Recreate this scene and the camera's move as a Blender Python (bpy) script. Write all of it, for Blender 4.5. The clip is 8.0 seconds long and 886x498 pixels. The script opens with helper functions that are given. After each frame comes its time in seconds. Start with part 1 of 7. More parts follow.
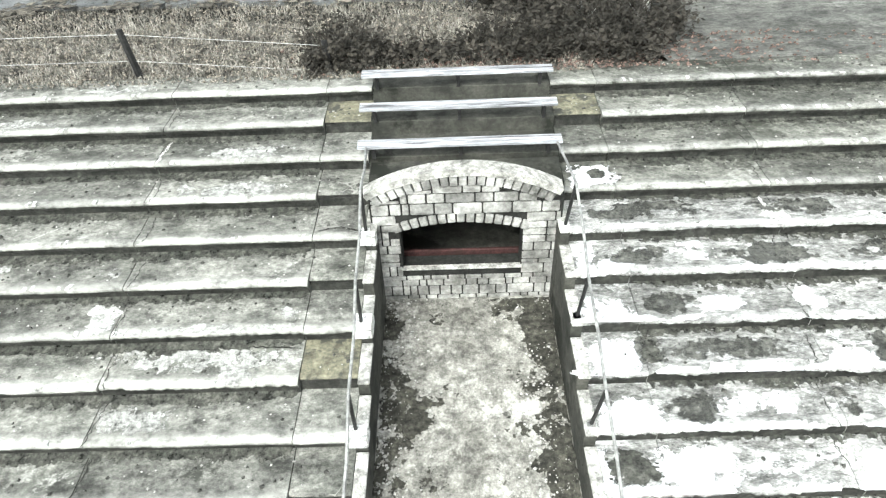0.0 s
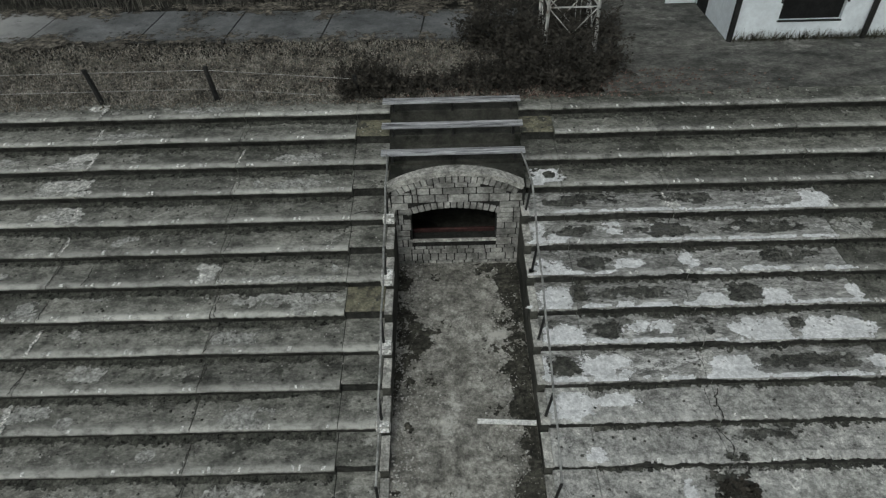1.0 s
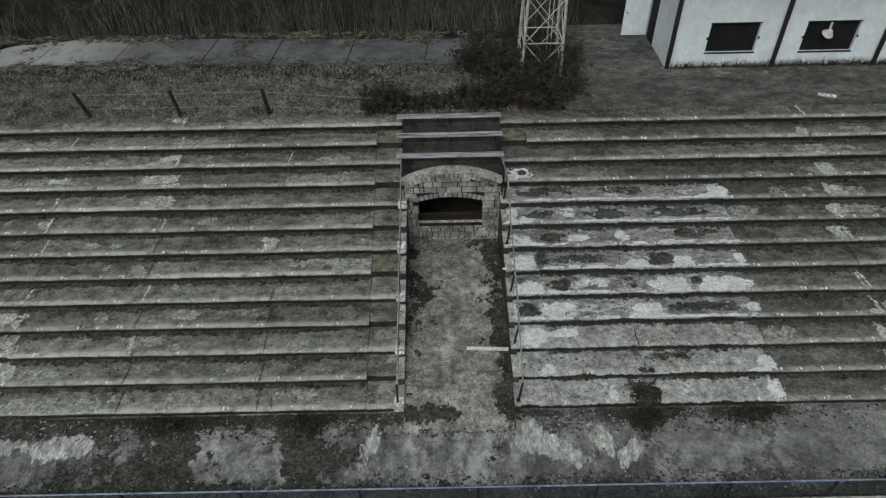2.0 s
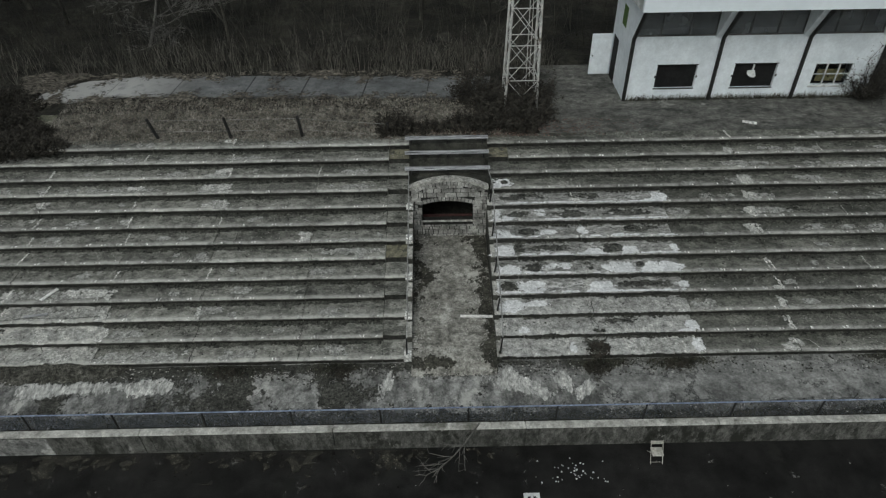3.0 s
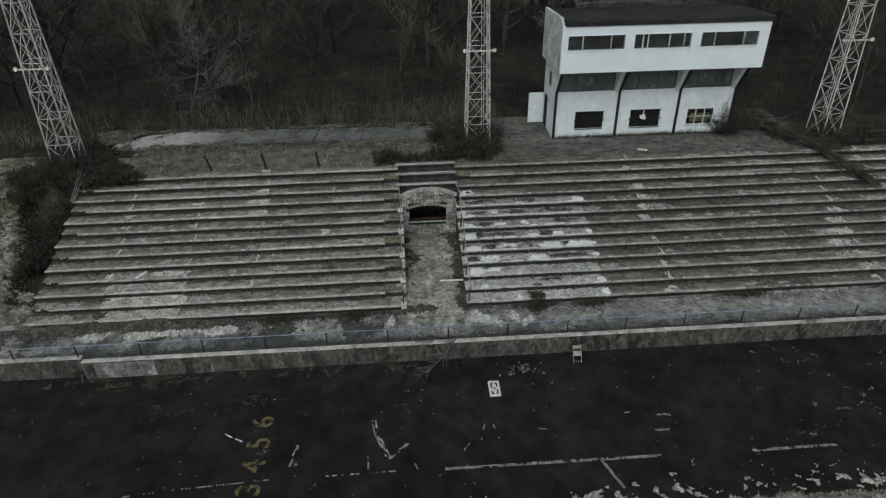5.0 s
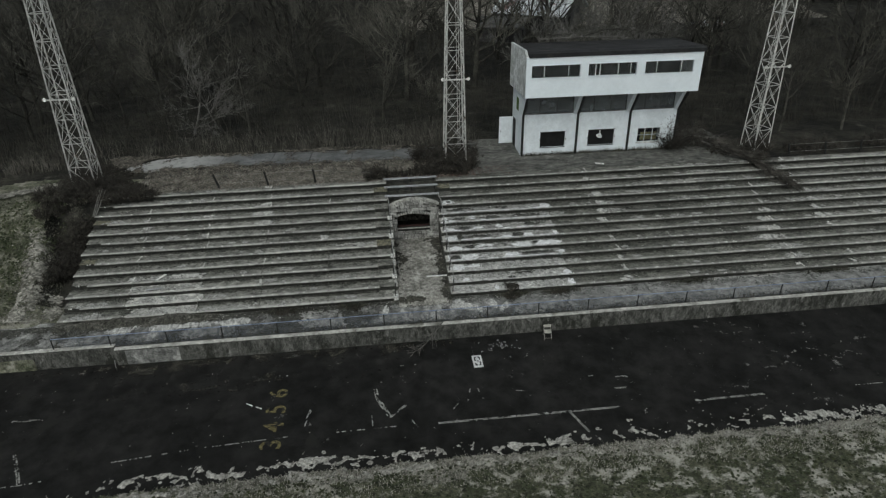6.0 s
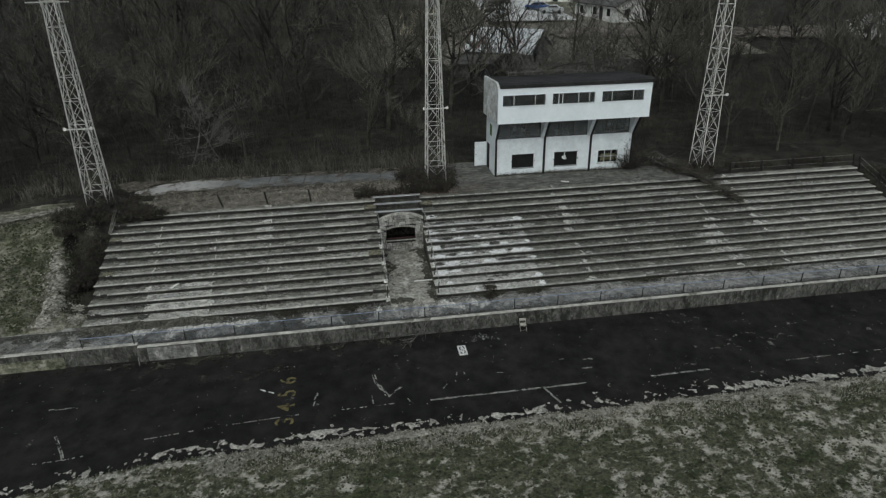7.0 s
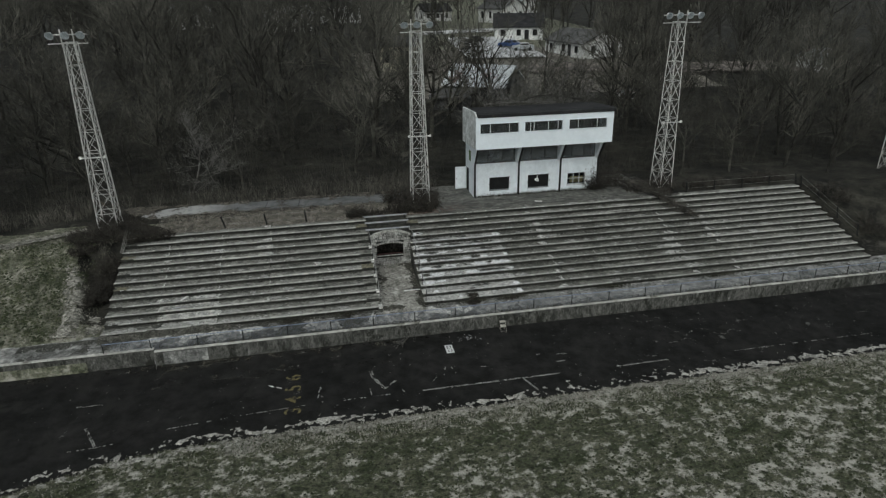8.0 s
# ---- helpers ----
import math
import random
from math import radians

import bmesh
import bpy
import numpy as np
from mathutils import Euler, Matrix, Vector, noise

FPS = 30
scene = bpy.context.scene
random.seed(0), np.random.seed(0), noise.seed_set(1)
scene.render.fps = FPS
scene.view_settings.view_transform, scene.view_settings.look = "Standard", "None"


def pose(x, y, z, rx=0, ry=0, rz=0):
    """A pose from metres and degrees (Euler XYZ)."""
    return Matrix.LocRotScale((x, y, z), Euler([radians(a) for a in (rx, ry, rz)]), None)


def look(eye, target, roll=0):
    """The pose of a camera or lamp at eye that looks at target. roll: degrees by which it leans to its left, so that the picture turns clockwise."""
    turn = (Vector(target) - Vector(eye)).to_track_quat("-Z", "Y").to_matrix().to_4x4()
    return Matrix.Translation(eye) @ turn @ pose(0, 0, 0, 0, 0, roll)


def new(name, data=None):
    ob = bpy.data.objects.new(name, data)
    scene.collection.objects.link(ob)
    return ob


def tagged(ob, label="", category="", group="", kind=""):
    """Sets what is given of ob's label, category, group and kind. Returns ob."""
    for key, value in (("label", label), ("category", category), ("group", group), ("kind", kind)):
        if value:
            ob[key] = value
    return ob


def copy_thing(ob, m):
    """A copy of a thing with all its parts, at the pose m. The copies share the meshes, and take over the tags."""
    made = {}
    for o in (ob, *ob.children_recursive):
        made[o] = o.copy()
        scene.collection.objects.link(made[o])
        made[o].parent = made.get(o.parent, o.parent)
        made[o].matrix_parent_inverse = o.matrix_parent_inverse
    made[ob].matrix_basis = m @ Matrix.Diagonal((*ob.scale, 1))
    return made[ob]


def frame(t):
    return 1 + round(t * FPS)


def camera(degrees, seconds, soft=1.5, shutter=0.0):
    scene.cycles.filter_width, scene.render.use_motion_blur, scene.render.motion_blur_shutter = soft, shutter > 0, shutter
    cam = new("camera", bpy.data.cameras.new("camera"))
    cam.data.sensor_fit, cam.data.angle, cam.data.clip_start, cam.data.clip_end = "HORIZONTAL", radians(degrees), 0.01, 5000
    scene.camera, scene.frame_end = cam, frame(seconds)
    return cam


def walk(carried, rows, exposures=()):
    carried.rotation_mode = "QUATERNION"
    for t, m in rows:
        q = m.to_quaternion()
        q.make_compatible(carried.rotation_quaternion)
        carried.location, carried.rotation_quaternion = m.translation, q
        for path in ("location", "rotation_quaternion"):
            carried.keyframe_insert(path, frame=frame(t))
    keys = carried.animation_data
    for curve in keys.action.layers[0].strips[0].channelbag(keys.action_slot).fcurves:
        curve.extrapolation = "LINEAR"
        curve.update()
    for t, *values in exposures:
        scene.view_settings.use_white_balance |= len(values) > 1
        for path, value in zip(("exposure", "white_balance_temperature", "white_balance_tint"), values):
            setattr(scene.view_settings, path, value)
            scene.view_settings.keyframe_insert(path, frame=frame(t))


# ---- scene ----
cam = camera(68.9, 8.0, soft=1.25)
PATH = [
    (0, (0.243, 2.636, 9.697), (0.207, 4.147, 8.386), -2.6),
    (0.5, (0.206, 0.836, 11.017), (0.186, 2.344, 9.703), -1.9),
    (1, (0.185, -1.111, 12.425), (0.172, 0.388, 11.101), -1.7),
    (1.5, (0.155, -3.228, 14.055), (0.15, -1.737, 12.723), -1.2),
    (2, (0.125, -5.443, 15.545), (0.122, -3.954, 14.21), -1.2),
    (3.5, (-0.016, -12.965, 18.663), (0.001, -11.366, 17.461), -0.7),
    (4, (-0.105, -15.538, 19.124), (-0.073, -13.904, 17.972), -0.7),
    (4.5, (-0.375, -18.249, 19.557), (-0.311, -16.582, 18.455), -0.8),
    (6, (-1.815, -26.111, 20.4), (-1.625, -24.359, 19.454), -0.9),
    (6.5, (-2.488, -28.525, 20.726), (-2.253, -26.755, 19.826), -0.8),
    (7, (-3.171, -30.952, 20.976), (-2.892, -29.163, 20.127), -0.8),
    (7.5, (-3.844, -33.243, 21.263), (-3.526, -31.439, 20.46), -0.9),
    (8, (-4.521, -35.452, 21.458), (-4.166, -33.634, 20.703), -0.9),
]
# the clip opens overexposed and settles within half a second
walk(cam, [(t, look(eye, target, roll)) for t, eye, target, roll in PATH],
     exposures=[(t, e, 6300, 3) for t, e in ((0.0, 1.45), (0.2, 0.95), (0.5, -0.22), (0.8, -0.82), (1.1, -0.86), (1.5, -0.84), (2.0, -0.83), (4.5, -0.82), (8.0, -0.72))])

# ---- sky and sun: an overcast winter day ----
world = bpy.data.worlds.new("overcast_sky")
scene.world = world
world.use_nodes = True
wn = world.node_tree.nodes
sky = wn.new("ShaderNodeTexSky")
sky.sky_type = "NISHITA"
sky.sun_disc = False
sky.sun_elevation, sky.sun_rotation = radians(49), radians(201)
sky.air_density, sky.dust_density = 1.0, 4.0
grey = wn.new("ShaderNodeHueSaturation")
grey.inputs["Saturation"].default_value = 0.22
world.node_tree.links.new(sky.outputs[0], grey.inputs["Color"])
world.node_tree.links.new(grey.outputs[0], wn["Background"].inputs["Color"])
wn["Background"].inputs["Strength"].default_value = 0.15
sun_data = bpy.data.lights.new("sun", "SUN")
sun_data.energy, sun_data.angle, sun_data.color = 1.12, radians(25), (1.0, 0.97, 0.93)
sun = new("sun", sun_data)
sun.matrix_world = look((-11.5, -29.5, 36), (0, 0, 0))


# ---- materials ----
def surface(name, dark, light, size=1.0, rough=0.85, bump=0.3, grain=18.0, stain=None, stain_size=0.35, stain_at=0.56,
            metal=0.0, spread=0.12, piece=0.0, stretch=(1, 1, 1), stain2=None, stain2_size=1.3, stain2_at=0.6, edge=0.06, bump_size=0.02, wear=None, crisp=0.62, cover=0.0, thick=1.0,
            fade=0.3, broad=0.0, wear_size=1.7, wear_cut=0.26, crackle=None, crackle_size=3.2, crackle_at=0.56):
    """Two-scale mottled surface; size: mottles per metre; up to two kinds of stains with soft or hard edges."""
    m = bpy.data.materials.new(name)
    m.use_nodes = True
    n, l = m.node_tree.nodes, m.node_tree.links
    out = n["Principled BSDF"]
    out.inputs["Roughness"].default_value, out.inputs["Metallic"].default_value = rough, metal
    out.inputs["Specular IOR Level"].default_value = 0.3
    geo = n.new("ShaderNodeNewGeometry")
    mapping = n.new("ShaderNodeMapping")
    mapping.inputs["Scale"].default_value = stretch
    l.new(geo.outputs["Position"], mapping.inputs["Vector"])

    def cloud(scale, detail, low, high):
        t = n.new("ShaderNodeTexNoise")
        t.inputs["Scale"].default_value, t.inputs["Detail"].default_value, t.inputs["Roughness"].default_value = scale, detail, crisp
        l.new(mapping.outputs[0], t.inputs["Vector"])
        r = n.new("ShaderNodeMapRange")
        r.inputs["From Min"].default_value, r.inputs["From Max"].default_value = low, high
        l.new(t.outputs["Fac"], r.inputs["Value"])
        return r.outputs[0], t.outputs["Fac"]

    def blend(fac, a, b, mode="MIX"):
        x = n.new("ShaderNodeMix")
        x.data_type, x.blend_type = "RGBA", mode
        for value, socket in ((fac, x.inputs["Factor"]), (a, x.inputs["A"]), (b, x.inputs["B"])):
            if isinstance(value, float):
                socket.default_value = value
            elif isinstance(value, tuple):
                socket.default_value = (*value, 1)
            else:
                l.new(value, socket)
        return x.outputs["Result"]

    big, _ = cloud(size, 6, 0.38, 0.62)
    colour = blend(big, dark, light)
    fine, raw = cloud(grain, 5, 0.25, 0.75)
    grey_out = n.new("ShaderNodeMapRange")
    grey_out.inputs["To Min"].default_value, grey_out.inputs["To Max"].default_value = 1 - spread * 2.5, 1 + spread * 2.5
    l.new(fine, grey_out.inputs["Value"])
    colour = blend(1.0, colour, grey_out.outputs[0], "MULTIPLY")
    mid, _ = cloud(size * 4.3, 7, 0.36, 0.64)
    tone = n.new("ShaderNodeMapRange")
    tone.inputs["To Min"].default_value, tone.inputs["To Max"].default_value = 1 - spread * 2.2, 1 + spread * 2.2
    l.new(mid, tone.inputs["Value"])
    colour = blend(1.0, colour, tone.outputs[0], "MULTIPLY")
    if stain:
        mask, fac = cloud(stain_size, 9, stain_at, stain_at + edge)
        if broad:
            # the stain comes and goes over several metres
            _, far = cloud(0.14, 3, 0.0, 1.0)
            sway = n.new("ShaderNodeMath")
            sway.operation = "MULTIPLY_ADD"
            l.new(far, sway.inputs[0])
            sway.inputs[1].default_value = broad
            l.new(fac, sway.inputs[2])
            swayed = n.new("ShaderNodeMapRange")
            swayed.inputs["From Min"].default_value, swayed.inputs["From Max"].default_value = stain_at + broad / 2, stain_at + edge + broad / 2
            l.new(sway.outputs[0], swayed.inputs["Value"])
            mask = swayed.outputs[0]
        colour = blend(mask, colour, stain)
    if stain2:
        mask, _ = cloud(stain2_size, 9, stain2_at, stain2_at + edge)
        colour = blend(mask, colour, stain2)
    if crackle:
        # nets of fine cracks, here and there
        warp = n.new("ShaderNodeTexNoise")
        warp.inputs["Scale"].default_value, warp.inputs["Detail"].default_value = 3.0, 4
        l.new(geo.outputs["Position"], warp.inputs["Vector"])
        bent = n.new("ShaderNodeVectorMath")
        bent.operation = "MULTIPLY_ADD"
        l.new(warp.outputs["Color"], bent.inputs[0])
        bent.inputs[1].default_value = (0.35, 0.35, 0.35)
        l.new(geo.outputs["Position"], bent.inputs[2])
        cells = n.new("ShaderNodeTexVoronoi")
        cells.feature = "DISTANCE_TO_EDGE"
        cells.inputs["Scale"].default_value = crackle_size
        l.new(bent.outputs[0], cells.inputs["Vector"])
        line = n.new("ShaderNodeMapRange")
        for key, value in (("From Min", 0.025), ("From Max", 0.05), ("To Min", 1.0), ("To Max", 0.0)):
            line.inputs[key].default_value = value
        l.new(cells.outputs["Distance"], line.inputs["Value"])
        zone, _ = cloud(0.55, 4, crackle_at, crackle_at + 0.06)
        both_ = n.new("ShaderNodeMath")
        both_.operation = "MULTIPLY"
        l.new(line.outputs[0], both_.inputs[0])
        l.new(zone, both_.inputs[1])
        colour = blend(both_.outputs[0], colour, crackle)
    if wear:
        worn = n.new("ShaderNodeAttribute")
        worn.attribute_name = "wear"
        rub, _ = cloud(wear_size, 8, wear_cut, wear_cut + 0.24)
        amount = n.new("ShaderNodeMath")
        amount.operation = "MULTIPLY"
        l.new(worn.outputs["Fac"], amount.inputs[0])
        l.new(rub, amount.inputs[1])
        colour = blend(amount.outputs[0], colour, wear)
    if piece:
        info = n.new("ShaderNodeObjectInfo")
        r = n.new("ShaderNodeMapRange")
        r.inputs["To Min"].default_value, r.inputs["To Max"].default_value = 1 - piece, 1 + piece
        l.new(info.outputs["Random"], r.inputs["Value"])
        colour = blend(1.0, colour, r.outputs[0], "MULTIPLY")
    l.new(colour, out.inputs["Base Color"])
    if cover:
        # thin film that breaks up into specks towards its rim
        film = n.new("ShaderNodeAttribute")
        film.attribute_name = "cover"
        coarse, _ = cloud(cover * 0.3, 6, 0.3, 0.7)
        specks, _ = cloud(cover, 8, 0.3, 0.7)
        total = n.new("ShaderNodeMath")
        total.operation = "MULTIPLY_ADD"
        l.new(specks, total.inputs[0])
        total.inputs[1].default_value = 1.2
        l.new(film.outputs["Fac"], total.inputs[2])
        both = n.new("ShaderNodeMath")
        both.operation = "MULTIPLY_ADD"
        l.new(coarse, both.inputs[0])
        both.inputs[1].default_value = 1.0
        l.new(total.outputs[0], both.inputs[2])
        alpha = n.new("ShaderNodeMapRange")
        alpha.inputs["From Min"].default_value, alpha.inputs["From Max"].default_value = 1.15 - fade / 2, 1.15 + fade / 2
        alpha.inputs["To Max"].default_value = thick
        l.new(both.outputs[0], alpha.inputs["Value"])
        l.new(alpha.outputs[0], out.inputs["Alpha"])
    if bump:
        b = n.new("ShaderNodeBump")
        b.inputs["Strength"].default_value, b.inputs["Distance"].default_value = bump, bump_size
        l.new(raw, b.inputs["Height"])
        l.new(b.outputs[0], out.inputs["Normal"])
    return m


CONCRETE = surface("weathered_concrete", (0.078, 0.08, 0.069), (0.235, 0.233, 0.21), 0.7, stain=(0.042, 0.044, 0.036), stain_size=0.7,
                   stain_at=0.56, stain2=(0.4, 0.397, 0.367), stain2_size=1.2, stain2_at=0.58, piece=0.2, edge=0.08, stretch=(0.8, 1.1, 1),
                   wear=(0.53, 0.527, 0.49), wear_size=3.0, wear_cut=0.31, crisp=0.8, spread=0.3, grain=14, crackle=(0.3, 0.298, 0.27), crackle_size=4.2, crackle_at=0.6)
# darker variant of the weathered concrete, for the bays east of x = 9
DARKER_CONCRETE = surface("darker_concrete", (0.055, 0.057, 0.048), (0.16, 0.16, 0.141), 0.7, stain=(0.034, 0.036, 0.028), stain_size=0.6,
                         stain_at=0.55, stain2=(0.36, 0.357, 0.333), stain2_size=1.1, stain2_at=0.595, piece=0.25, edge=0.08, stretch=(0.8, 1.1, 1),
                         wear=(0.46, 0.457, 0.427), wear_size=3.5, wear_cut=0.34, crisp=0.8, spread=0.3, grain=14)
# riser colour: dirt, plus the shade under the nosing painted in
RISER = surface("shaded_dirty_riser", (0.017, 0.0172, 0.0148), (0.04, 0.04, 0.035), 1.5, rough=0.85, spread=0.2, stain=(0.085, 0.085, 0.077), stain_size=1.1, stain_at=0.63, edge=0.1)
PEELING = surface("scaling_concrete", (0.125, 0.125, 0.116), (0.36, 0.358, 0.343), 1.1, stain=(0.64, 0.64, 0.628), stain_size=1.5,
                  stain_at=0.545, stain2=(0.035, 0.035, 0.031), stain2_size=1.1, stain2_at=0.585, edge=0.06, bump=0.9, piece=0.12, stretch=(0.7, 1.5, 1),
                  wear=(0.62, 0.618, 0.6), wear_size=5.0, wear_cut=0.41, crisp=0.84, spread=0.34, grain=13)
LIMED = surface("limewashed_concrete", (0.25, 0.25, 0.236), (0.5, 0.498, 0.478), 0.9, stain=(0.6, 0.598, 0.58), stain_size=1.3, stain_at=0.56,
                stain2=(0.06, 0.06, 0.053), stain2_size=0.9, stain2_at=0.58, edge=0.1, bump=0.9, piece=0.08, wear=(0.54, 0.537, 0.515), wear_size=5.0, wear_cut=0.4, crisp=0.84, spread=0.32, grain=13)
SCUFF = surface("pale_scuffed_concrete", (0.36, 0.36, 0.338), (0.58, 0.58, 0.55), 1.8, stain=(0.16, 0.16, 0.148), stain_size=3.5, stain_at=0.57, edge=0.1, crisp=0.8, spread=0.28, grain=12, cover=12.0, thick=0.6, fade=0.3)
SCUFF_LINE = surface("pale_crack_edge", (0.34, 0.337, 0.315), (0.66, 0.656, 0.625), 5.0, spread=0.3, grain=20)
HOLLOW_LINE = surface("dark_crack", (0.012, 0.012, 0.01), (0.03, 0.03, 0.025), 5.0, spread=0.3)
CRUMBLE = surface("crumbled_pale_concrete", (0.36, 0.358, 0.335), (0.64, 0.637, 0.607), 2.5, stain=(0.14, 0.14, 0.13), stain_size=4.0, stain_at=0.58, edge=0.1, crisp=0.8, spread=0.28, grain=14, cover=11.0, thick=0.9, fade=0.16)
# film for the tread hollows and the riser-foot seam, where it carries shade
HOLLOW = surface("dark_dirt_shade_film", (0.038, 0.039, 0.033), (0.08, 0.08, 0.069), 2.0, spread=0.3, cover=9.0, thick=0.9, fade=0.16)
WASH = surface("dark_damp_wash", (0.045, 0.046, 0.04), (0.11, 0.11, 0.098), 2.0, spread=0.3, cover=6.0, thick=0.8, fade=0.4)
GREY_FILM = surface("grey_dust", (0.05, 0.05, 0.047), (0.13, 0.128, 0.12), 3.0, spread=0.3, cover=7.0)
MOSS_MUD = surface("mossy_mud", (0.027, 0.0275, 0.023), (0.085, 0.0845, 0.074), 2.5, spread=0.4, grain=14, crisp=0.78, cover=6.0, fade=0.2)
TUNNEL_MUD = surface("dark_tunnel_mud", (0.03, 0.029, 0.023), (0.06, 0.058, 0.047), 2.0, spread=0.3, cover=7.0, fade=0.14)
ROCKY_EARTH = surface("pale_stony_earth", (0.13, 0.126, 0.108), (0.27, 0.26, 0.228), 1.3, stain=(0.08, 0.078, 0.06), stain_size=1.5, stain_at=0.55, edge=0.1, spread=0.28,
                      grain=9, bump=0.9, bump_size=0.08, cover=4.0)
FLAKE = surface("white_lime_crust", (0.62, 0.628, 0.633), (0.84, 0.845, 0.85), 2.2, stain=(0.34, 0.34, 0.335), stain_size=3.4, stain_at=0.6, edge=0.12, bump=0.8, crisp=0.78, cover=11.0, fade=0.1)
PALE = surface("pale_repaired_concrete", (0.24, 0.237, 0.216), (0.46, 0.452, 0.42), 1.1, stain=(0.09, 0.09, 0.08), stain_size=0.9, stain_at=0.57, edge=0.08,
               wear=(0.46, 0.455, 0.42), crisp=0.8, spread=0.26, grain=13)
PATCHED = surface("pale_relaid_concrete", (0.3, 0.297, 0.274), (0.54, 0.535, 0.502), 0.9, stain=(0.12, 0.12, 0.107), stain_size=1.2, stain_at=0.57, edge=0.08, wear=(0.5, 0.495, 0.46),
                  crisp=0.8, spread=0.28, grain=13, crackle=(0.08, 0.08, 0.07), crackle_size=2.0, crackle_at=0.5, piece=0.1)
LICHEN = surface("yellowed_concrete", (0.1, 0.096, 0.07), (0.2, 0.19, 0.135), 4.0, stain=(0.06, 0.06, 0.05), stain_size=3, stain_at=0.55)
WHITE_MARK = surface("white_paint_remnant", (0.62, 0.62, 0.6), (0.8, 0.8, 0.78), 6.0, spread=0.1)
BRACKET = surface("dirty_white_bracket", (0.5, 0.5, 0.478), (0.78, 0.78, 0.755), 2.5, spread=0.25)
DECK = surface("platform_concrete", (0.055, 0.057, 0.052), (0.14, 0.138, 0.126), 0.5, stain=(0.035, 0.037, 0.03), stain_size=0.22, stain_at=0.54,
               stain2=(0.33, 0.324, 0.304), stain2_size=0.8, stain2_at=0.58, edge=0.1, stretch=(0.8, 1.2, 1), crisp=0.78, spread=0.26, grain=12)
WALKWAY = surface("walkway_concrete", (0.1, 0.101, 0.096), (0.27, 0.27, 0.258), 0.6, stain=(0.06, 0.061, 0.053), stain_size=0.5, stain_at=0.58,
                  stain2=(0.46, 0.455, 0.43), stain2_size=0.5, stain2_at=0.56, edge=0.06, stretch=(1.0, 0.75, 1), crisp=0.74, spread=0.26, grain=13)
CLEAN_WALK = surface("washed_grey_concrete", (0.165, 0.166, 0.16), (0.25, 0.25, 0.24), 0.5, stain=(0.11, 0.111, 0.104), stain_size=0.4, stain_at=0.64, edge=0.14, spread=0.2, grain=13, cover=2.0, fade=0.3)
PALE_WALK = surface("lime_streaked_concrete", (0.3, 0.3, 0.285), (0.54, 0.537, 0.512), 0.9, stain=(0.18, 0.18, 0.168), stain_size=0.9, stain_at=0.58, edge=0.1, stretch=(1.6, 0.7, 1), crisp=0.76, spread=0.26, grain=13, cover=3.5, fade=0.25)
WALL_FACE = surface("streaked_wall_concrete", (0.04, 0.041, 0.036), (0.125, 0.124, 0.113), 1.2, stain=(0.022, 0.023, 0.018), stain_size=0.9, stain_at=0.53,
                    stain2=(0.3, 0.295, 0.278), stain2_size=1.0, stain2_at=0.62, edge=0.06, stretch=(1.5, 1, 0.75), crisp=0.74, spread=0.26)
CURB = surface("pale_coping", (0.3, 0.295, 0.27), (0.52, 0.515, 0.48), 1.5, stain=(0.13, 0.13, 0.11), stain_size=0.9, stain_at=0.57, edge=0.1)
TUNNEL_FLOOR = surface("tunnel_floor_concrete", (0.14, 0.136, 0.12), (0.33, 0.322, 0.292), 1.0, crisp=0.8, spread=0.28, grain=13, stain=(0.07, 0.067, 0.056), stain_size=0.6, stain_at=0.56,
                       stain2=(0.5, 0.49, 0.455), stain2_size=1.0, stain2_at=0.55, edge=0.08)
# dark concrete; on chamber, roof and bench slabs it carries their shade
TUNNEL_WALL = surface("dark_tunnel_concrete", (0.03, 0.031, 0.026), (0.075, 0.074, 0.063), 1.2, stain=(0.015, 0.016, 0.012), stain_size=0.8, stain_at=0.55)
STONE = surface("cut_stone", (0.18, 0.178, 0.166), (0.43, 0.425, 0.402), 2.0, stain=(0.06, 0.06, 0.052), stain_size=1.2, stain_at=0.54, edge=0.12, bump=0.7, piece=0.28, bump_size=0.03)
MORTAR = surface("dark_mortar", (0.012, 0.012, 0.011), (0.03, 0.03, 0.027), 4.0)
# black that stands in for the darkness of unlit rooms
BLACK_VOID = surface("dark_room_black", (0.006, 0.006, 0.006), (0.012, 0.012, 0.012), 2.0)
# faded red, darkened further for the shade inside the chamber
RED_BOARD = surface("faded_dim_red_board", (0.036, 0.016, 0.015), (0.062, 0.027, 0.025), 3.0, stain=(0.04, 0.02, 0.018), stain_size=2)
BOARD = surface("weathered_grey_board", (0.2, 0.205, 0.215), (0.46, 0.465, 0.48), 2.0, stain=(0.09, 0.09, 0.095), stain_size=1.2, stain_at=0.55, stretch=(0.5, 9, 9), piece=0.2)
WHITE_WALL = surface("white_painted_wall", (0.68, 0.73, 0.765), (0.79, 0.84, 0.875), 0.7, rough=0.6, spread=0.03, grain=9, bump=0.08,
                     stain=(0.5, 0.51, 0.5), stain_size=0.9, stain_at=0.68, edge=0.15)
DIRTY_WHITE = surface("stained_white_siding", (0.4, 0.42, 0.41), (0.68, 0.7, 0.7), 0.9, stain=(0.2, 0.21, 0.19), stain_size=0.6, stain_at=0.56, edge=0.2)
SIDING = surface("white_lap_siding", (0.75, 0.805, 0.845), (0.79, 0.845, 0.885), 0.8, rough=0.5, spread=0.012, bump=0.05)
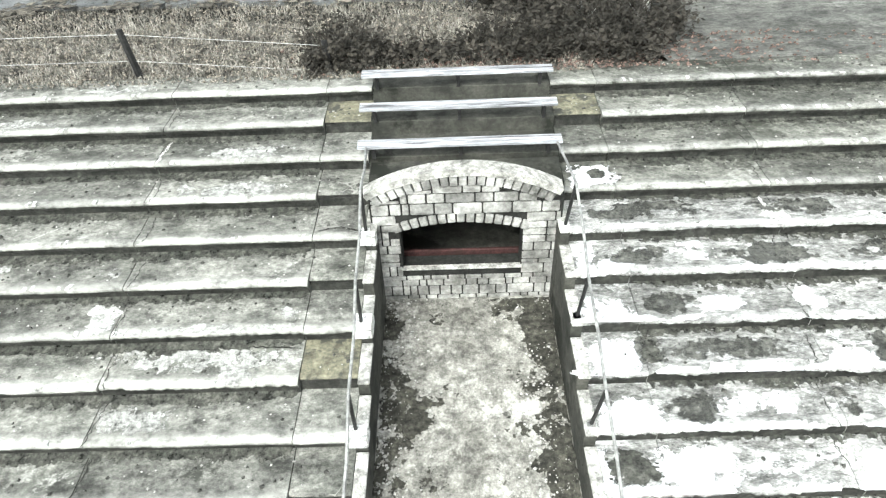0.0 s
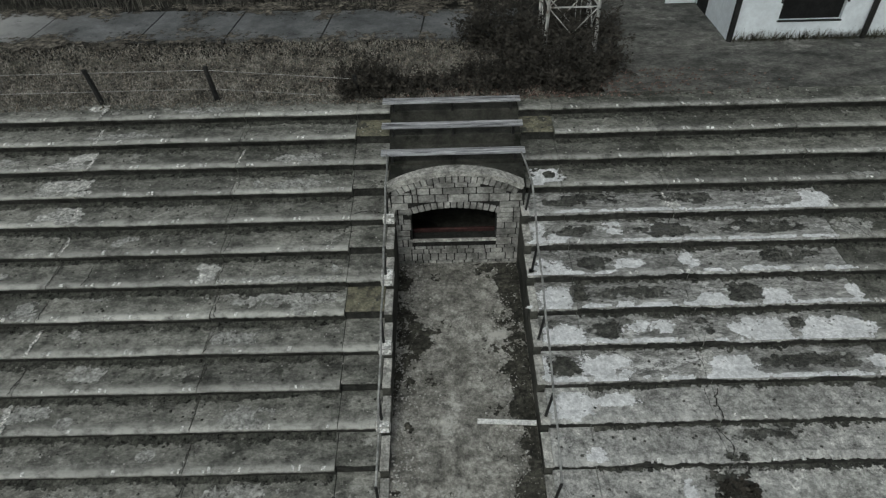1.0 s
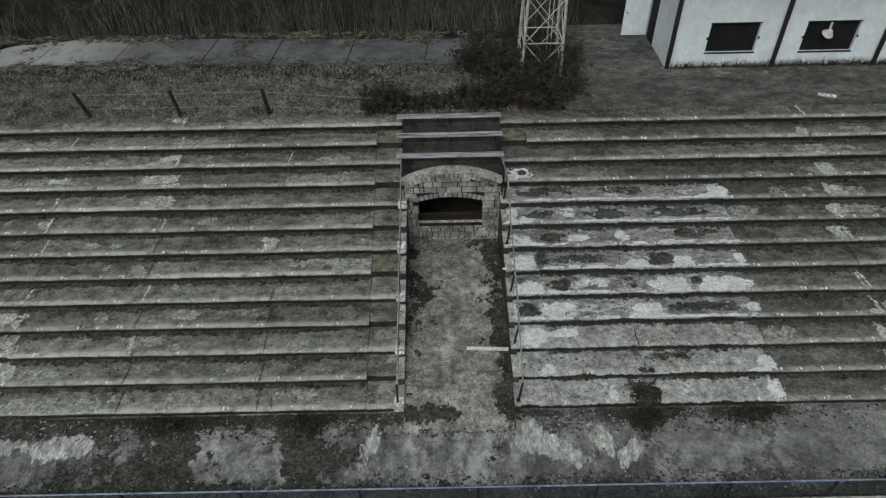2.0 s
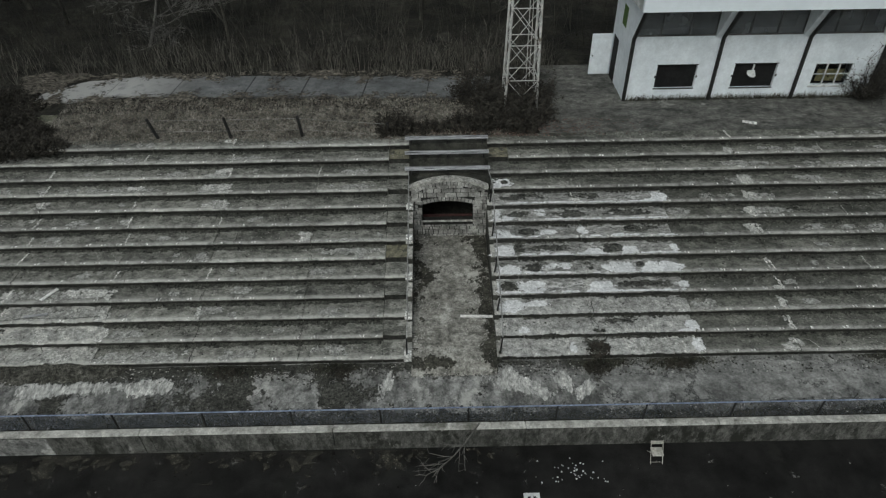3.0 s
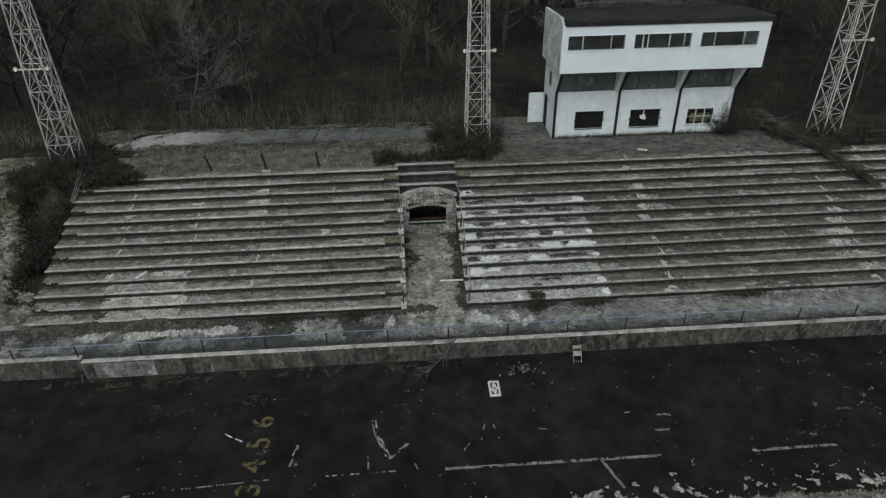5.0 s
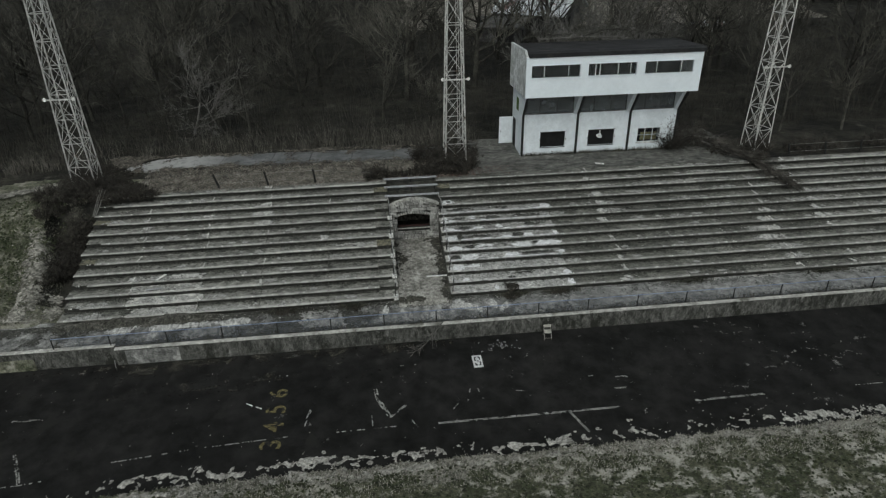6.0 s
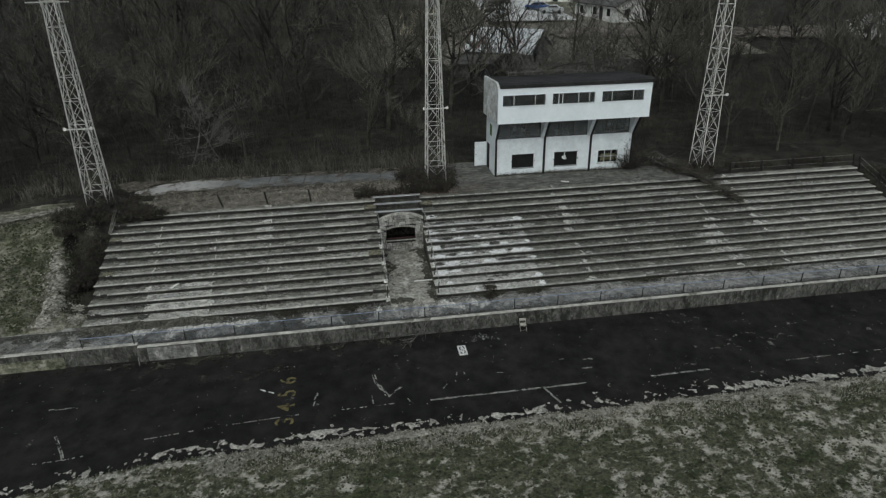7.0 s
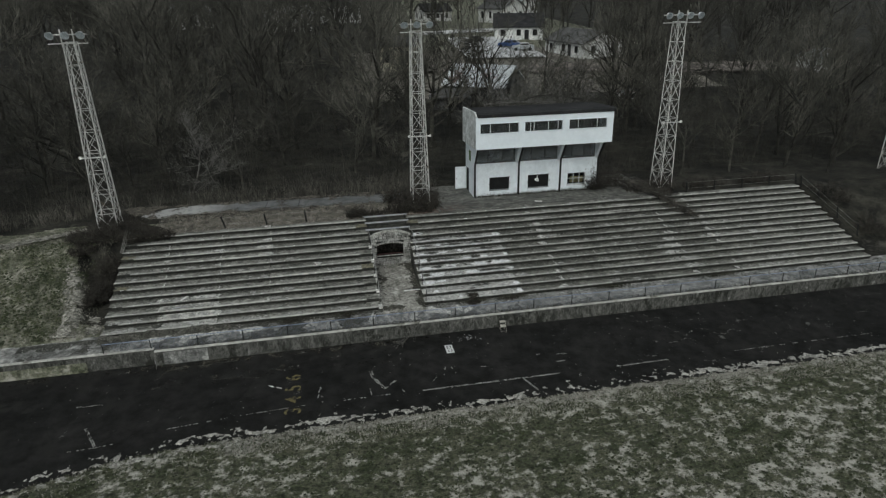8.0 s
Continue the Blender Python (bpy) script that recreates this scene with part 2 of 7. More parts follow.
ROOF_TAR = surface("tar_roofing", (0.012, 0.012, 0.013), (0.03, 0.03, 0.031), 0.8, stain=(0.06, 0.058, 0.05), stain_size=1.0, stain_at=0.62)
DARK_PIPE = surface("black_iron", (0.012, 0.012, 0.012), (0.025, 0.025, 0.024), 3.0, rough=0.6)
STEEL = surface("galvanised_steel", (0.44, 0.44, 0.42), (0.62, 0.62, 0.595), 1.6, rough=0.55, metal=0.15, stain=(0.16, 0.13, 0.1), stain_size=1.3, stain_at=0.6, bump=0.05)
RAIL_PIPE = surface("dull_pipe", (0.22, 0.22, 0.212), (0.4, 0.4, 0.385), 3.0, rough=0.5, metal=0.3)
BLUE_RAIL = surface("blue_grey_rail", (0.16, 0.2, 0.3), (0.3, 0.36, 0.48), 2.0, rough=0.5, metal=0.2)
WIRE = surface("galvanised_wire", (0.1, 0.12, 0.15), (0.2, 0.22, 0.26), 2.0, rough=0.5, metal=0.2)
LAMP_METAL = surface("pale_lamp_housing", (0.6, 0.64, 0.66), (0.76, 0.79, 0.81), 3.0, rough=0.4, metal=0.2)
CINDER = surface("black_cinder_track", (0.0125, 0.0124, 0.0118), (0.021, 0.0205, 0.0195), 0.25, rough=0.9, stain=(0.022, 0.022, 0.02), stain_size=0.5, stain_at=0.6,
                 stain2=(0.05, 0.05, 0.047), stain2_size=1.8, stain2_at=0.74, edge=0.03, spread=0.16, grain=30)
FIELD = surface("winter_turf", (0.034, 0.042, 0.02), (0.1, 0.102, 0.07), 0.7, stain=(0.46, 0.445, 0.4), stain_size=1.3, stain_at=0.512, edge=0.1, broad=0.4,
                stain2=(0.026, 0.032, 0.015), stain2_size=3.0, stain2_at=0.56, spread=0.34, grain=7, bump=0.9, bump_size=0.08, crisp=0.74, stretch=(1, 1.15, 0))
STRAW_TURF = surface("pale_straw_turf", (0.1, 0.1, 0.08), (0.26, 0.252, 0.222), 1.2, stain=(0.4, 0.39, 0.355), stain_size=1.3, stain_at=0.54, edge=0.1,
                     stain2=(0.04, 0.043, 0.03), stain2_size=4.5, stain2_at=0.54, spread=0.28, grain=8, bump=0.9, bump_size=0.05, crisp=0.78)
DEAD_GRASS = surface("dead_pale_grass", (0.22, 0.215, 0.195), (0.42, 0.41, 0.375), 2.0, spread=0.25, grain=20, bump=0.8, bump_size=0.05)
LAWN = surface("rough_lawn", (0.05, 0.057, 0.032), (0.2, 0.197, 0.152), 0.9, crisp=0.78, stain=(0.34, 0.328, 0.285), stain_size=0.9, stain_at=0.54, edge=0.1, spread=0.25, bump=0.9, bump_size=0.06)
LITTER = surface("brown_leaf_litter", (0.085, 0.079, 0.067), (0.19, 0.178, 0.154), 1.2, spread=0.35, grain=9, stain=(0.05, 0.05, 0.036), stain_size=0.5, stain_at=0.58, bump=0.9, bump_size=0.06)
# floor colour holds the shade under the trees and in the west hollow
FOREST = surface("shaded_forest_floor", (0.01, 0.0098, 0.0072), (0.03, 0.0285, 0.022), 0.2, spread=0.3, grain=5, stain=(0.075, 0.07, 0.06), stain_size=0.25, stain_at=0.62, bump=0.9, bump_size=0.1)
LITTER_FILM = surface("washed_leaf_litter", (0.06, 0.054, 0.044), (0.14, 0.127, 0.105), 1.2, spread=0.35, grain=9, bump=0.8, bump_size=0.04, cover=5.0)
PATH_TAR = surface("wet_grey_slab", (0.08, 0.084, 0.085), (0.165, 0.17, 0.172), 0.5, rough=0.6, stain=(0.025, 0.026, 0.025), stain_size=0.8, stain_at=0.6, wear=(0.42, 0.42, 0.41), edge=0.06, crisp=0.7)
BARK = surface("grey_bark", (0.018, 0.0175, 0.0148), (0.062, 0.06, 0.051), 0.8, piece=0.45, bump=0.4)
PALE_BARK = surface("pale_dead_wood", (0.07, 0.068, 0.062), (0.15, 0.146, 0.135), 3.0, piece=0.2)
TWIG = surface("brown_twigs", (0.024, 0.023, 0.0188), (0.112, 0.1085, 0.091), 0.22, piece=0.45, crisp=0.7)
DARK_LEAF = surface("withered_dark_leaf", (0.02, 0.0185, 0.015), (0.062, 0.055, 0.045), 3.0, rough=1.0)
BRAMBLE = surface("dark_bramble_twigs", (0.026, 0.024, 0.02), (0.075, 0.069, 0.06), 1.5, piece=0.3)
GRAVEL = surface("pale_grit", (0.25, 0.245, 0.225), (0.5, 0.49, 0.46), 6.0)
MUD = surface("dark_mud", (0.035, 0.033, 0.026), (0.07, 0.066, 0.054), 2.0, spread=0.3)
CINDER.node_tree.nodes["Principled BSDF"].inputs["Specular IOR Level"].default_value = 0.08
TRACK_DIRT = surface("brown_track_dirt", (0.022, 0.021, 0.017), (0.055, 0.052, 0.042), 1.5, spread=0.3, cover=5.0, thick=0.8)
YELLOW = surface("worn_yellow_paint", (0.08, 0.068, 0.03), (0.18, 0.155, 0.07), 5.0, stain=(0.012, 0.012, 0.012), stain_size=2.6, stain_at=0.5, crisp=0.75)
LINE_PAINT = surface("worn_white_line", (0.16, 0.16, 0.15), (0.34, 0.34, 0.32), 3.0, stain=(0.02, 0.02, 0.02), stain_size=2.5, stain_at=0.55)
CRACK_WEED = surface("dead_crack_weeds", (0.05, 0.05, 0.046), (0.17, 0.167, 0.155), 3.0, spread=0.3)
WHITE_PLASTIC = surface("dirty_white_plastic", (0.55, 0.56, 0.56), (0.7, 0.71, 0.7), 3.0, rough=0.5, spread=0.04)
CHAIR_PAINT = surface("beige_metal_chair", (0.36, 0.35, 0.31), (0.48, 0.465, 0.42), 4.0, rough=0.45)
BLACK_PAINT = surface("black_paint", (0.01, 0.01, 0.01), (0.02, 0.02, 0.02), 5.0)
GREEN_PLATE = surface("green_board", (0.05, 0.1, 0.03), (0.1, 0.16, 0.05), 6.0)
YELLOW_BOARD = surface("yellow_board_behind_glass", (0.2, 0.175, 0.085), (0.3, 0.26, 0.125), 3.0)
BRICK_RED = surface("red_roof_shingle", (0.1, 0.07, 0.062), (0.17, 0.13, 0.115), 0.8, spread=0.2)
SHINGLE = surface("grey_shingle", (0.05, 0.05, 0.05), (0.11, 0.11, 0.108), 0.8, spread=0.2)
ROOF_LIGHT = surface("pale_sheet_roof", (0.4, 0.43, 0.45), (0.56, 0.59, 0.61), 0.6, stain=(0.2, 0.12, 0.115), stain_size=0.5, stain_at=0.57)
HOUSE_WHITE = surface("white_house_wall", (0.55, 0.555, 0.54), (0.68, 0.685, 0.67), 0.6)
HOUSE_YELLOW = surface("cream_house_wall", (0.24, 0.225, 0.17), (0.34, 0.32, 0.25), 0.6)
ROADWAY = surface("pale_road", (0.4, 0.41, 0.415), (0.56, 0.57, 0.575), 0.25, stain=(0.2, 0.2, 0.19), stain_size=0.2, stain_at=0.56, edge=0.1)
CLAY = surface("reddish_bare_ground", (0.09, 0.08, 0.072), (0.19, 0.168, 0.15), 0.4, stain=(0.05, 0.047, 0.04), stain_size=0.3, stain_at=0.54, edge=0.1, spread=0.25, cover=0.9)
CAR_BLUE = surface("blue_car_paint", (0.03, 0.06, 0.16), (0.04, 0.08, 0.2), 1.0, rough=0.3, spread=0.02, bump=0)
CAR_SILVER = surface("silver_car_paint", (0.4, 0.42, 0.43), (0.46, 0.48, 0.5), 1.0, rough=0.3, metal=0.4, spread=0.02, bump=0)
CAR_DARK = surface("dark_car_paint", (0.03, 0.03, 0.032), (0.04, 0.04, 0.042), 1.0, rough=0.3, spread=0.02, bump=0)
RUBBER = surface("black_rubber", (0.01, 0.01, 0.01), (0.018, 0.018, 0.018), 5.0)

GLASS = bpy.data.materials.new("dark_window_glass")
GLASS.use_nodes = True
_g = GLASS.node_tree.nodes["Principled BSDF"]
_g.inputs["Base Color"].default_value = (0.9, 0.93, 0.95, 1)
_g.inputs["Roughness"].default_value, _g.inputs["Transmission Weight"].default_value, _g.inputs["IOR"].default_value = 0.02, 1.0, 1.45


# grey film on glass: dust, with a pale reflection painted into it
DUST_SHEEN_GLASS = bpy.data.materials.new("dusty_sheen_glass")
DUST_SHEEN_GLASS.use_nodes = True
_n, _l = DUST_SHEEN_GLASS.node_tree.nodes, DUST_SHEEN_GLASS.node_tree.links
_p = _n["Principled BSDF"]
_p.inputs["Base Color"].default_value = (0.9, 0.93, 0.95, 1)
_p.inputs["Roughness"].default_value, _p.inputs["Transmission Weight"].default_value = 0.05, 1.0
_dust_sheen = _n.new("ShaderNodeBsdfDiffuse")
_dust_sheen.inputs["Color"].default_value = (0.3, 0.32, 0.33, 1)
_film = _n.new("ShaderNodeTexNoise")
_film.inputs["Scale"].default_value = 1.4
_amount = _n.new("ShaderNodeMapRange")
for _k, _v in (("From Min", 0.3), ("From Max", 0.7), ("To Min", 0.16), ("To Max", 0.55)):
    _amount.inputs[_k].default_value = _v
_mix = _n.new("ShaderNodeMixShader")
_l.new(_n.new("ShaderNodeNewGeometry").outputs["Position"], _film.inputs["Vector"])
_l.new(_film.outputs["Fac"], _amount.inputs["Value"])
_l.new(_amount.outputs[0], _mix.inputs[0])
_l.new(_p.outputs[0], _mix.inputs[1])
_l.new(_dust_sheen.outputs[0], _mix.inputs[2])
_l.new(_mix.outputs[0], _n["Material Output"].inputs["Surface"])


CLEAR_PANE = DUST_SHEEN_GLASS.copy()
CLEAR_PANE.name = "thinly_dusty_window_glass"
for _node in CLEAR_PANE.node_tree.nodes:
    if _node.type == "MAP_RANGE":
        _node.inputs["To Min"].default_value, _node.inputs["To Max"].default_value = 0.01, 0.12


# ---- building helpers ----
def thing(name, at, label, category, group="", kind=""):
    ob = new(name)
    ob.location = at
    ob.empty_display_size = 0.2
    return tagged(ob, label, category, group, kind)


def part(name, bm, material, parent=None, label="", smooth=False):
    """Links a bmesh, written in world coordinates, as one mesh object under a thing or a part."""
    at = Vector((0, 0, 0))
    up = parent
    while up is not None:
        at = at + up.location
        up = up.parent
    if at.length > 0:
        bmesh.ops.translate(bm, verts=bm.verts, vec=-at)
    me = bpy.data.meshes.new(name)
    bm.to_mesh(me)
    bm.free()
    for m in (material if isinstance(material, (list, tuple)) else [material]):
        me.materials.append(m)
    if smooth:
        me.shade_smooth()
    ob = new(name, me)
    if parent:
        ob.parent = parent
    if label:
        ob["label"] = label
    return ob


def raw(name, verts, faces, material, parent=None, label="", slots=None):
    me = bpy.data.meshes.new(name)
    me.from_pydata([tuple(v) for v in verts], [], faces)
    for m in (material if isinstance(material, (list, tuple)) else [material]):
        me.materials.append(m)
    if slots is not None:
        me.polygons.foreach_set("material_index", np.array(slots, dtype=np.int32))
    me.update()
    ob = new(name, me)
    if parent:
        ob.parent = parent
    if label:
        ob["label"] = label
    return ob


def block(bm, a, b, bevel=0.0, slot=0):
    """An axis-aligned box from corner a to corner b."""
    m = Matrix.LocRotScale([(p + q) / 2 for p, q in zip(a, b)], None, [abs(q - p) for p, q in zip(a, b)])
    r = bmesh.ops.create_cube(bm, size=1, matrix=m)
    faces = {f for v in r["verts"] for f in v.link_faces}
    for f in faces:
        f.material_index = slot
    if bevel:
        edges = list({e for v in r["verts"] for e in v.link_edges})
        bmesh.ops.bevel(bm, geom=edges, offset=bevel, segments=1, affect="EDGES", profile=0.5)
    return bm


def rod(bm, a, b, r0, r1=None, n=8, caps=True):
    """A tapered round bar from a to b."""
    a, b = Vector(a), Vector(b)
    r1 = r0 if r1 is None else r1
    q = (b - a).to_track_quat("Z", "Y").to_matrix().to_4x4()
    bmesh.ops.create_cone(bm, cap_ends=caps, segments=n, radius1=r0, radius2=r1, depth=(b - a).length,
                          matrix=Matrix.Translation((a + b) / 2) @ q)
    return bm


def bar(bm, a, b, w, h):
    """A square bar from a to b."""
    a, b = Vector(a), Vector(b)
    q = (b - a).to_track_quat("Z", "Y").to_matrix().to_4x4()
    bmesh.ops.create_cube(bm, size=1, matrix=Matrix.Translation((a + b) / 2) @ q @ Matrix.Diagonal((w, h, (b - a).length, 1)))
    return bm


def B():
    return bmesh.new()


def nz(x, y, z=0.0, s=1.0):
    return noise.noise(Vector((x * s, y * s, z * s)))


# ---- the plan, in metres ----
Y1, Z1, TREAD, RISE, ROWS = 4.516, 0.865, 0.7588, 0.2628, 13
LIP = 0.10
LEFT_END, RIGHT_END = -19.25, 38.2
TUNNEL_L, TUNNEL_R = -1.03, 1.93
PORTAL_Y = 10.95
TOP_Z = Z1 + 12 * RISE + LIP
WALK_Z = 0.70


def row_y(i):
    return Y1 + i * TREAD


def row_z(i):
    return Z1 + i * RISE + LIP


# ---- ground: one sheet to the horizon ----
def smooth(k):
    k = min(1.0, max(0.0, k))
    return k * k * (3 - 2 * k)


def bank_crest(y):
    """Edge of the grass bank above the hollow at the west end of the seats."""
    return -21.5 - 0.25 * max(0.0, y - 8) + 0.3 * nz(y, 3.0, 0.0, 0.7)


def ground_z(x, y):
    in_stand = LEFT_END - 0.1 < x < RIGHT_END + 0.1
    if y < 1.75:
        return -0.03
    if in_stand and y < 13.9:
        return -0.03
    if y < 13.9 and x < LEFT_END:
        top = 0.72 + 0.30 * (y - 4.6) + 0.6 * smooth((y - 11) / 2.9) if y > 4.6 else WALK_Z - 0.06
        low = 0.66 + 0.09 * max(0.0, y - 4.6) + 2.4 * smooth((y - 12.2) / 1.7)
        return low + (max(top, low) - low) * smooth((bank_crest(y) + 1.5 - x) / 1.5)
    if y < 13.9:
        k = min(1, max(0, (y - 4.6) / 9.0))
        base = WALK_Z - 0.06 + (TOP_Z - WALK_Z) * (k * k * (3 - 2 * k))
        side = LEFT_END - x if x < LEFT_END else x - RIGHT_END
        return base - 0.35 * math.exp(-((side - 1.2) / 1.0) ** 2) * k
    if y < 28:
        return TOP_Z - (0.15 if 4.0 < x < 25.2 and y < 21.8 else 0.03)
    if y < 95:
        k = (y - 28) / 67
        return TOP_Z - 0.03 + 4.9 * k * k * (3 - 2 * k)
    return TOP_Z + 4.87 + (y - 95) * 0.035 + 9 * min(1, max(0, (y - 180) / 120))


def lines(*spans):
    return np.unique(np.round(np.concatenate([np.linspace(a, b, n) for a, b, n in spans]), 3))


gx = lines((-420, -60, 19), (-60, -27, 36), (-26.9, LEFT_END - 0.11, 48), (LEFT_END - 0.09, 5, 96), (5, RIGHT_END + 0.09, 30), (RIGHT_END + 0.11, 80, 50), (80, 420, 18))
gy = lines((-220, -20, 11), (-20, 1.74, 6), (1.76, 13.89, 44), (13.91, 22, 40), (22, 40, 40), (40, 100, 31), (100, 520, 22))
gv, gf, gs = [], [], []
for y in gy:
    for x in gx:
        h = ground_z(x, y)
        if y > 2 and not (LEFT_END < x < RIGHT_END and y < 14):
            amp = 0.05 if y < 22 else 0.25
            h += amp * nz(x, y, 3.0, 0.5) + (0.03 * nz(x, y, 9.0, 1.7))
        gv.append((x, y, h))
nx = len(gx)
for j in range(len(gy) - 1):
    for i in range(nx - 1):
        gf.append((j * nx + i, j * nx + i + 1, (j + 1) * nx + i + 1, (j + 1) * nx + i))
        cx, cy = (gx[i] + gx[i + 1]) / 2, (gy[j] + gy[j + 1]) / 2
        wob = 0.9 * nz(cx, cy, 1.0, 0.3)
        if cy < 1.75:
            gs.append(0)
        elif cy < 14 + wob and cx < LEFT_END:
            # the hollow below the crest takes the near-black floor colour as its shade
            gs.append(0 if cx < bank_crest(cy) + 0.25 + 0.3 * wob or cy < 6.2 else 2)
        elif cy < 17.2 + wob and cx < 3.5:
            gs.append(1 if cx > -17.5 else 0)
        elif 58 + 2 * wob < cy < 100 and 4 + 3 * wob < cx < 60:
            gs.append(1)
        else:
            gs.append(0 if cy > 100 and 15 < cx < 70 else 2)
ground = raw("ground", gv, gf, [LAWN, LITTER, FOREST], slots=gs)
ground.data.shade_smooth()
tagged(ground, "rough winter ground with lawn, leaf litter and forest floor", "ground", kind="structure")

# running track: black cinder strip along the wall
tv, tf = [], []
xs, ys = np.linspace(-60, 90, 151), np.linspace(-13.0, 1.85, 30)
for y in ys:
    for x in xs:
        tv.append((x, y, 0.003 * nz(x, y, 5.0, 0.6)))
for j in range(len(ys) - 1):
    for i in range(len(xs) - 1):
        a = j * len(xs) + i
        tf.append((a, a + 1, a + 1 + len(xs), a + len(xs)))
track = raw("running_track", tv, tf, CINDER)
track.data.shade_smooth()
tagged(track, "black cinder running track with worn markings", "track", kind="structure")


# turf of the infield with a ragged border along the track
def turf_edge(x):
    return -6.75 + 0.22 * nz(x, 2.0, 0.0, 0.45) + 0.18 * nz(x, 7.0, 0.0, 1.6) + 0.1 * nz(x, 11.0, 0.0, 4.5) - min(5.0, 0.0185 * max(0, -10 - x) ** 2)


fv, ff, fs = [], [], []
xs = np.concatenate([np.linspace(-60, -33, 28), np.arange(-32.6, 44, 0.12), np.linspace(44.5, 90, 60)])
depth = [0, 0.06, 0.15, 0.35, 0.7, 1.2, 2, 3, 4.2, 5.6, 7, 9, 11, 14, 18, 24, 40, 80]
for d in depth:
    for x in xs:
        e = turf_edge(x) - d
        fv.append((x, e, (0.0 if d == 0 else 0.035) + (0.03 * nz(x, e, 1.0, 1.3) + 0.025 * nz(x, e, 4.0, 3.5) if d > 0 else 0.0)))
for j in range(len(depth) - 1):
    for i in range(len(xs) - 1):
        a = j * len(xs) + i
        ff.append((a, a + len(xs), a + len(xs) + 1, a + 1))
        fs.append(1 if xs[i] > -11 and depth[j] < 0.5 + 0.7 * nz(xs[i], 3.0, 0.0, 0.5) else 0)
turf = raw("infield_turf", fv, ff, [FIELD, STRAW_TURF], slots=fs)
turf.data.shade_smooth()
tagged(turf, "patchy green and straw-coloured winter turf", "grass", kind="structure")

# ---- retaining wall in front of the walkway ----
wall_front = thing("retaining_wall", (10, 1.8, 0), "streaked grey concrete retaining wall with pale coping beside the track", "wall", kind="structure")
for k, x0 in enumerate(np.arange(-63.4, 90, 6.0)):
    x1 = x0 + 5.985
    bm = B()
    yoff, zoff = (0.0, 0.0) if x0 >= -16 else (0.16, 0.1)
    block(bm, (x0, 1.62 + yoff, -0.1), (x1, 1.9 + yoff, 0.926 + zoff), 0.012)
    for s in range(9):
        if random.random() < 0.4:
            px = x0 + 0.3 + s * 0.62
            block(bm, (px, 1.605 + yoff, 0.02), (px + random.uniform(0.02, 0.05), 1.63 + yoff, random.uniform(0.45, 0.88)))
    part("wall_panel", bm, WALL_FACE, wall_front)
    bm = B()
    block(bm, (x0, 1.59 + yoff, 0.93 + zoff), (x1, 1.85 + yoff, 0.99 + zoff), 0.02)
    part("coping", bm, CURB, wall_front, "pale concrete coping")

bm = B()
block(bm, (-14.9, 1.6, 0.03), (-12.3, 1.64, 0.86), 0.01)
part("repair_panel", bm, WALKWAY, wall_front, "pale newer stretch of the wall face")

# walkway between wall and seats
vv, vf = [], []
xs, ys = np.linspace(-60, 75, 271), np.linspace(1.88, 4.95, 10)
for y in ys:
    for x in xs:
        vv.append((x, y, WALK_Z + 0.02 * nz(x, y, 2.0, 0.8)))
for j in range(len(ys) - 1):
    for i in range(len(xs) - 1):
        a = j * len(xs) + i
        vf.append((a, a + 1, a + 1 + len(xs), a + len(xs)))
walkway = raw("walkway", vv, vf, WALKWAY)
tagged(walkway, "cracked stained concrete walkway below the seats", "walkway", kind="structure")

# ---- seating steps ----
stand = thing("seating_terrace", (9, 4.5, 0), "stained concrete seating terrace of a derelict stadium", "grandstand", kind="structure")
JOINTS = [LEFT_END, -15.9, -12.1, -8.7, -4.95, -2.05, -1.2, 2.1, 2.95, 5.5, 9.0, 12.45, 16.0, 19.55, 23.2, 26.7, 30.3, 34.0, RIGHT_END]
SEGMENTS = [(a, b) for a, b in zip(JOINTS[:-1], JOINTS[1:]) if a != -1.2]


def nosing_wave(x, i):
    return 0.012 * nz(x, i * 3.1, 2.0, 0.7) + 0.006 * nz(x, i * 2.0, 8.0, 4.0)


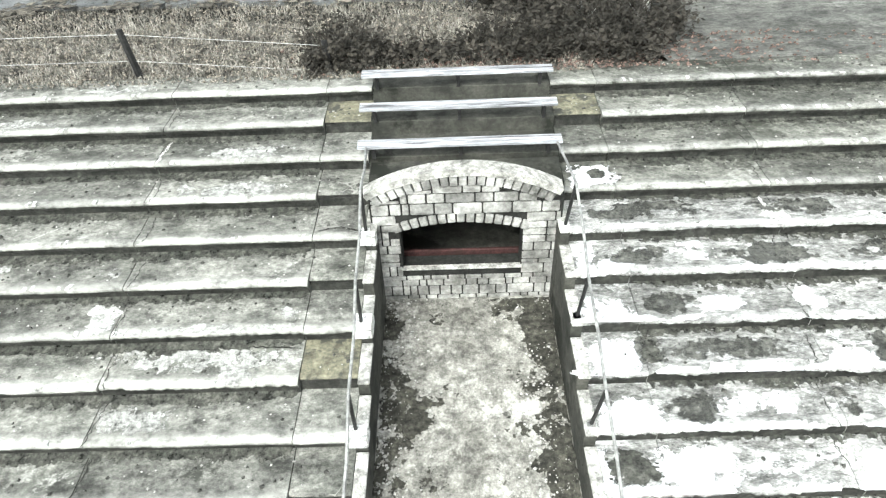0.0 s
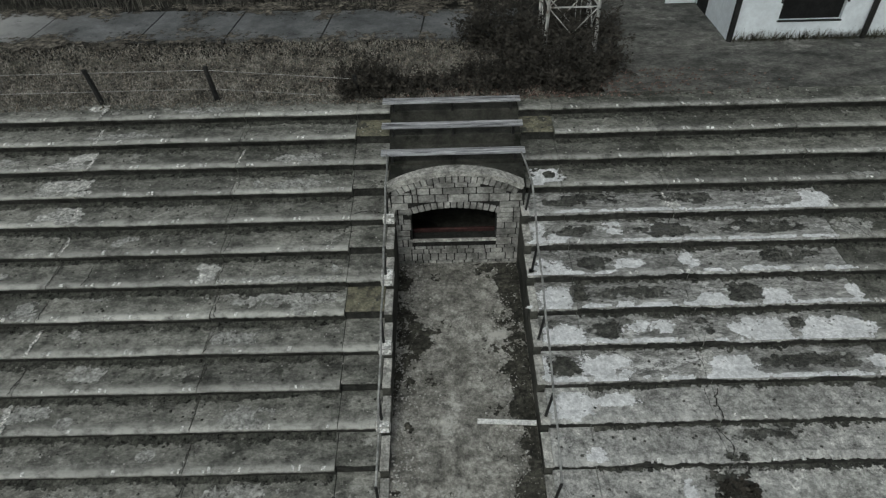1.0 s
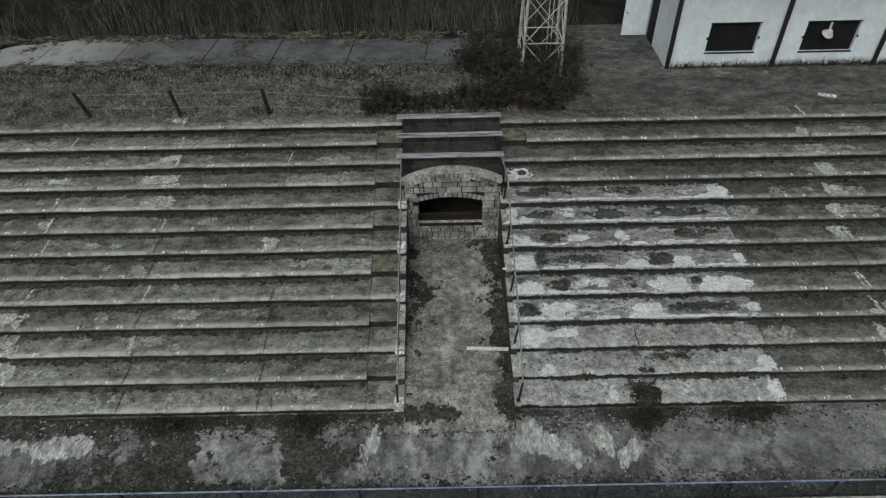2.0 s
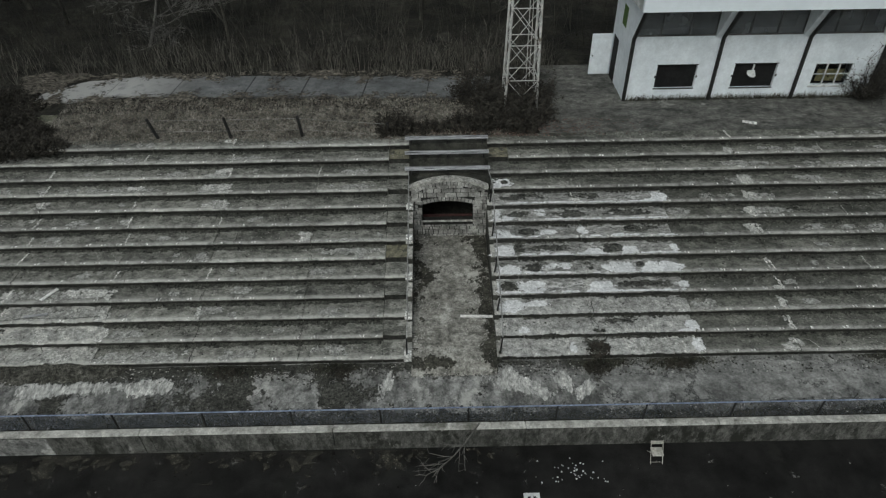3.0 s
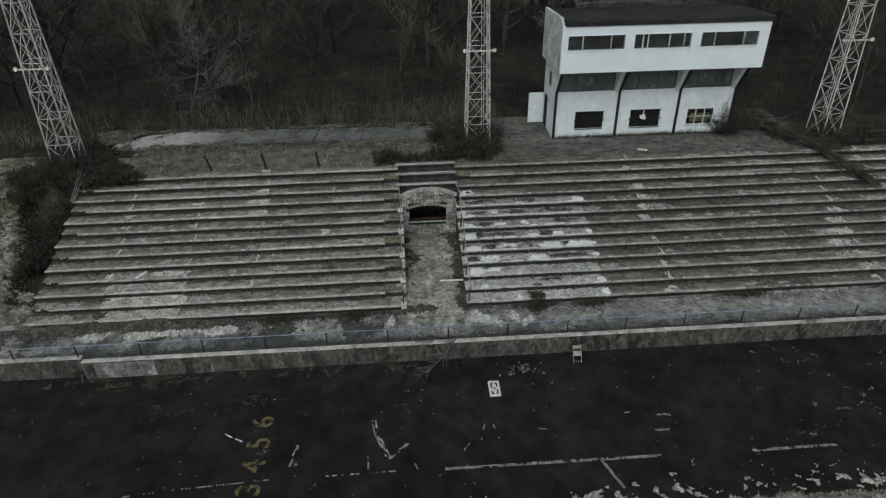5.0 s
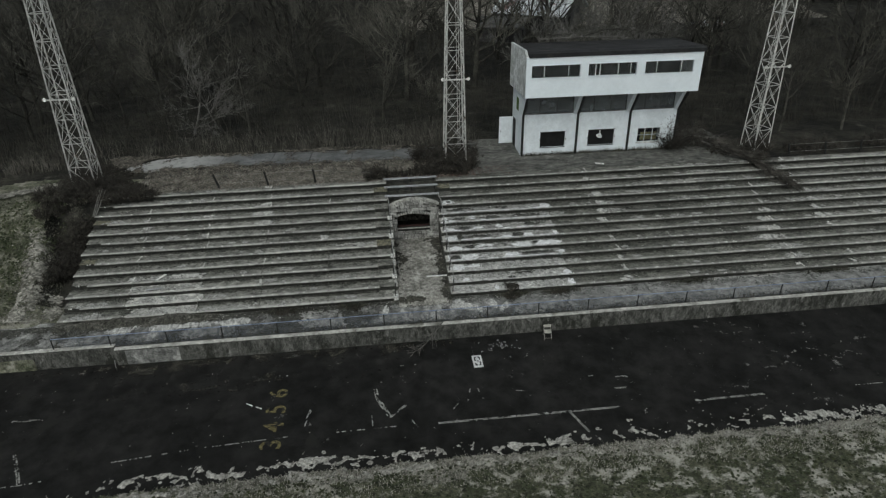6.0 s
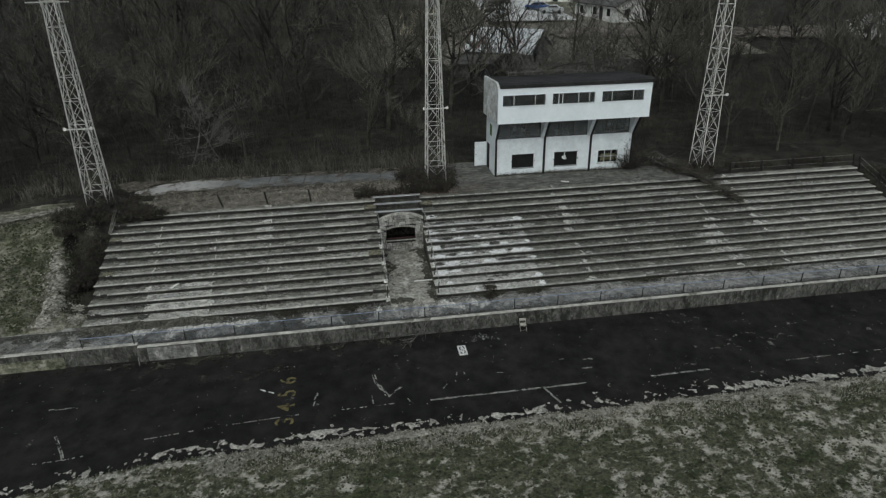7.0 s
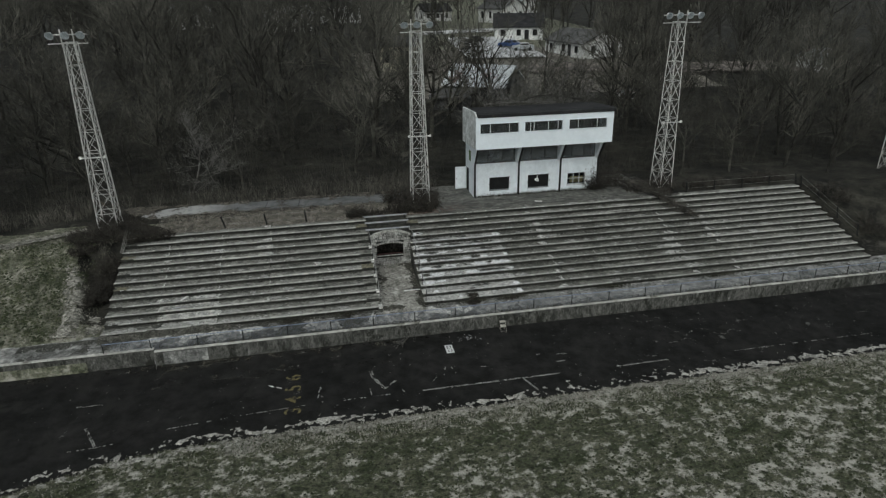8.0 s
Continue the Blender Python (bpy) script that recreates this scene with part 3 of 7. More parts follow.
def step_slab(i, x0, x1, top_mat, rough, lip=True, back=0.0, drop=0.0):
    """One row of one bay: tread, worn rounded nosing with an overhang, dark riser below it."""
    y, z, yb = row_y(i) + back, row_z(i) + drop, row_y(i + 1) + 0.16
    if i == ROWS - 1:
        yb = row_y(i) + 0.78
    over = 0.09 if lip else 0.02
    h = 0.022 if lip else 0.0
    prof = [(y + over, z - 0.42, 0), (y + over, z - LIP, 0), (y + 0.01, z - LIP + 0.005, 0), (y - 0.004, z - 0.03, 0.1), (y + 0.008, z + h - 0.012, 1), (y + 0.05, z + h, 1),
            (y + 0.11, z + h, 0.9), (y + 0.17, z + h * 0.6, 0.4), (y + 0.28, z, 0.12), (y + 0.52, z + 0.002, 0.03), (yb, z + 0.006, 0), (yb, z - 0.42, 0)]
    # slot 1 darkens riser, underside and nosing front, shade included
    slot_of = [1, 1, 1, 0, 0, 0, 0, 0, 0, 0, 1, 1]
    count = max(4, int((x1 - x0) / (0.09 if rough < 0.5 else 0.05)))
    verts, faces, slots, wear = [], [], [], []
    for s in range(count + 1):
        x = x0 + 0.007 + (x1 - x0 - 0.014) * s / count
        chip = rough * (max(0, nz(x, y * 3, 0.0, 1.3)) * 0.13 + abs(nz(x, y, 5.0, 5.0)) * 0.07 + abs(nz(x, y, 9.0, 14.0)) * 0.07)
        wave = nosing_wave(x, i)
        rub = 0.8 + 0.35 * nz(x, i * 7.0, 1.0, 0.35)
        for p, (yy, zz, w) in enumerate(prof):
            dy = (chip + wave * 0.8) if 2 <= p <= 5 else (chip * 0.6 if p in (6, 7) else 0)
            dz = wave - (chip * 0.35 if 3 <= p <= 6 else 0)
            verts.append((x - stand.location.x, yy + dy - stand.location.y, zz + (dz if p not in (0, 11) else 0)))
            wear.append(w * rub if lip else 0.0)
    n = len(prof)
    for s in range(count):
        for p in range(n):
            q = (p + 1) % n
            faces.append((s * n + p, s * n + q, (s + 1) * n + q, (s + 1) * n + p))
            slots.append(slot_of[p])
    faces.append(tuple(range(n))[::-1])
    faces.append(tuple(count * n + p for p in range(n)))
    slots += [0, 0]
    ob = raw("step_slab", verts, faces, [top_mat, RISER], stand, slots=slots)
    ob.data.attributes.new("wear", "FLOAT", "POINT").data.foreach_set("value", np.array(wear, dtype=np.float32))
    return ob


for i in range(ROWS):
    for x0, x1 in SEGMENTS:
        mat, rough, lip, back = CONCRETE, 0.3, True, 0.0
        if (x0 == -2.05 and i % 2 == 1) or (x0 == 2.1 and i == 11):
            lip, back = False, 0.12
            mat = LICHEN if i in (5, 11) else CONCRETE
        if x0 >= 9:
            mat = DARKER_CONCRETE
        if 2 < x0 < 9:
            rough = 1.0 if i < 9 else 0.5
            mat = LIMED if i <= 2 else (PEELING if i <= 8 else (mat if i == 11 and x0 == 2.1 else DARKER_CONCRETE))
        if x0 == -15.9 and i <= 2:
            mat, rough = PATCHED, 0.8
        if x0 == -4.95 and i in (5, 6):
            rough = 0.8
        if x0 == -8.7 and i in (9, 10):
            rough = 0.6
        if x0 >= 26.7:
            mat = CONCRETE
        xa = x0
        if x0 == LEFT_END and i % 2 == 1:
            xa = LEFT_END + 0.95
            step_slab(i, LEFT_END + 0.05, xa, LICHEN if i in (5, 9) else CONCRETE, 0.3, lip=False, back=0.2)
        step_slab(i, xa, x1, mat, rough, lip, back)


# lime crusts and spalled patches on the treads: (x, row, half width)
def crust(spots, material, label, rise=0.008, seed=1.0, cell=0.05, lift=0.007):
    """One thin film on the treads, thinning out to nothing at its rims; spots: (x, row, half width, middle, depth, raggedness)."""
    verts, faces, cover = [], [], []
    ny_ = 15
    for i in range(ROWS):
        grid = {}
        for x, row, w, mid, depth, ragged in spots:
            if row != i:
                continue
            wide = w * 1.45 + 0.08
            for a in range(int((x - wide) / cell), int((x + wide) / cell) + 1):
                for b in range(ny_ + 1):
                    px, d = a * cell, 0.012 + 0.735 * b / ny_
                    g = 1 - abs((px - x) / w) ** 2.5 - abs((d - mid) / depth) ** 2.5 + 1.7 * (ragged + 0.12) * noise.fractal(Vector((px * 2.6, (row_y(i) + d) * 3.6, seed)), 0.45, 2.1, 5)
                    grid[a, b] = max(grid.get((a, b), -1.2), min(0.75, g * 0.9))
        index = {}
        for a, b in list(grid):
            corners = [(a, b), (a + 1, b), (a + 1, b + 1), (a, b + 1)]
            if b == ny_ or any(c not in grid for c in corners) or max(grid[c] for c in corners) < -0.55:
                continue
            f = []
            for c in corners:
                if c not in index:
                    index[c] = len(verts)
                    px, d = c[0] * cell, 0.012 + 0.735 * c[1] / ny_
                    hump = 0.022 * (1 if d < 0.14 else max(0.0, 1 - (d - 0.14) / 0.16))
                    verts.append((px - stand.location.x, row_y(i) + d - stand.location.y, row_z(i) + nosing_wave(px, i) + hump + lift + max(0.0, grid[c]) * rise))
                    cover.append(grid[c])
                f.append(index[c])
            faces.append(tuple(f))
    ob = raw("lime_crust", verts, faces, material, stand, label)
    ob.data.attributes.new("cover", "FLOAT", "POINT").data.foreach_set("value", np.array(cover, dtype=np.float32))
    ob.data.shade_smooth()
    ob["kind"] = "stuff"


def shaped(spots, mid=0.36, depth=0.3, ragged=0.8):
    return [(*s, mid, depth, ragged) for s in spots]


edge_rng = random.Random(17)
U = edge_rng.uniform


def spots_on(row, ragged, *places):
    """Spots on one row: (x, half width, middle, half depth)."""
    return [(x, row, w, mid, d, ragged) for x, w, mid, d in places]


white = spots_on(9, 0.6, (2.6, 0.4, 0.4, 0.3), (2.35, 0.15, 0.2, 0.3))
white += spots_on(8, 0.25, (8.85, 0.32, 0.3, 0.34), (8.5, 0.3, 0.12, 0.16)) + spots_on(8, 0.9, (7.5, 0.25, 0.05, 0.08))
white += spots_on(7, 0.5, (2.73, 0.3, 0.17, 0.2), (2.3, 0.14, 0.35, 0.4)) + spots_on(7, 0.9, (4.0, 0.2, 0.55, 0.2))
white += spots_on(6, 0.4, (2.5, 0.42, 0.2, 0.3), (4.25, 0.32, 0.38, 0.18), (5.58, 0.2, 0.42, 0.3), (6.9, 0.25, 0.1, 0.1))
white += spots_on(5, 0.35, (2.5, 0.46, 0.3, 0.36), (5.85, 0.34, 0.2, 0.22), (7.22, 0.4, 0.22, 0.27), (8.98, 0.16, 0.34, 0.22), (4.0, 0.2, 0.1, 0.12), (4.6, 0.4, 0.08, 0.1))
white += spots_on(4, 0.3, (2.6, 0.46, 0.28, 0.32), (6.75, 0.6, 0.3, 0.33), (8.32, 0.82, 0.26, 0.38)) + spots_on(4, 0.8, (4.4, 0.6, 0.44, 0.16), (3.5, 0.5, 0.07, 0.08))
white += spots_on(3, 0.35, (3.35, 0.56, 0.36, 0.36), (6.0, 0.48, 0.28, 0.34), (8.98, 0.2, 0.38, 0.18), (2.15, 0.12, 0.3, 0.4), (2.6, 0.5, 0.07, 0.1)) + spots_on(3, 0.8, (8.3, 0.8, 0.06, 0.08))
white += spots_on(2, 0.4, (2.62, 0.46, 0.36, 0.36), (3.55, 0.4, 0.52, 0.16))
white += spots_on(1, 0.5, (8.9, 0.24, 0.25, 0.3), (2.95, 0.2, 0.22, 0.18), (8.6, 0.3, 0.05, 0.08)) + spots_on(0, 0.5, (4.63, 0.15, 0.3, 0.22), (9.0, 0.2, 0.4, 0.4))
white += shaped([(U(2.3, 8.8), edge_rng.randrange(3, 9), U(0.2, 0.7)) for _ in range(64)], 0.06, 0.07, 1.2)
crust(white, FLAKE, "white lime crust on the treads and broken nosings", lift=0.015)

pale = shaped([(U(-18.5, -2.3), edge_rng.randrange(0, 13), U(0.1, 0.22)) for _ in range(18)] + [(U(9.3, 37.5), edge_rng.randrange(0, 13), U(0.12, 0.35)) for _ in range(40)], 0.4, 0.14, 0.7)
pale += shaped([(U(-18.5, -2.3), edge_rng.randrange(9, 13), U(0.3, 0.8)) for _ in range(24)] + [(U(12, 37.5), edge_rng.randrange(6, 13), U(0.3, 1.1)) for _ in range(28)],
               0.3, 0.2, 1.0)
pale += shaped([(U(-18.5, -2.3), edge_rng.randrange(0, 8), U(0.2, 0.5)) for _ in range(9)], 0.3, 0.25, 1.1)
# round weathered spots and flaked places of the west bays
for row, *places in ((10, (-9.15, 0.5, 0.12, 0.2)), (9, (-9.1, 0.55, 0.5, 0.3), (-9.3, 0.5, 0.06, 0.1)), (8, (-8.95, 0.26, 0.55, 0.2)), (7, (-7.22, 0.2, 0.53, 0.14), (-13.48, 0.14, 0.52, 0.14)),
                     (6, (-10.7, 0.25, 0.43, 0.16), (-3.4, 1.2, 0.1, 0.1)), (5, (-10.07, 0.16, 0.47, 0.13), (-3.5, 1.25, 0.52, 0.2), (-7.55, 0.2, 0.62, 0.08)), (4, (-7.82, 0.16, 0.58, 0.12), (-4.4, 0.5, 0.4, 0.2)),
                     (3, (-7.36, 0.4, 0.52, 0.2), (-14.0, 1.6, 0.4, 0.3)), (2, (-11.4, 0.18, 0.34, 0.14), (-7.54, 0.18, 0.22, 0.14), (-8.3, 0.45, 0.46, 0.22), (-12.3, 0.2, 0.5, 0.4), (-14.2, 1.7, 0.45, 0.28)),
                     (1, (-13.9, 1.6, 0.42, 0.3), (-17.8, 0.9, 0.3, 0.25), (-11.2, 0.6, 0.3, 0.25)), (0, (-14.0, 1.5, 0.4, 0.32), (-10.46, 1.5, 0.26, 0.24), (-17.9, 0.8, 0.3, 0.3), (-3.85, 0.7, 0.44, 0.24), (-7.0, 0.8, 0.3, 0.2))):
    pale += spots_on(row, 0.7, *places)
# the same on the bays east of the tunnel
for row, *places in ((11, (20.5, 0.9, 0.4, 0.2), (14.0, 0.5, 0.4, 0.15)), (10, (12.3, 0.5, 0.4, 0.25), (13.2, 0.3, 0.3, 0.2), (16.5, 0.5, 0.3, 0.12), (17.5, 1.6, 0.3, 0.14), (20.2, 1.8, 0.5, 0.12)), (9, (12.6, 0.45, 0.4, 0.3), (15.3, 0.6, 0.4, 0.2), (10.2, 0.6, 0.2, 0.1)),
                     (8, (10.7, 0.35, 0.37, 0.16), (13.0, 0.5, 0.3, 0.2)), (7, (9.5, 0.5, 0.4, 0.35), (13.1, 0.9, 0.45, 0.2)), (6, (10.45, 0.4, 0.06, 0.1), (14.6, 0.4, 0.4, 0.2)), (4, (22.0, 0.9, 0.4, 0.3), (10.0, 0.5, 0.08, 0.1)),
                     (3, (22.2, 1.1, 0.4, 0.32)), (2, (22.8, 0.9, 0.4, 0.3), (6.0, 0.5, 0.3, 0.2), (9.6, 0.5, 0.3, 0.3)), (1, (23.2, 0.8, 0.35, 0.3), (6.0, 0.45, 0.26, 0.24), (31.5, 0.9, 0.4, 0.2)), (0, (29.5, 0.9, 0.4, 0.25), (33.2, 0.9, 0.4, 0.2), (7.6, 1.0, 0.4, 0.3))):
    pale += spots_on(row, 0.8, *places)
crust(pale, SCUFF, "pale spalled and scuffed concrete on the treads", rise=0.003, seed=7.0, lift=0.010)
runs = spots_on(3, 0.6, (-13.0, 0.8, 0.45, 0.25))
runs += spots_on(10, 0.9, (-8.85, 0.3, 0.55, 0.25), (-9.3, 0.25, 0.2, 0.2)) + spots_on(9, 0.9, (-9.0, 0.55, 0.5, 0.32), (-8.6, 0.3, 0.1, 0.14)) + spots_on(8, 0.9, (-8.9, 0.5, 0.3, 0.3))
runs += shaped([(12.5, 8, 0.3), (12.65, 9, 0.18), (12.4, 7, 0.3), (12.35, 6, 0.16), (12.4, 2, 0.16), (12.45, 0, 0.2), (12.4, 1, 0.1), (12.2, 11, 0.16)], ragged=0.9)
runs += shaped([(22.8, 6, 0.2), (22.6, 5, 0.35), (22.5, 4, 0.5), (22.3, 3, 0.55), (26.8, 7, 0.16), (26.9, 8, 0.16), (27.1, 5, 0.2), (-8.75, 9, 0.16), (-8.95, 10, 0.24)], ragged=1.0)
runs += shaped([(-15.95, 3, 0.2), (-12.15, 3, 0.16), (-12.3, 2, 0.14), (-13.4, 0, 0.4), (-14.2, 1, 0.3)], ragged=1.0)
# crumbled runs beside the joints of the bays
for jx, lo, hi, p in ((-8.7, 0, 13, 0.45), (-12.1, 0, 10, 0.4), (-15.9, 0, 10, 0.5), (-4.95, 3, 9, 0.3), (12.45, 0, 12, 0.85), (5.5, 3, 9, 0.4), (23.2, 0, 8, 0.95), (23.0, 2, 7, 0.8), (26.7, 0, 13, 0.95), (30.3, 0, 6, 0.4)):
    for i in range(lo, hi):
        if edge_rng.random() < p:
            runs += spots_on(i, 0.9, (jx + U(-0.3, 0.1), U(0.04, 0.3), U(0.1, 0.6), U(0.1, 0.45)))
crust(runs, CRUMBLE, "crumbled pale concrete beside the joints of the bays", rise=0.004, seed=11.0, lift=0.013)

dark = spots_on(5, 0.5, (3.05, 0.18, 0.45, 0.25), (4.3, 0.8, 0.45, 0.2), (6.6, 0.4, 0.4, 0.25))
dark += spots_on(4, 0.6, (3.5, 0.35, 0.4, 0.22), (7.55, 0.16, 0.45, 0.2), (5.6, 0.15, 0.45, 0.2)) + spots_on(7, 0.6, (3.2, 0.5, 0.45, 0.2), (5.2, 0.6, 0.4, 0.24), (7.4, 0.9, 0.45, 0.2))
dark += spots_on(3, 0.6, (7.6, 0.9, 0.42, 0.2)) + spots_on(6, 0.7, (3.4, 0.35, 0.4, 0.2), (7.8, 0.6, 0.5, 0.2)) + spots_on(8, 0.8, (3.4, 0.8, 0.5, 0.2), (5.8, 0.6, 0.5, 0.2))
dark += spots_on(0, 0.6, (-15.9, 0.3, 0.5, 0.3)) + spots_on(1, 0.6, (5.6, 0.2, 0.1, 0.12), (-16.1, 0.45, 0.62, 0.16), (6.4, 0.6, 0.6, 0.14)) + spots_on(7, 0.7, (14.2, 0.4, 0.5, 0.2))
crust(dark, WASH, "dark damp stains on the broken treads", rise=0.002, seed=15.0, lift=0.021)
holes = spots_on(3, 0.35, (2.42, 0.46, 0.42, 0.24)) + spots_on(9, 0.4, (2.68, 0.14, 0.42, 0.14)) + spots_on(5, 0.5, (3.05, 0.16, 0.45, 0.2)) + spots_on(0, 0.7, (5.5, 0.42, 0.45, 0.42)) + spots_on(1, 0.8, (5.6, 0.2, 0.1, 0.12))
crust(holes, HOLLOW, "dark dirt in the hollows of the broken treads", rise=0.002, seed=16.0, lift=0.024)


# cracks that run up the terrace beside the joints of the bays, and broken ones across the treads
def crack(row, pts, width, material, label, seed):
    """One crack across a tread: a thin strip of uneven width that wanders; pts: (x, distance from the nosing)."""
    g = random.Random(seed)
    verts, faces = [], []
    line = []
    for (xa, da), (xb, db) in zip(pts[:-1], pts[1:]):
        n = max(2, int(math.hypot(xb - xa, db - da) / 0.05))
        line += [(xa + (xb - xa) * k / n + g.gauss(0, 0.016), da + (db - da) * k / n + g.gauss(0, 0.01)) for k in range(n)]
    line.append(pts[-1])
    for j, (x, d) in enumerate(line):
        a, b = line[max(0, j - 1)], line[min(len(line) - 1, j + 1)]
        t = Vector((b[0] - a[0], b[1] - a[1])).normalized()
        w = width * g.uniform(0.25, 1.0)
        hump = 0.022 * (1 if d < 0.14 else max(0.0, 1 - (d - 0.14) / 0.16))
        for sgn in (-1, 1):
            verts.append((x - t.y * w * sgn - stand.location.x, row_y(row) + d + t.x * w * sgn - stand.location.y, row_z(row) + nosing_wave(x, row) + hump + 0.017))
    for j in range(len(line) - 1):
        faces.append((2 * j, 2 * j + 2, 2 * j + 3, 2 * j + 1))
    ob = raw("crack", verts, faces, material, stand, label)
    ob["kind"] = "stuff"


crack_rng = random.Random(29)
for jx, lo, hi, p, w in ((-8.7, 0, 13, 0.95, 0.05), (-12.1, 0, 12, 0.95, 0.05), (-15.9, 0, 12, 0.95, 0.06), (-4.95, 0, 12, 0.9, 0.035), (5.5, 0, 13, 0.9, 0.035), (12.45, 0, 13, 0.95, 0.06),
                         (23.2, 0, 10, 0.95, 0.07), (26.7, 0, 13, 0.95, 0.09), (16.0, 0, 12, 0.5, 0.02), (19.55, 0, 12, 0.5, 0.02), (30.3, 0, 10, 0.6, 0.03), (34.0, 0, 10, 0.6, 0.03)):
    drift = 0.0
    for i in range(lo, hi):
        start = jx + drift
        drift = max(-0.16, min(0.16, drift + crack_rng.uniform(-0.09, 0.09)))
        if crack_rng.random() < p:
            pale_one = crack_rng.random() < (0.15 if jx in (-4.95, 5.5) else 0.3 if jx == -8.7 and i < 7 else 0.7)
            crack(i, [(start, 0.01), ((start + jx + drift) / 2 + crack_rng.uniform(-0.05, 0.05), 0.4), (jx + drift, 0.75)], w * (1.0 if pale_one else 0.28), SCUFF_LINE if pale_one else HOLLOW_LINE,
                  "pale crumbled crack across the tread" if pale_one else "dark crack across the tread", 1000 + i + int(jx * 37))
for k in range(46):
    i, x = crack_rng.randrange(13), crack_rng.choice((crack_rng.uniform(-18.5, -2.5), crack_rng.uniform(-18.5, -9), crack_rng.uniform(9.5, 30)))
    run = crack_rng.uniform(-0.8, 0.8)
    crack(i, [(x, 0.02), (x + run * 0.3, 0.3), (x + run, crack_rng.uniform(0.5, 0.75))], crack_rng.uniform(0.006, 0.012), crack_rng.choice((SCUFF_LINE, HOLLOW_LINE, HOLLOW_LINE)), "fine crack across the tread", 300 + k)
for k, (i, pts) in enumerate(((1, [(-16.6, 0.6), (-15.9, 0.45), (-15.6, 0.7)]), (1, [(-16.1, 0.7), (-15.8, 0.3), (-15.95, 0.02)]), (0, [(-15.6, 0.75), (-15.9, 0.4), (-15.8, 0.05)]), (2, [(-15.9, 0.1), (-14.8, 0.25), (-13.2, 0.2), (-12.2, 0.3)]),
                              (5, [(-4.9, 0.75), (-3.9, 0.7), (-2.9, 0.74), (-2.1, 0.68)]), (8, [(-2.0, 0.2), (-1.6, 0.3), (-1.25, 0.15)]), (2, [(5.5, 0.02), (5.45, 0.4), (5.6, 0.75)]), (1, [(5.5, 0.02), (5.6, 0.4), (5.4, 0.75)]))):
    crack(i, pts, 0.018, HOLLOW_LINE, "dark open crack in the broken tread", 400 + k)

# uneven dark seam at the foot of the risers: dirt, with shade painted in
for i in range(ROWS - 1):
    verts, faces, cover = [], [], []
    xs = np.arange(LEFT_END + 0.03, RIGHT_END - 0.03, 0.09)
    for k, x in enumerate(xs):
        reach = 0.2 + 0.13 * nz(x, i * 5.0, 3.0, 0.5) + 0.06 * nz(x, i * 2.0, 6.0, 2.2)
        for s in range(5):
            d = reach * 1.4 * (1 - s / 4)
            verts.append((x - stand.location.x, row_y(i + 1) + 0.088 - d - stand.location.y, row_z(i) + nosing_wave(x, i) + 0.009 + 0.035 * (s / 4) ** 2))
            cover.append((-1.0, -0.4, 0.15, 0.6, 0.9)[s] - (2.0 if -2.1 < x < 2.95 else 0.0) - (0.45 if 2.9 < x < 9 and i < 9 else 0.0) - (0.8 if -15.9 < x < -12.1 and i < 4 else 0.0))
    for k in range(len(xs) - 1):
        if -1.35 < xs[k] < 2.1:
            continue
        for s in range(4):
            a = k * 5 + s
            faces.append((a, a + 5, a + 6, a + 1))
    ob = raw("dirt_seam", verts, faces, HOLLOW, stand, "dark band of dirt and painted shade at the foot of the riser")
    ob.data.attributes.new("cover", "FLOAT", "POINT").data.foreach_set("value", np.array(cover, dtype=np.float32))
    ob["kind"] = "stuff"

# white bracket marks on the nosings, singly and two by two
for i in range(ROWS):
    bm = B()
    x = LEFT_END + 0.3 + random.uniform(0, 0.5)
    while x < RIGHT_END - 0.4:
        if not (-2.0 < x < 2.9) and random.random() < 0.8:
            for dx in ((0, 0.12) if random.random() < 0.6 else (0,)):
                w, d = random.uniform(0.035, 0.075), random.uniform(0.05, 0.13)
                tilt = random.uniform(-0.03, 0.03)
                o = [bm.verts.new((x + dx + q * w + (tilt if yy else 0), row_y(i) + 0.03 + yy * d, row_z(i) + nosing_wave(x, i) + 0.034 - 0.012 * yy)) for q, yy in ((0, 0), (1, 0), (1, 1), (0, 1))]
                lo = [bm.verts.new((v.co.x, v.co.y, v.co.z - 0.03)) for v in o]
                bm.faces.new(o)
                for a in range(4):
                    bm.faces.new((o[a], lo[a], lo[(a + 1) % 4], o[(a + 1) % 4]))
        x += random.choice((0.56, 0.58, 1.14))
    ob = part("bracket_mark", bm, BRACKET, stand, "white remnants of bench brackets")
    ob["kind"] = "stuff"

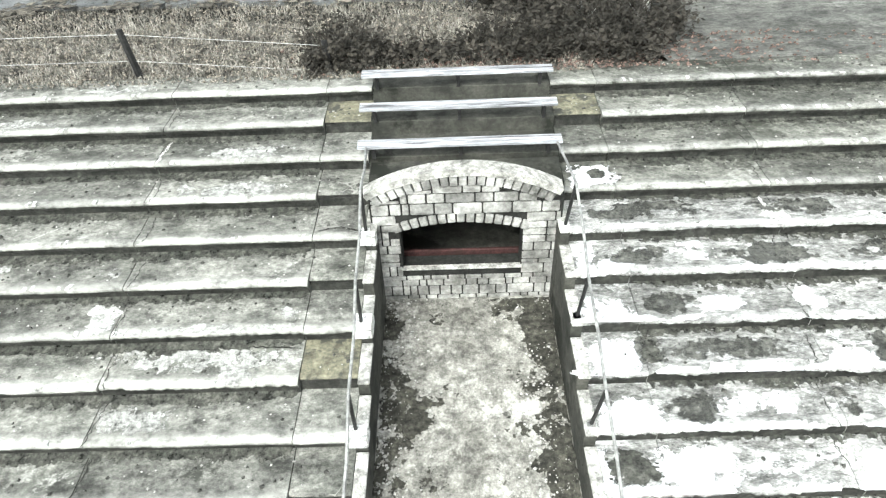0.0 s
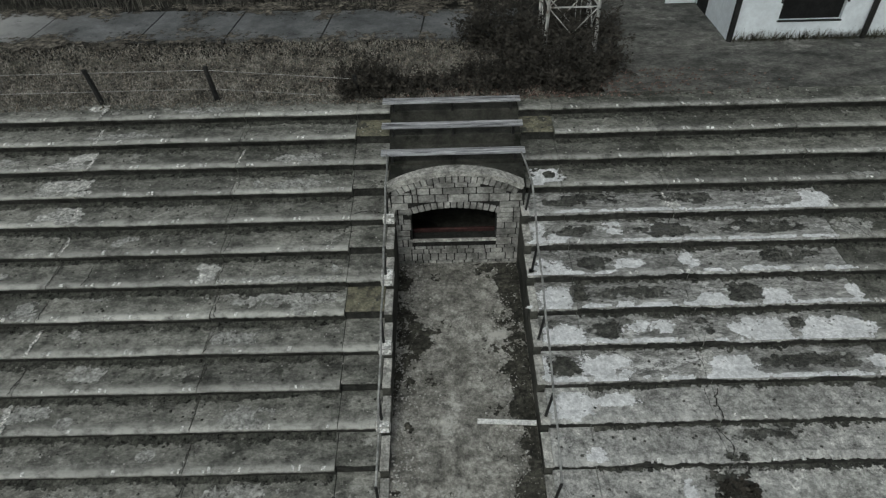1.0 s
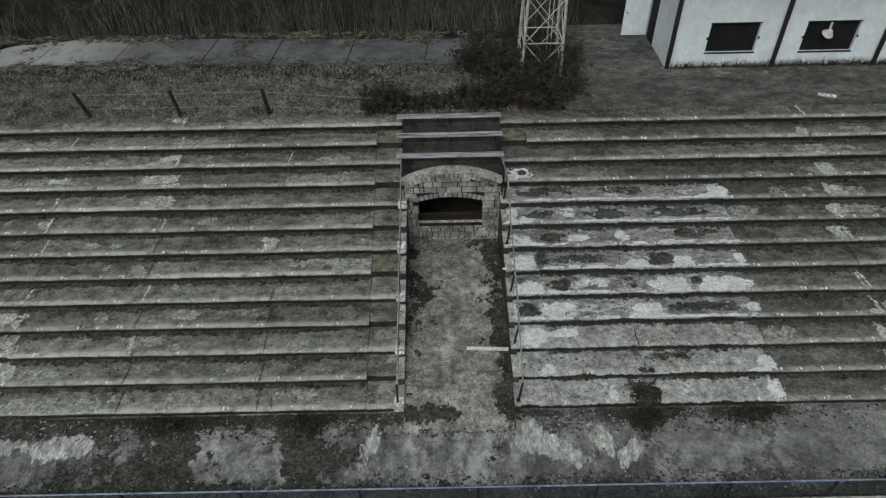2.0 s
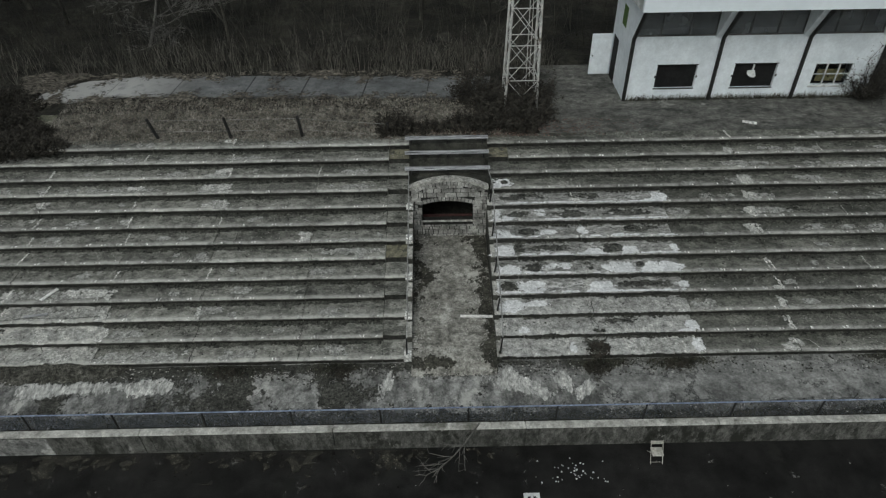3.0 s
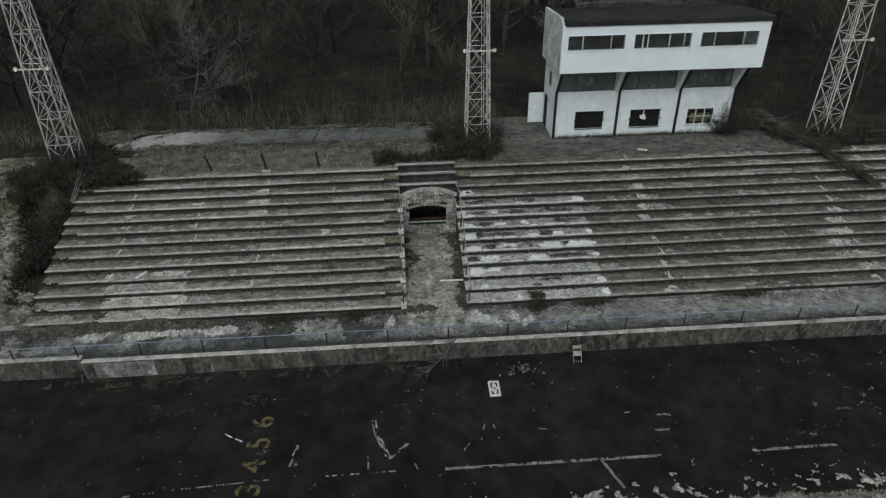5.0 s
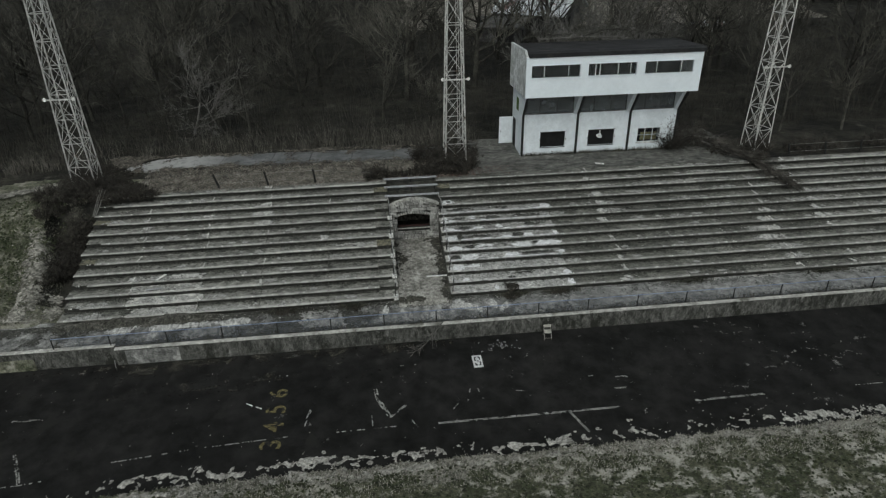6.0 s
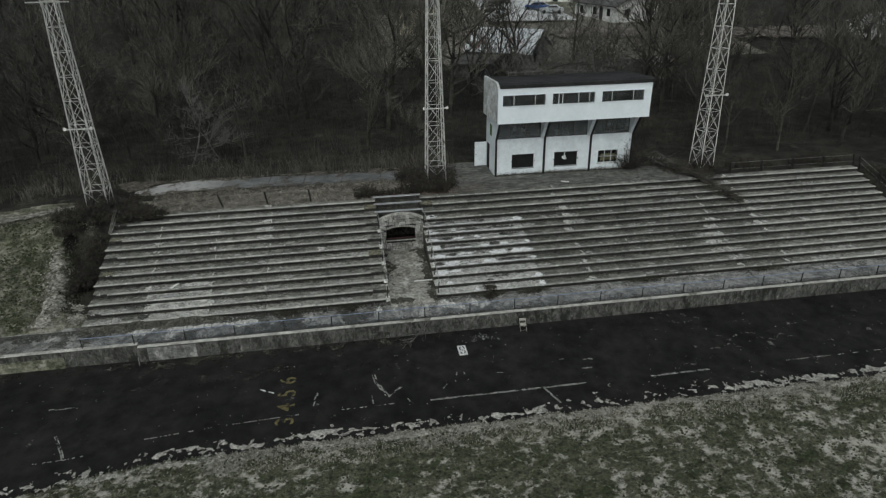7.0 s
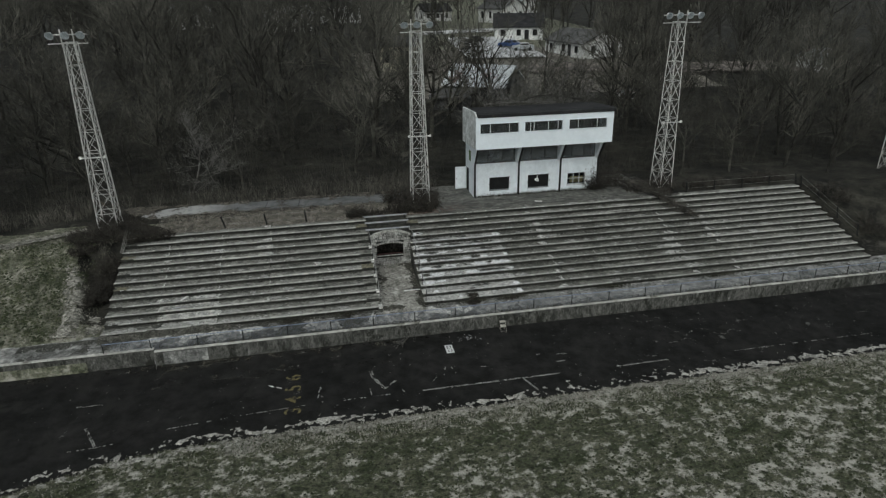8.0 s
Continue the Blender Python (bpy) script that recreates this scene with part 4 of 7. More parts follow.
# side walls of the tunnel cutting, stepped like the seats
for name, xa, xb in (("cutting_wall_west", -1.2, TUNNEL_L), ("cutting_wall_east", TUNNEL_R, 2.1)):
    bm = B()
    for i in range(9):
        ya, yb2 = row_y(i) + (0.03 if i else 0), row_y(i + 1) + 0.03
        block(bm, (xa, ya, 0.2), (xb, min(yb2, PORTAL_Y + 0.15), row_z(i) - 0.015), 0.01)
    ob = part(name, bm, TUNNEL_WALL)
    tagged(ob, "dark concrete side wall of the tunnel cutting", "wall", kind="structure")
    bm = B()
    for i in range(9):
        ya = row_y(i) + 0.02
        block(bm, (xa + 0.005, ya - 0.03, row_z(i) - 0.012), (xb + 0.012, row_y(i + 1) - 0.012, row_z(i) + 0.03), 0.012)
        if i % 2 == 0 and xa < 0:
            block(bm, (xa - 0.1, ya - 0.035, row_z(i) - 0.16), (xb + 0.016, ya + 0.34 - 0.1 * (i % 3), row_z(i) + 0.036), 0.02, 1)
    part("wall_cap", bm, [PALE, BRACKET], ob, "worn pale edge of the cutting wall")
# floor of the cutting
vv, vf = [], []
def floor_z(x, y):
    return 0.95 + 0.063 * (y - 5.2) - 0.22 * min(1.0, max(0.0, (4.5 - y) / 0.7))


xs, ys = np.linspace(TUNNEL_L, TUNNEL_R, 14), np.linspace(3.8, PORTAL_Y + 0.2, 40)
for y in ys:
    for x in xs:
        vv.append((x, y, floor_z(x, y) + 0.01 * nz(x, y, 1.0, 2.0)))
for j in range(len(ys) - 1):
    for i in range(len(xs) - 1):
        a = j * len(xs) + i
        vf.append((a, a + 1, a + 1 + len(xs), a + len(xs)))
tagged(raw("tunnel_floor", vv, vf, TUNNEL_FLOOR), "worn pale concrete ramp up to the tunnel mouth", "floor", kind="structure")


# ---- stone portal ----
portal = thing("stone_portal", (0.4, 11.1, 1.2), "grey cut-stone portal with a segmental arch and concrete coping", "portal", kind="structure")
CX, OPEN_L, OPEN_R, SILL_Z, SPRING = 0.36, -0.66, 1.38, 2.06, 2.90
OR, ORZ = 3.01, 4.02 - 3.01
IR_, IRZ = 3.10, 3.08 - 3.10


def top_of(x):
    return ORZ + math.sqrt(OR * OR - (x - 0.4) ** 2)


def crown(x):
    return IRZ + math.sqrt(IR_ * IR_ - (x - CX) ** 2)


bm = B()
n = 28
cols = np.concatenate([np.linspace(-1.12, OPEN_L, 6), np.linspace(OPEN_L, OPEN_R, 16), np.linspace(OPEN_R, 2.02, 7)])
for a, b in zip(cols[:-1], cols[1:]):
    if b - a < 1e-6:
        continue
    mid = (a + b) / 2
    spans = [(0.9, SILL_Z - 0.03, 0.9, SILL_Z - 0.03), (crown(a), top_of(a), crown(b), top_of(b))] if OPEN_L < mid < OPEN_R else [(0.9, top_of(a), 0.9, top_of(b))]
    for za, zb, zc, zd in spans:
        v = [bm.verts.new(p) for p in ((a, PORTAL_Y, za), (b, PORTAL_Y, zc), (b, PORTAL_Y, zd), (a, PORTAL_Y, zb),
                                       (a, PORTAL_Y + 0.35, za), (b, PORTAL_Y + 0.35, zc), (b, PORTAL_Y + 0.35, zd), (a, PORTAL_Y + 0.35, zb))]
        for q in ((0, 1, 2, 3), (5, 4, 7, 6), (3, 2, 6, 7), (1, 0, 4, 5), (0, 3, 7, 4), (2, 1, 5, 6)):
            bm.faces.new([v[k] for k in q])
part("mortar_core", bm, MORTAR, portal, "dark recessed mortar")
bm = B()
for s in range(26):
    a0, a1 = [math.asin(-1.53 / OR) + (math.asin(1.53 / OR) * 2) * (s + k) / 26 for k in (0, 1)]
    for (r0, r1, y0, y1) in ((OR + 0.0, OR + 0.12, PORTAL_Y - 0.08, PORTAL_Y + 0.2),):
        v = []
        for yy in (y0, y1):
            for a, r in ((a0, r0), (a1, r0), (a1, r1), (a0, r1)):
                v.append(bm.verts.new((0.4 + r * math.sin(a), yy, ORZ + r * math.cos(a))))
        for q in ((0, 1, 2, 3), (5, 4, 7, 6), (3, 2, 6, 7), (1, 0, 4, 5)):
            bm.faces.new([v[k] for k in q])
bmesh.ops.remove_doubles(bm, verts=bm.verts, dist=0.001)
part("coping", bm, PALE, portal, "smooth curved concrete coping")
bm = B()
block(bm, (OPEN_L - 0.02, PORTAL_Y - 0.05, SILL_Z - 0.02), (OPEN_R + 0.02, PORTAL_Y + 0.06, SILL_Z + 0.02), 0.01)
part("sill", bm, PALE, portal, "thin stone sill")

unit = bmesh.new()
bmesh.ops.create_cube(unit, size=1)
bmesh.ops.bevel(unit, geom=list(unit.edges), offset=0.07, segments=1, affect="EDGES", profile=0.5)
STONE_MESH = bpy.data.meshes.new("stone")
unit.to_mesh(STONE_MESH)
unit.free()
STONE_MESH.materials.append(STONE)


def stone(x, z, w, h, tilt=0.0, proud=0.03):
    ob = new("stone", STONE_MESH)
    ob.parent = portal
    ob.location = Vector((x, PORTAL_Y + 0.04 - proud / 2 + random.uniform(-0.008, 0.008), z)) - portal.location
    ob.rotation_euler = (0, tilt, 0)
    ob.scale = (w, 0.09 + proud, h)
    return ob


rng = random.Random(5)
# voussoirs of the upper and the lower arch
for s in range(21):
    a = math.asin(-1.5 / OR) + (2 * math.asin(1.5 / OR)) * (s + 0.5) / 21
    stone(0.4 + (OR - 0.1) * math.sin(a), ORZ + (OR - 0.1) * math.cos(a), 0.122, 0.18, a, 0.06)
for s in range(15):
    a = math.asin(-1.1 / IR_) + (2 * math.asin(1.1 / IR_)) * (s + 0.5) / 15
    stone(CX + (IR_ + 0.09) * math.sin(a), IRZ + (IR_ + 0.09) * math.cos(a), 0.125, 0.165, a, 0.045)
# squared rubble of jambs, spandrel and the wall under the sill
z = 1.12
while z < 4.0:
    h = rng.choice((0.1, 0.15, 0.19, 0.23))
    x = -1.1
    while x < 1.98:
        w = rng.choice((0.13, 0.2, 0.3, 0.4, 0.48))
        x1 = min(x + w, 2.0)
        for lim in (OPEN_L, OPEN_R):
            if x < lim - 0.02 < x1 - 0.02 and z + h > SILL_Z - 0.1 and z < crown(lim):
                x1 = lim
        if x1 - x > 0.06:
            mx, hz = (x + x1) / 2, z + h
            inside = OPEN_L - 0.02 < mx < OPEN_R + 0.02 and hz > SILL_Z - 0.04 and z < crown(min(max(mx, OPEN_L), OPEN_R)) + 0.16
            near_arch = abs(mx - CX) < 1.12 and crown(min(max(mx, OPEN_L - 0.1), OPEN_R + 0.1)) - 0.02 < hz - 0.02 and z < crown(min(max(mx, OPEN_L - 0.1), OPEN_R + 0.1)) + 0.15
            limit = top_of(mx) - 0.2
            if not inside and not near_arch and z + 0.07 < limit:
                hh = min(h, limit - z)
                stone(mx, z + hh / 2, x1 - x - 0.028, hh - 0.028)
        x = x1
    z += h

# chamber behind the portal, and the deck above it, coloured dark for their shade
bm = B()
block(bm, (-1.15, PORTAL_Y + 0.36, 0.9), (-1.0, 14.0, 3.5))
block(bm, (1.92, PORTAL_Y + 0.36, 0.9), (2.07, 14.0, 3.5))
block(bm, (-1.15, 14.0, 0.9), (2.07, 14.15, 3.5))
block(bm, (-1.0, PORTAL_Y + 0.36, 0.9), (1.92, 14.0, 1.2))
tagged(part("tunnel_chamber", bm, TUNNEL_WALL), "unlit chamber behind the portal, its walls coloured dark", "wall", kind="structure")
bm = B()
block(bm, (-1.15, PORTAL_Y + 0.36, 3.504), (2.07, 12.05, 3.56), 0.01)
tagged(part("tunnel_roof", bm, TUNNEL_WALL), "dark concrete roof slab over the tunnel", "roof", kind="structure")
# the dark colour here holds the shade under the benches
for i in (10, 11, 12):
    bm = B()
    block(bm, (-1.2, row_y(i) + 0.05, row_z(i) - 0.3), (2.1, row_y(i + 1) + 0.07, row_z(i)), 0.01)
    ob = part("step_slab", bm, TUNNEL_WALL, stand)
bm = B()
block(bm, (-0.95, 11.4, 1.7), (1.87, 11.46, 2.06), 0.01)
ob = part("counter_board", bm, RED_BOARD)
tagged(ob, "faded red board, darkened for shade, across the dark tunnel chamber", "board")
# black base, painted as the darkness below the board
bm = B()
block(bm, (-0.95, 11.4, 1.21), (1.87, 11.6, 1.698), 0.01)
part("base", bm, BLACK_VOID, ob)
bm = B()
block(bm, (-0.9, 11.36, 1.74), (1.8, 11.395, 1.77), 0.006)
part("edge_strip", bm, WHITE_MARK, ob, "pale strip along the board")

# platform in front of the press box
vv, vf = [], []
xs, ys = np.linspace(4.4, 24.5, 70), np.linspace(row_y(12) + 0.775, 21.5, 30)
for y in ys:
    for x in xs:
        k = max(0.0, (y - 15) / 6.0)
        xx = x if x > 4.8 else x + 0.6 * nz(y, 3.0, 0.0, 0.9) + 1.4 * k
        vv.append((xx, y, TOP_Z + 0.012 + 0.012 * nz(x, y, 1.0, 0.6)))
for j in range(len(ys) - 1):
    for i in range(len(xs) - 1):
        a = j * len(xs) + i
        vf.append((a, a + 1, a + 1 + len(xs), a + len(xs)))
tagged(raw("upper_platform", vv, vf, DECK), "dark stained concrete platform before the press box", "platform", kind="structure")

# path of worn slabs behind the seats
slab_path = thing("slab_path", (-8, 19.7, TOP_Z), "narrow wet grey path of worn slabs behind the seats", "path", kind="structure")


def path_middle(x):
    return 19.3 - 0.045 * (x + 4) if x > -15 else 19.795 + 0.22 * (x + 15)


for x0, x1 in zip((-19.2, -15.9, -12.75, -9.2, -6.45, -3.45, -0.4), (-15.93, -12.79, -9.25, -6.5, -3.5, -0.44, 2.6)):
    bm = B()
    grid = []
    for j in range(13):
        x = x0 + (x1 - x0) * j / 12
        w = 1.12 + 0.08 * nz(x, 1.0, 0.0, 1.0)
        if x < -17.4:
            w *= max(0.25, (x + 19.4) / 2.0) ** 0.5
        grid.append([bm.verts.new((x + 0.1 * (k / 3 - 1), path_middle(x) + w * (k / 3 - 1) + 0.16 * nz(x, k * 3.0, 4.0, 1.5) * (1 if k in (0, 6) else 0), TOP_Z + 0.075 + 0.012 * nz(x, k, 2.0, 0.8))) for k in range(7)])
    for a, b in zip(grid[:-1], grid[1:]):
        for k in range(6):
            bm.faces.new((a[k], b[k], b[k + 1], a[k + 1]))
    rim = bmesh.ops.extrude_edge_only(bm, edges=[e for e in bm.edges if e.is_boundary])
    bmesh.ops.translate(bm, verts=[v for v in rim["geom"] if isinstance(v, bmesh.types.BMVert)], vec=(0, 0, -0.12))
    bmesh.ops.recalc_face_normals(bm, faces=bm.faces)
    ob = part("slab", bm, PATH_TAR, slab_path, "pale worn slab" if x1 < -12 else "")
    me = ob.data
    me.attributes.new("wear", "FLOAT", "POINT").data.foreach_set("value", np.array([0.9 * min(1.0, max(0.0, (-11.5 - v.co.x - slab_path.location.x) / 3.5)) for v in me.vertices], dtype=np.float32))
# ---- benches over the tunnel ----
for k, i in enumerate((10, 11, 12)):
    y, z = row_y(i), row_z(i)
    bench = thing("bench", (0.4, y, z), "long weathered grey plank bench above the tunnel mouth", "bench", group="plank benches over the tunnel")
    bm = B()
    top = z + (0.3 if i == 10 else 0.33)
    block(bm, (-1.36, y - 0.1, top - 0.05), (2.12, y + 0.01, top), 0.006)
    part("seat_plank", bm, BOARD, bench)
    bm = B()
    block(bm, (-1.36, y + 0.026, top - 0.05), (2.12, y + 0.14, top + 0.003), 0.006)
    part("seat_plank", bm, BOARD, bench)
    for x in (-1.1, 0.4, 1.9):
        bm = B()
        block(bm, (x - 0.03, y + 0.0, z), (x + 0.03, y + 0.12, top - 0.052))
        part("leg", bm, DARK_PIPE, bench)

# ---- handrails along the cutting ----
for side, (x, lean) in (("west", (-1.19, 0.03)), ("east", (2.04, 0.05))):
    rail = thing("handrail", (x, 4.7, WALK_Z), "thin bent pipe handrail on dark posts beside the tunnel cutting", "handrail", group="handrails of the tunnel cutting")
    tops = []
    for i in (0, 2, 4, 6, 8):
        yb, zb = row_y(i) + 0.18, row_z(i)
        jit = 0.05 * nz(i, x, 0.0, 1.7)
        base, top = Vector((x, yb, zb)), Vector((x + lean + jit, yb - 0.1, zb + (0.93 if side == "west" else 0.9)))
        bm = B()
        rod(bm, base, top, 0.028, n=8)
        post = part("post", bm, DARK_PIPE, rail, "black iron post")
        bm = B()
        block(bm, (x - 0.07, yb - 0.07, zb), (x + 0.07, yb + 0.07, zb + 0.03), 0.006)
        part("foot_plate", bm, WHITE_MARK, post)
        tops.append(top)
    tops.append(Vector((x - 0.02, row_y(10) - 0.05, row_z(10) + 0.28)))
    pts = []
    for a, b in zip(tops[:-1], tops[1:]):
        pts += [a, (a + b) / 2 + Vector((0.02, 0, -0.03))]
    pts.append(tops[-1])
    rings = []
    bm = B()
    for j, p in enumerate(pts):
        d = (pts[min(j + 1, len(pts) - 1)] - pts[max(j - 1, 0)]).normalized()
        u = d.cross(Vector((1, 0, 0))).normalized()
        rings.append([bm.verts.new(p + (Vector((1, 0, 0)) * math.cos(k) + u * math.sin(k)) * 0.022) for k in np.arange(6) * math.pi / 3])
    for ra, rb in zip(rings[:-1], rings[1:]):
        for k in range(6):
            bm.faces.new((ra[k], ra[(k + 1) % 6], rb[(k + 1) % 6], rb[k]))
    part("pipe_rail", bm, RAIL_PIPE, rail)


def holed(xs, zs, holes, y0, y1):
    """One wall slab between y0 and y1 with rectangular openings; holes are cells (column, row)."""
    bm = B()
    v = [[bm.verts.new((x, y0, z)) for x in xs] for z in zs]
    for j in range(len(zs) - 1):
        for i in range(len(xs) - 1):
            if (i, j) not in holes:
                bm.faces.new((v[j][i], v[j][i + 1], v[j + 1][i + 1], v[j + 1][i]))
    r = bmesh.ops.extrude_face_region(bm, geom=list(bm.faces))
    bmesh.ops.translate(bm, verts=[e for e in r["geom"] if isinstance(e, bmesh.types.BMVert)], vec=(0, y1 - y0, 0))
    bmesh.ops.recalc_face_normals(bm, faces=bm.faces)
    return bm


# ---- press box ----
PX0, PX1, PY0, PY1, PZ = 8.66, 20.2, 17.43, 20.6, TOP_Z + 0.012
KZ, OZ, OY = 7.12, 8.76, 15.8
box = thing("press_box", (14.4, 19.5, PZ), "white two-storey press box with overhanging upper floor and broken windows", "building")
bm = B()
block(bm, (PX0, PY0 + 0.2, PZ), (PX0 + 0.2, PY1, OZ), 0.01)
wl = part("side_wall", bm, WHITE_WALL, box)
bm = B()
block(bm, (PX1 - 0.2, PY0 + 0.2, PZ), (PX1, PY1, OZ), 0.01)
part("side_wall", bm, WHITE_WALL, box)
bm = B()
block(bm, (PX0 + 0.2, PY1 - 0.2, PZ), (PX1 - 0.2, PY1, OZ), 0.01)
part("back_wall", bm, DIRTY_WHITE, box)
# floor and partition are black in place of the room's darkness
bm = B()
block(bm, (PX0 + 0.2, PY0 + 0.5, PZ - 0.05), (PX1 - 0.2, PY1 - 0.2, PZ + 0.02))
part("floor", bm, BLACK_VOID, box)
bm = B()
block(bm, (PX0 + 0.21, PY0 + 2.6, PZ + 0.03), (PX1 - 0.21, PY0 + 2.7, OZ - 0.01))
part("partition", bm, BLACK_VOID, box, "black backing for the unlit room")
PIPES = [8.72, 12.69, 16.55, 20.1]
HATCH = [(10.05, 11.88, 4.68, 5.8), (13.58, 15.53, 4.66, 5.8), (17.29, 18.99, 4.72, 5.74)]
# front wall of the ground floor, bay by bay, with its hatch
for b, (hx0, hx1, hz0, hz1) in enumerate(HATCH):
    xa, xb = PIPES[b] + (-0.06 if b == 0 else 0.012), PIPES[b + 1] + (0.1 if b == 2 else -0.012)
    bm = holed([xa, hx0, hx1, xb], [PZ, hz0, hz1, KZ], {(1, 1)}, PY0, PY0 + 0.2)
    wall_b = part("front_wall", bm, WHITE_WALL, box)
    if b < 2:
        bm = B()
        block(bm, (hx0 - 0.03, PY0 - 0.03, hz0 - 0.04), (hx1 + 0.03, PY0 + 0.05, hz0), 0.008)
        block(bm, (hx0 - 0.03, PY0 - 0.03, hz1), (hx1 + 0.03, PY0 + 0.05, hz1 + 0.03), 0.008)
        for hx in (hx0 - 0.07, hx1 + 0.01):
            block(bm, (hx, PY0 - 0.03, (hz0 + hz1) / 2 - 0.05), (hx + 0.06, PY0 + 0.02, (hz0 + hz1) / 2 + 0.05), 0.006)
        part("hatch_frame", bm, DARK_PIPE, wall_b, "black frame of the open hatch")
        # black sheet paints the darkness of the open hatch
        bm = B()
        block(bm, (hx0, PY0 + 0.12, hz0), (hx1, PY0 + 0.17, hz1))
        part("hatch_board", bm, BLACK_VOID, wall_b, "black sheet standing in for the dark opening")
    else:
        bm = B()
        block(bm, (hx0 - 0.08, PY0 - 0.05, hz0 - 0.1), (hx1 + 0.05, PY0 + 0.06, hz0 - 0.01), 0.008)
        for k in range(4):
            px = hx0 + (hx1 - hx0) * k / 3
            block(bm, (px - 0.025, PY0 + 0.03, hz0), (px + 0.025, PY0 + 0.09, hz1))
        block(bm, (hx0, PY0 + 0.031, (hz0 + hz1) / 2 - 0.02), (hx1, PY0 + 0.089, (hz0 + hz1) / 2 + 0.02))
        part("window_frame", bm, DIRTY_WHITE, wall_b)
        bm = B()
        block(bm, (hx0, PY0 + 0.055, hz0), (hx1, PY0 + 0.062, hz1))
        part("pane", bm, GLASS, wall_b)
        bm = B()
        block(bm, (hx0 + 0.35, PY0 + 0.3, hz0 + 0.05), (hx1 - 0.1, PY0 + 0.34, hz0 + 0.62))
        part("board", bm, YELLOW_BOARD, wall_b, "yellowed board behind the panes")
        # added black backing for the dark room behind the panes
        bm = B()
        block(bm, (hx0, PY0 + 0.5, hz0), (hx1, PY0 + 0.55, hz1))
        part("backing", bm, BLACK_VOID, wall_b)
# broken lamp in the middle hatch
bm = B()
rod(bm, (14.42, PY0 - 0.05, 5.78), (14.42, PY0 - 0.05, 5.5), 0.04, n=8)
bmesh.ops.create_cone(bm, cap_ends=True, segments=10, radius1=0.22, radius2=0.05, depth=0.22, matrix=Matrix.Translation((14.4, PY0 - 0.12, 5.45)) @ pose(0, 0, 0, 25, 10, 0))
part("hatch_lamp", bm, WHITE_PLASTIC, box, "broken white lamp in the hatch")
# strip of glazing under the overhang
for b in range(3):
    xa, xb = PIPES[b] + 0.1, PIPES[b + 1] - 0.3
    bm = B()
    block(bm, (xa, PY0 + 0.02, KZ), (xb, PY0 + 0.2, KZ + 0.06), 0.006)
    block(bm, (xa, PY0 + 0.05, OZ - 0.08), (xb, PY0 + 0.2, OZ - 0.002))
    for k in (0.01, 0.31, 0.66, 0.99):
        px = xa + (xb - xa) * k
        block(bm, (px - 0.03, PY0 + 0.06, KZ + 0.06), (px + 0.03, PY0 + 0.15, OZ - 0.08))
    strip = part("window_frame", bm, SHINGLE, box, "dark frame of the strip window")
    bm = B()
    # the film on this pane also stands in for its pale reflection
    block(bm, (xa, PY0 + 0.1, KZ + 0.06), (xb, PY0 + 0.107, OZ - 0.08))
    part("pane", bm, DUST_SHEEN_GLASS, strip)
    bm = B()
    block(bm, (xa + 0.02, PY0 + 0.9, KZ + 0.02), (xb, PY0 + 0.95, OZ - 0.4))
    part("counter", bm, SHINGLE, strip)
bm = B()
block(bm, (PX0 + 0.2, PY0 + 0.2, KZ - 0.15), (PX1 - 0.2, PY0 + 2.6, KZ - 0.05))
part("inner_ledge", bm, SHINGLE, box)
# raking struts with the black down-pipes in front of them
for k, x in enumerate(PIPES):
    bm = B()
    v = []
    for dx in (-0.32, -0.06) if k else (-0.05, 0.06):
        for yy, zz in ((PY0 - 0.002, KZ - 0.1), (PY0 + 0.2, KZ - 0.1), (PY0 + 0.2, OZ), (OY + 0.55, OZ)):
            v.append(bm.verts.new((x + dx, yy, zz)))
    for q in ((3, 2, 1, 0), (4, 5, 6, 7), (0, 1, 5, 4), (1, 2, 6, 5), (2, 3, 7, 6), (3, 0, 4, 7)):
        bm.faces.new([v[j] for j in q])
    part("strut", bm, WHITE_WALL, box)
    bm = B()
    rod(bm, (x, PY0 - 0.09, PZ), (x, PY0 - 0.09, KZ - 0.05), 0.085, n=10)
    rod(bm, (x, PY0 - 0.09, KZ - 0.07), (x, OY + 0.4, OZ), 0.085, n=10)
    part("down_pipe", bm, DARK_PIPE, box, "black down-pipe")
# upper storey
UX0, UX1, UT = 8.42, 20.5, 11.4
WIN = [(8.78, 12.06), (12.62, 15.92), (16.52, 19.88)]
WZ0, WZ1 = 10.08, 10.88
cuts = [UX0] + [c for w in WIN for c in w] + [UX1]
bm = holed(cuts, [WZ0, WZ1, UT], {(1, 0), (3, 0), (5, 0)}, OY, OY + 0.16)
upper_front = part("upper_front_wall", bm, SIDING, box)
for k in range(9):
    bm = B()
    z0 = OZ + (WZ0 - OZ) * k / 9
    z1 = OZ + (WZ0 - OZ) * (k + 1) / 9
    v = [bm.verts.new(p) for p in ((UX0, OY - 0.009, z0), (UX1, OY - 0.009, z0), (UX1, OY - 0.002, z1), (UX0, OY - 0.002, z1),
                                   (UX0, OY + 0.16, z0), (UX1, OY + 0.16, z0), (UX1, OY + 0.16, z1), (UX0, OY + 0.16, z1))]
    for q in ((0, 1, 2, 3), (5, 4, 7, 6), (3, 2, 6, 7), (1, 0, 4, 5), (0, 3, 7, 4), (2, 1, 5, 6)):
        bm.faces.new([v[j] for j in q])
    part("siding_board", bm, SIDING, upper_front)
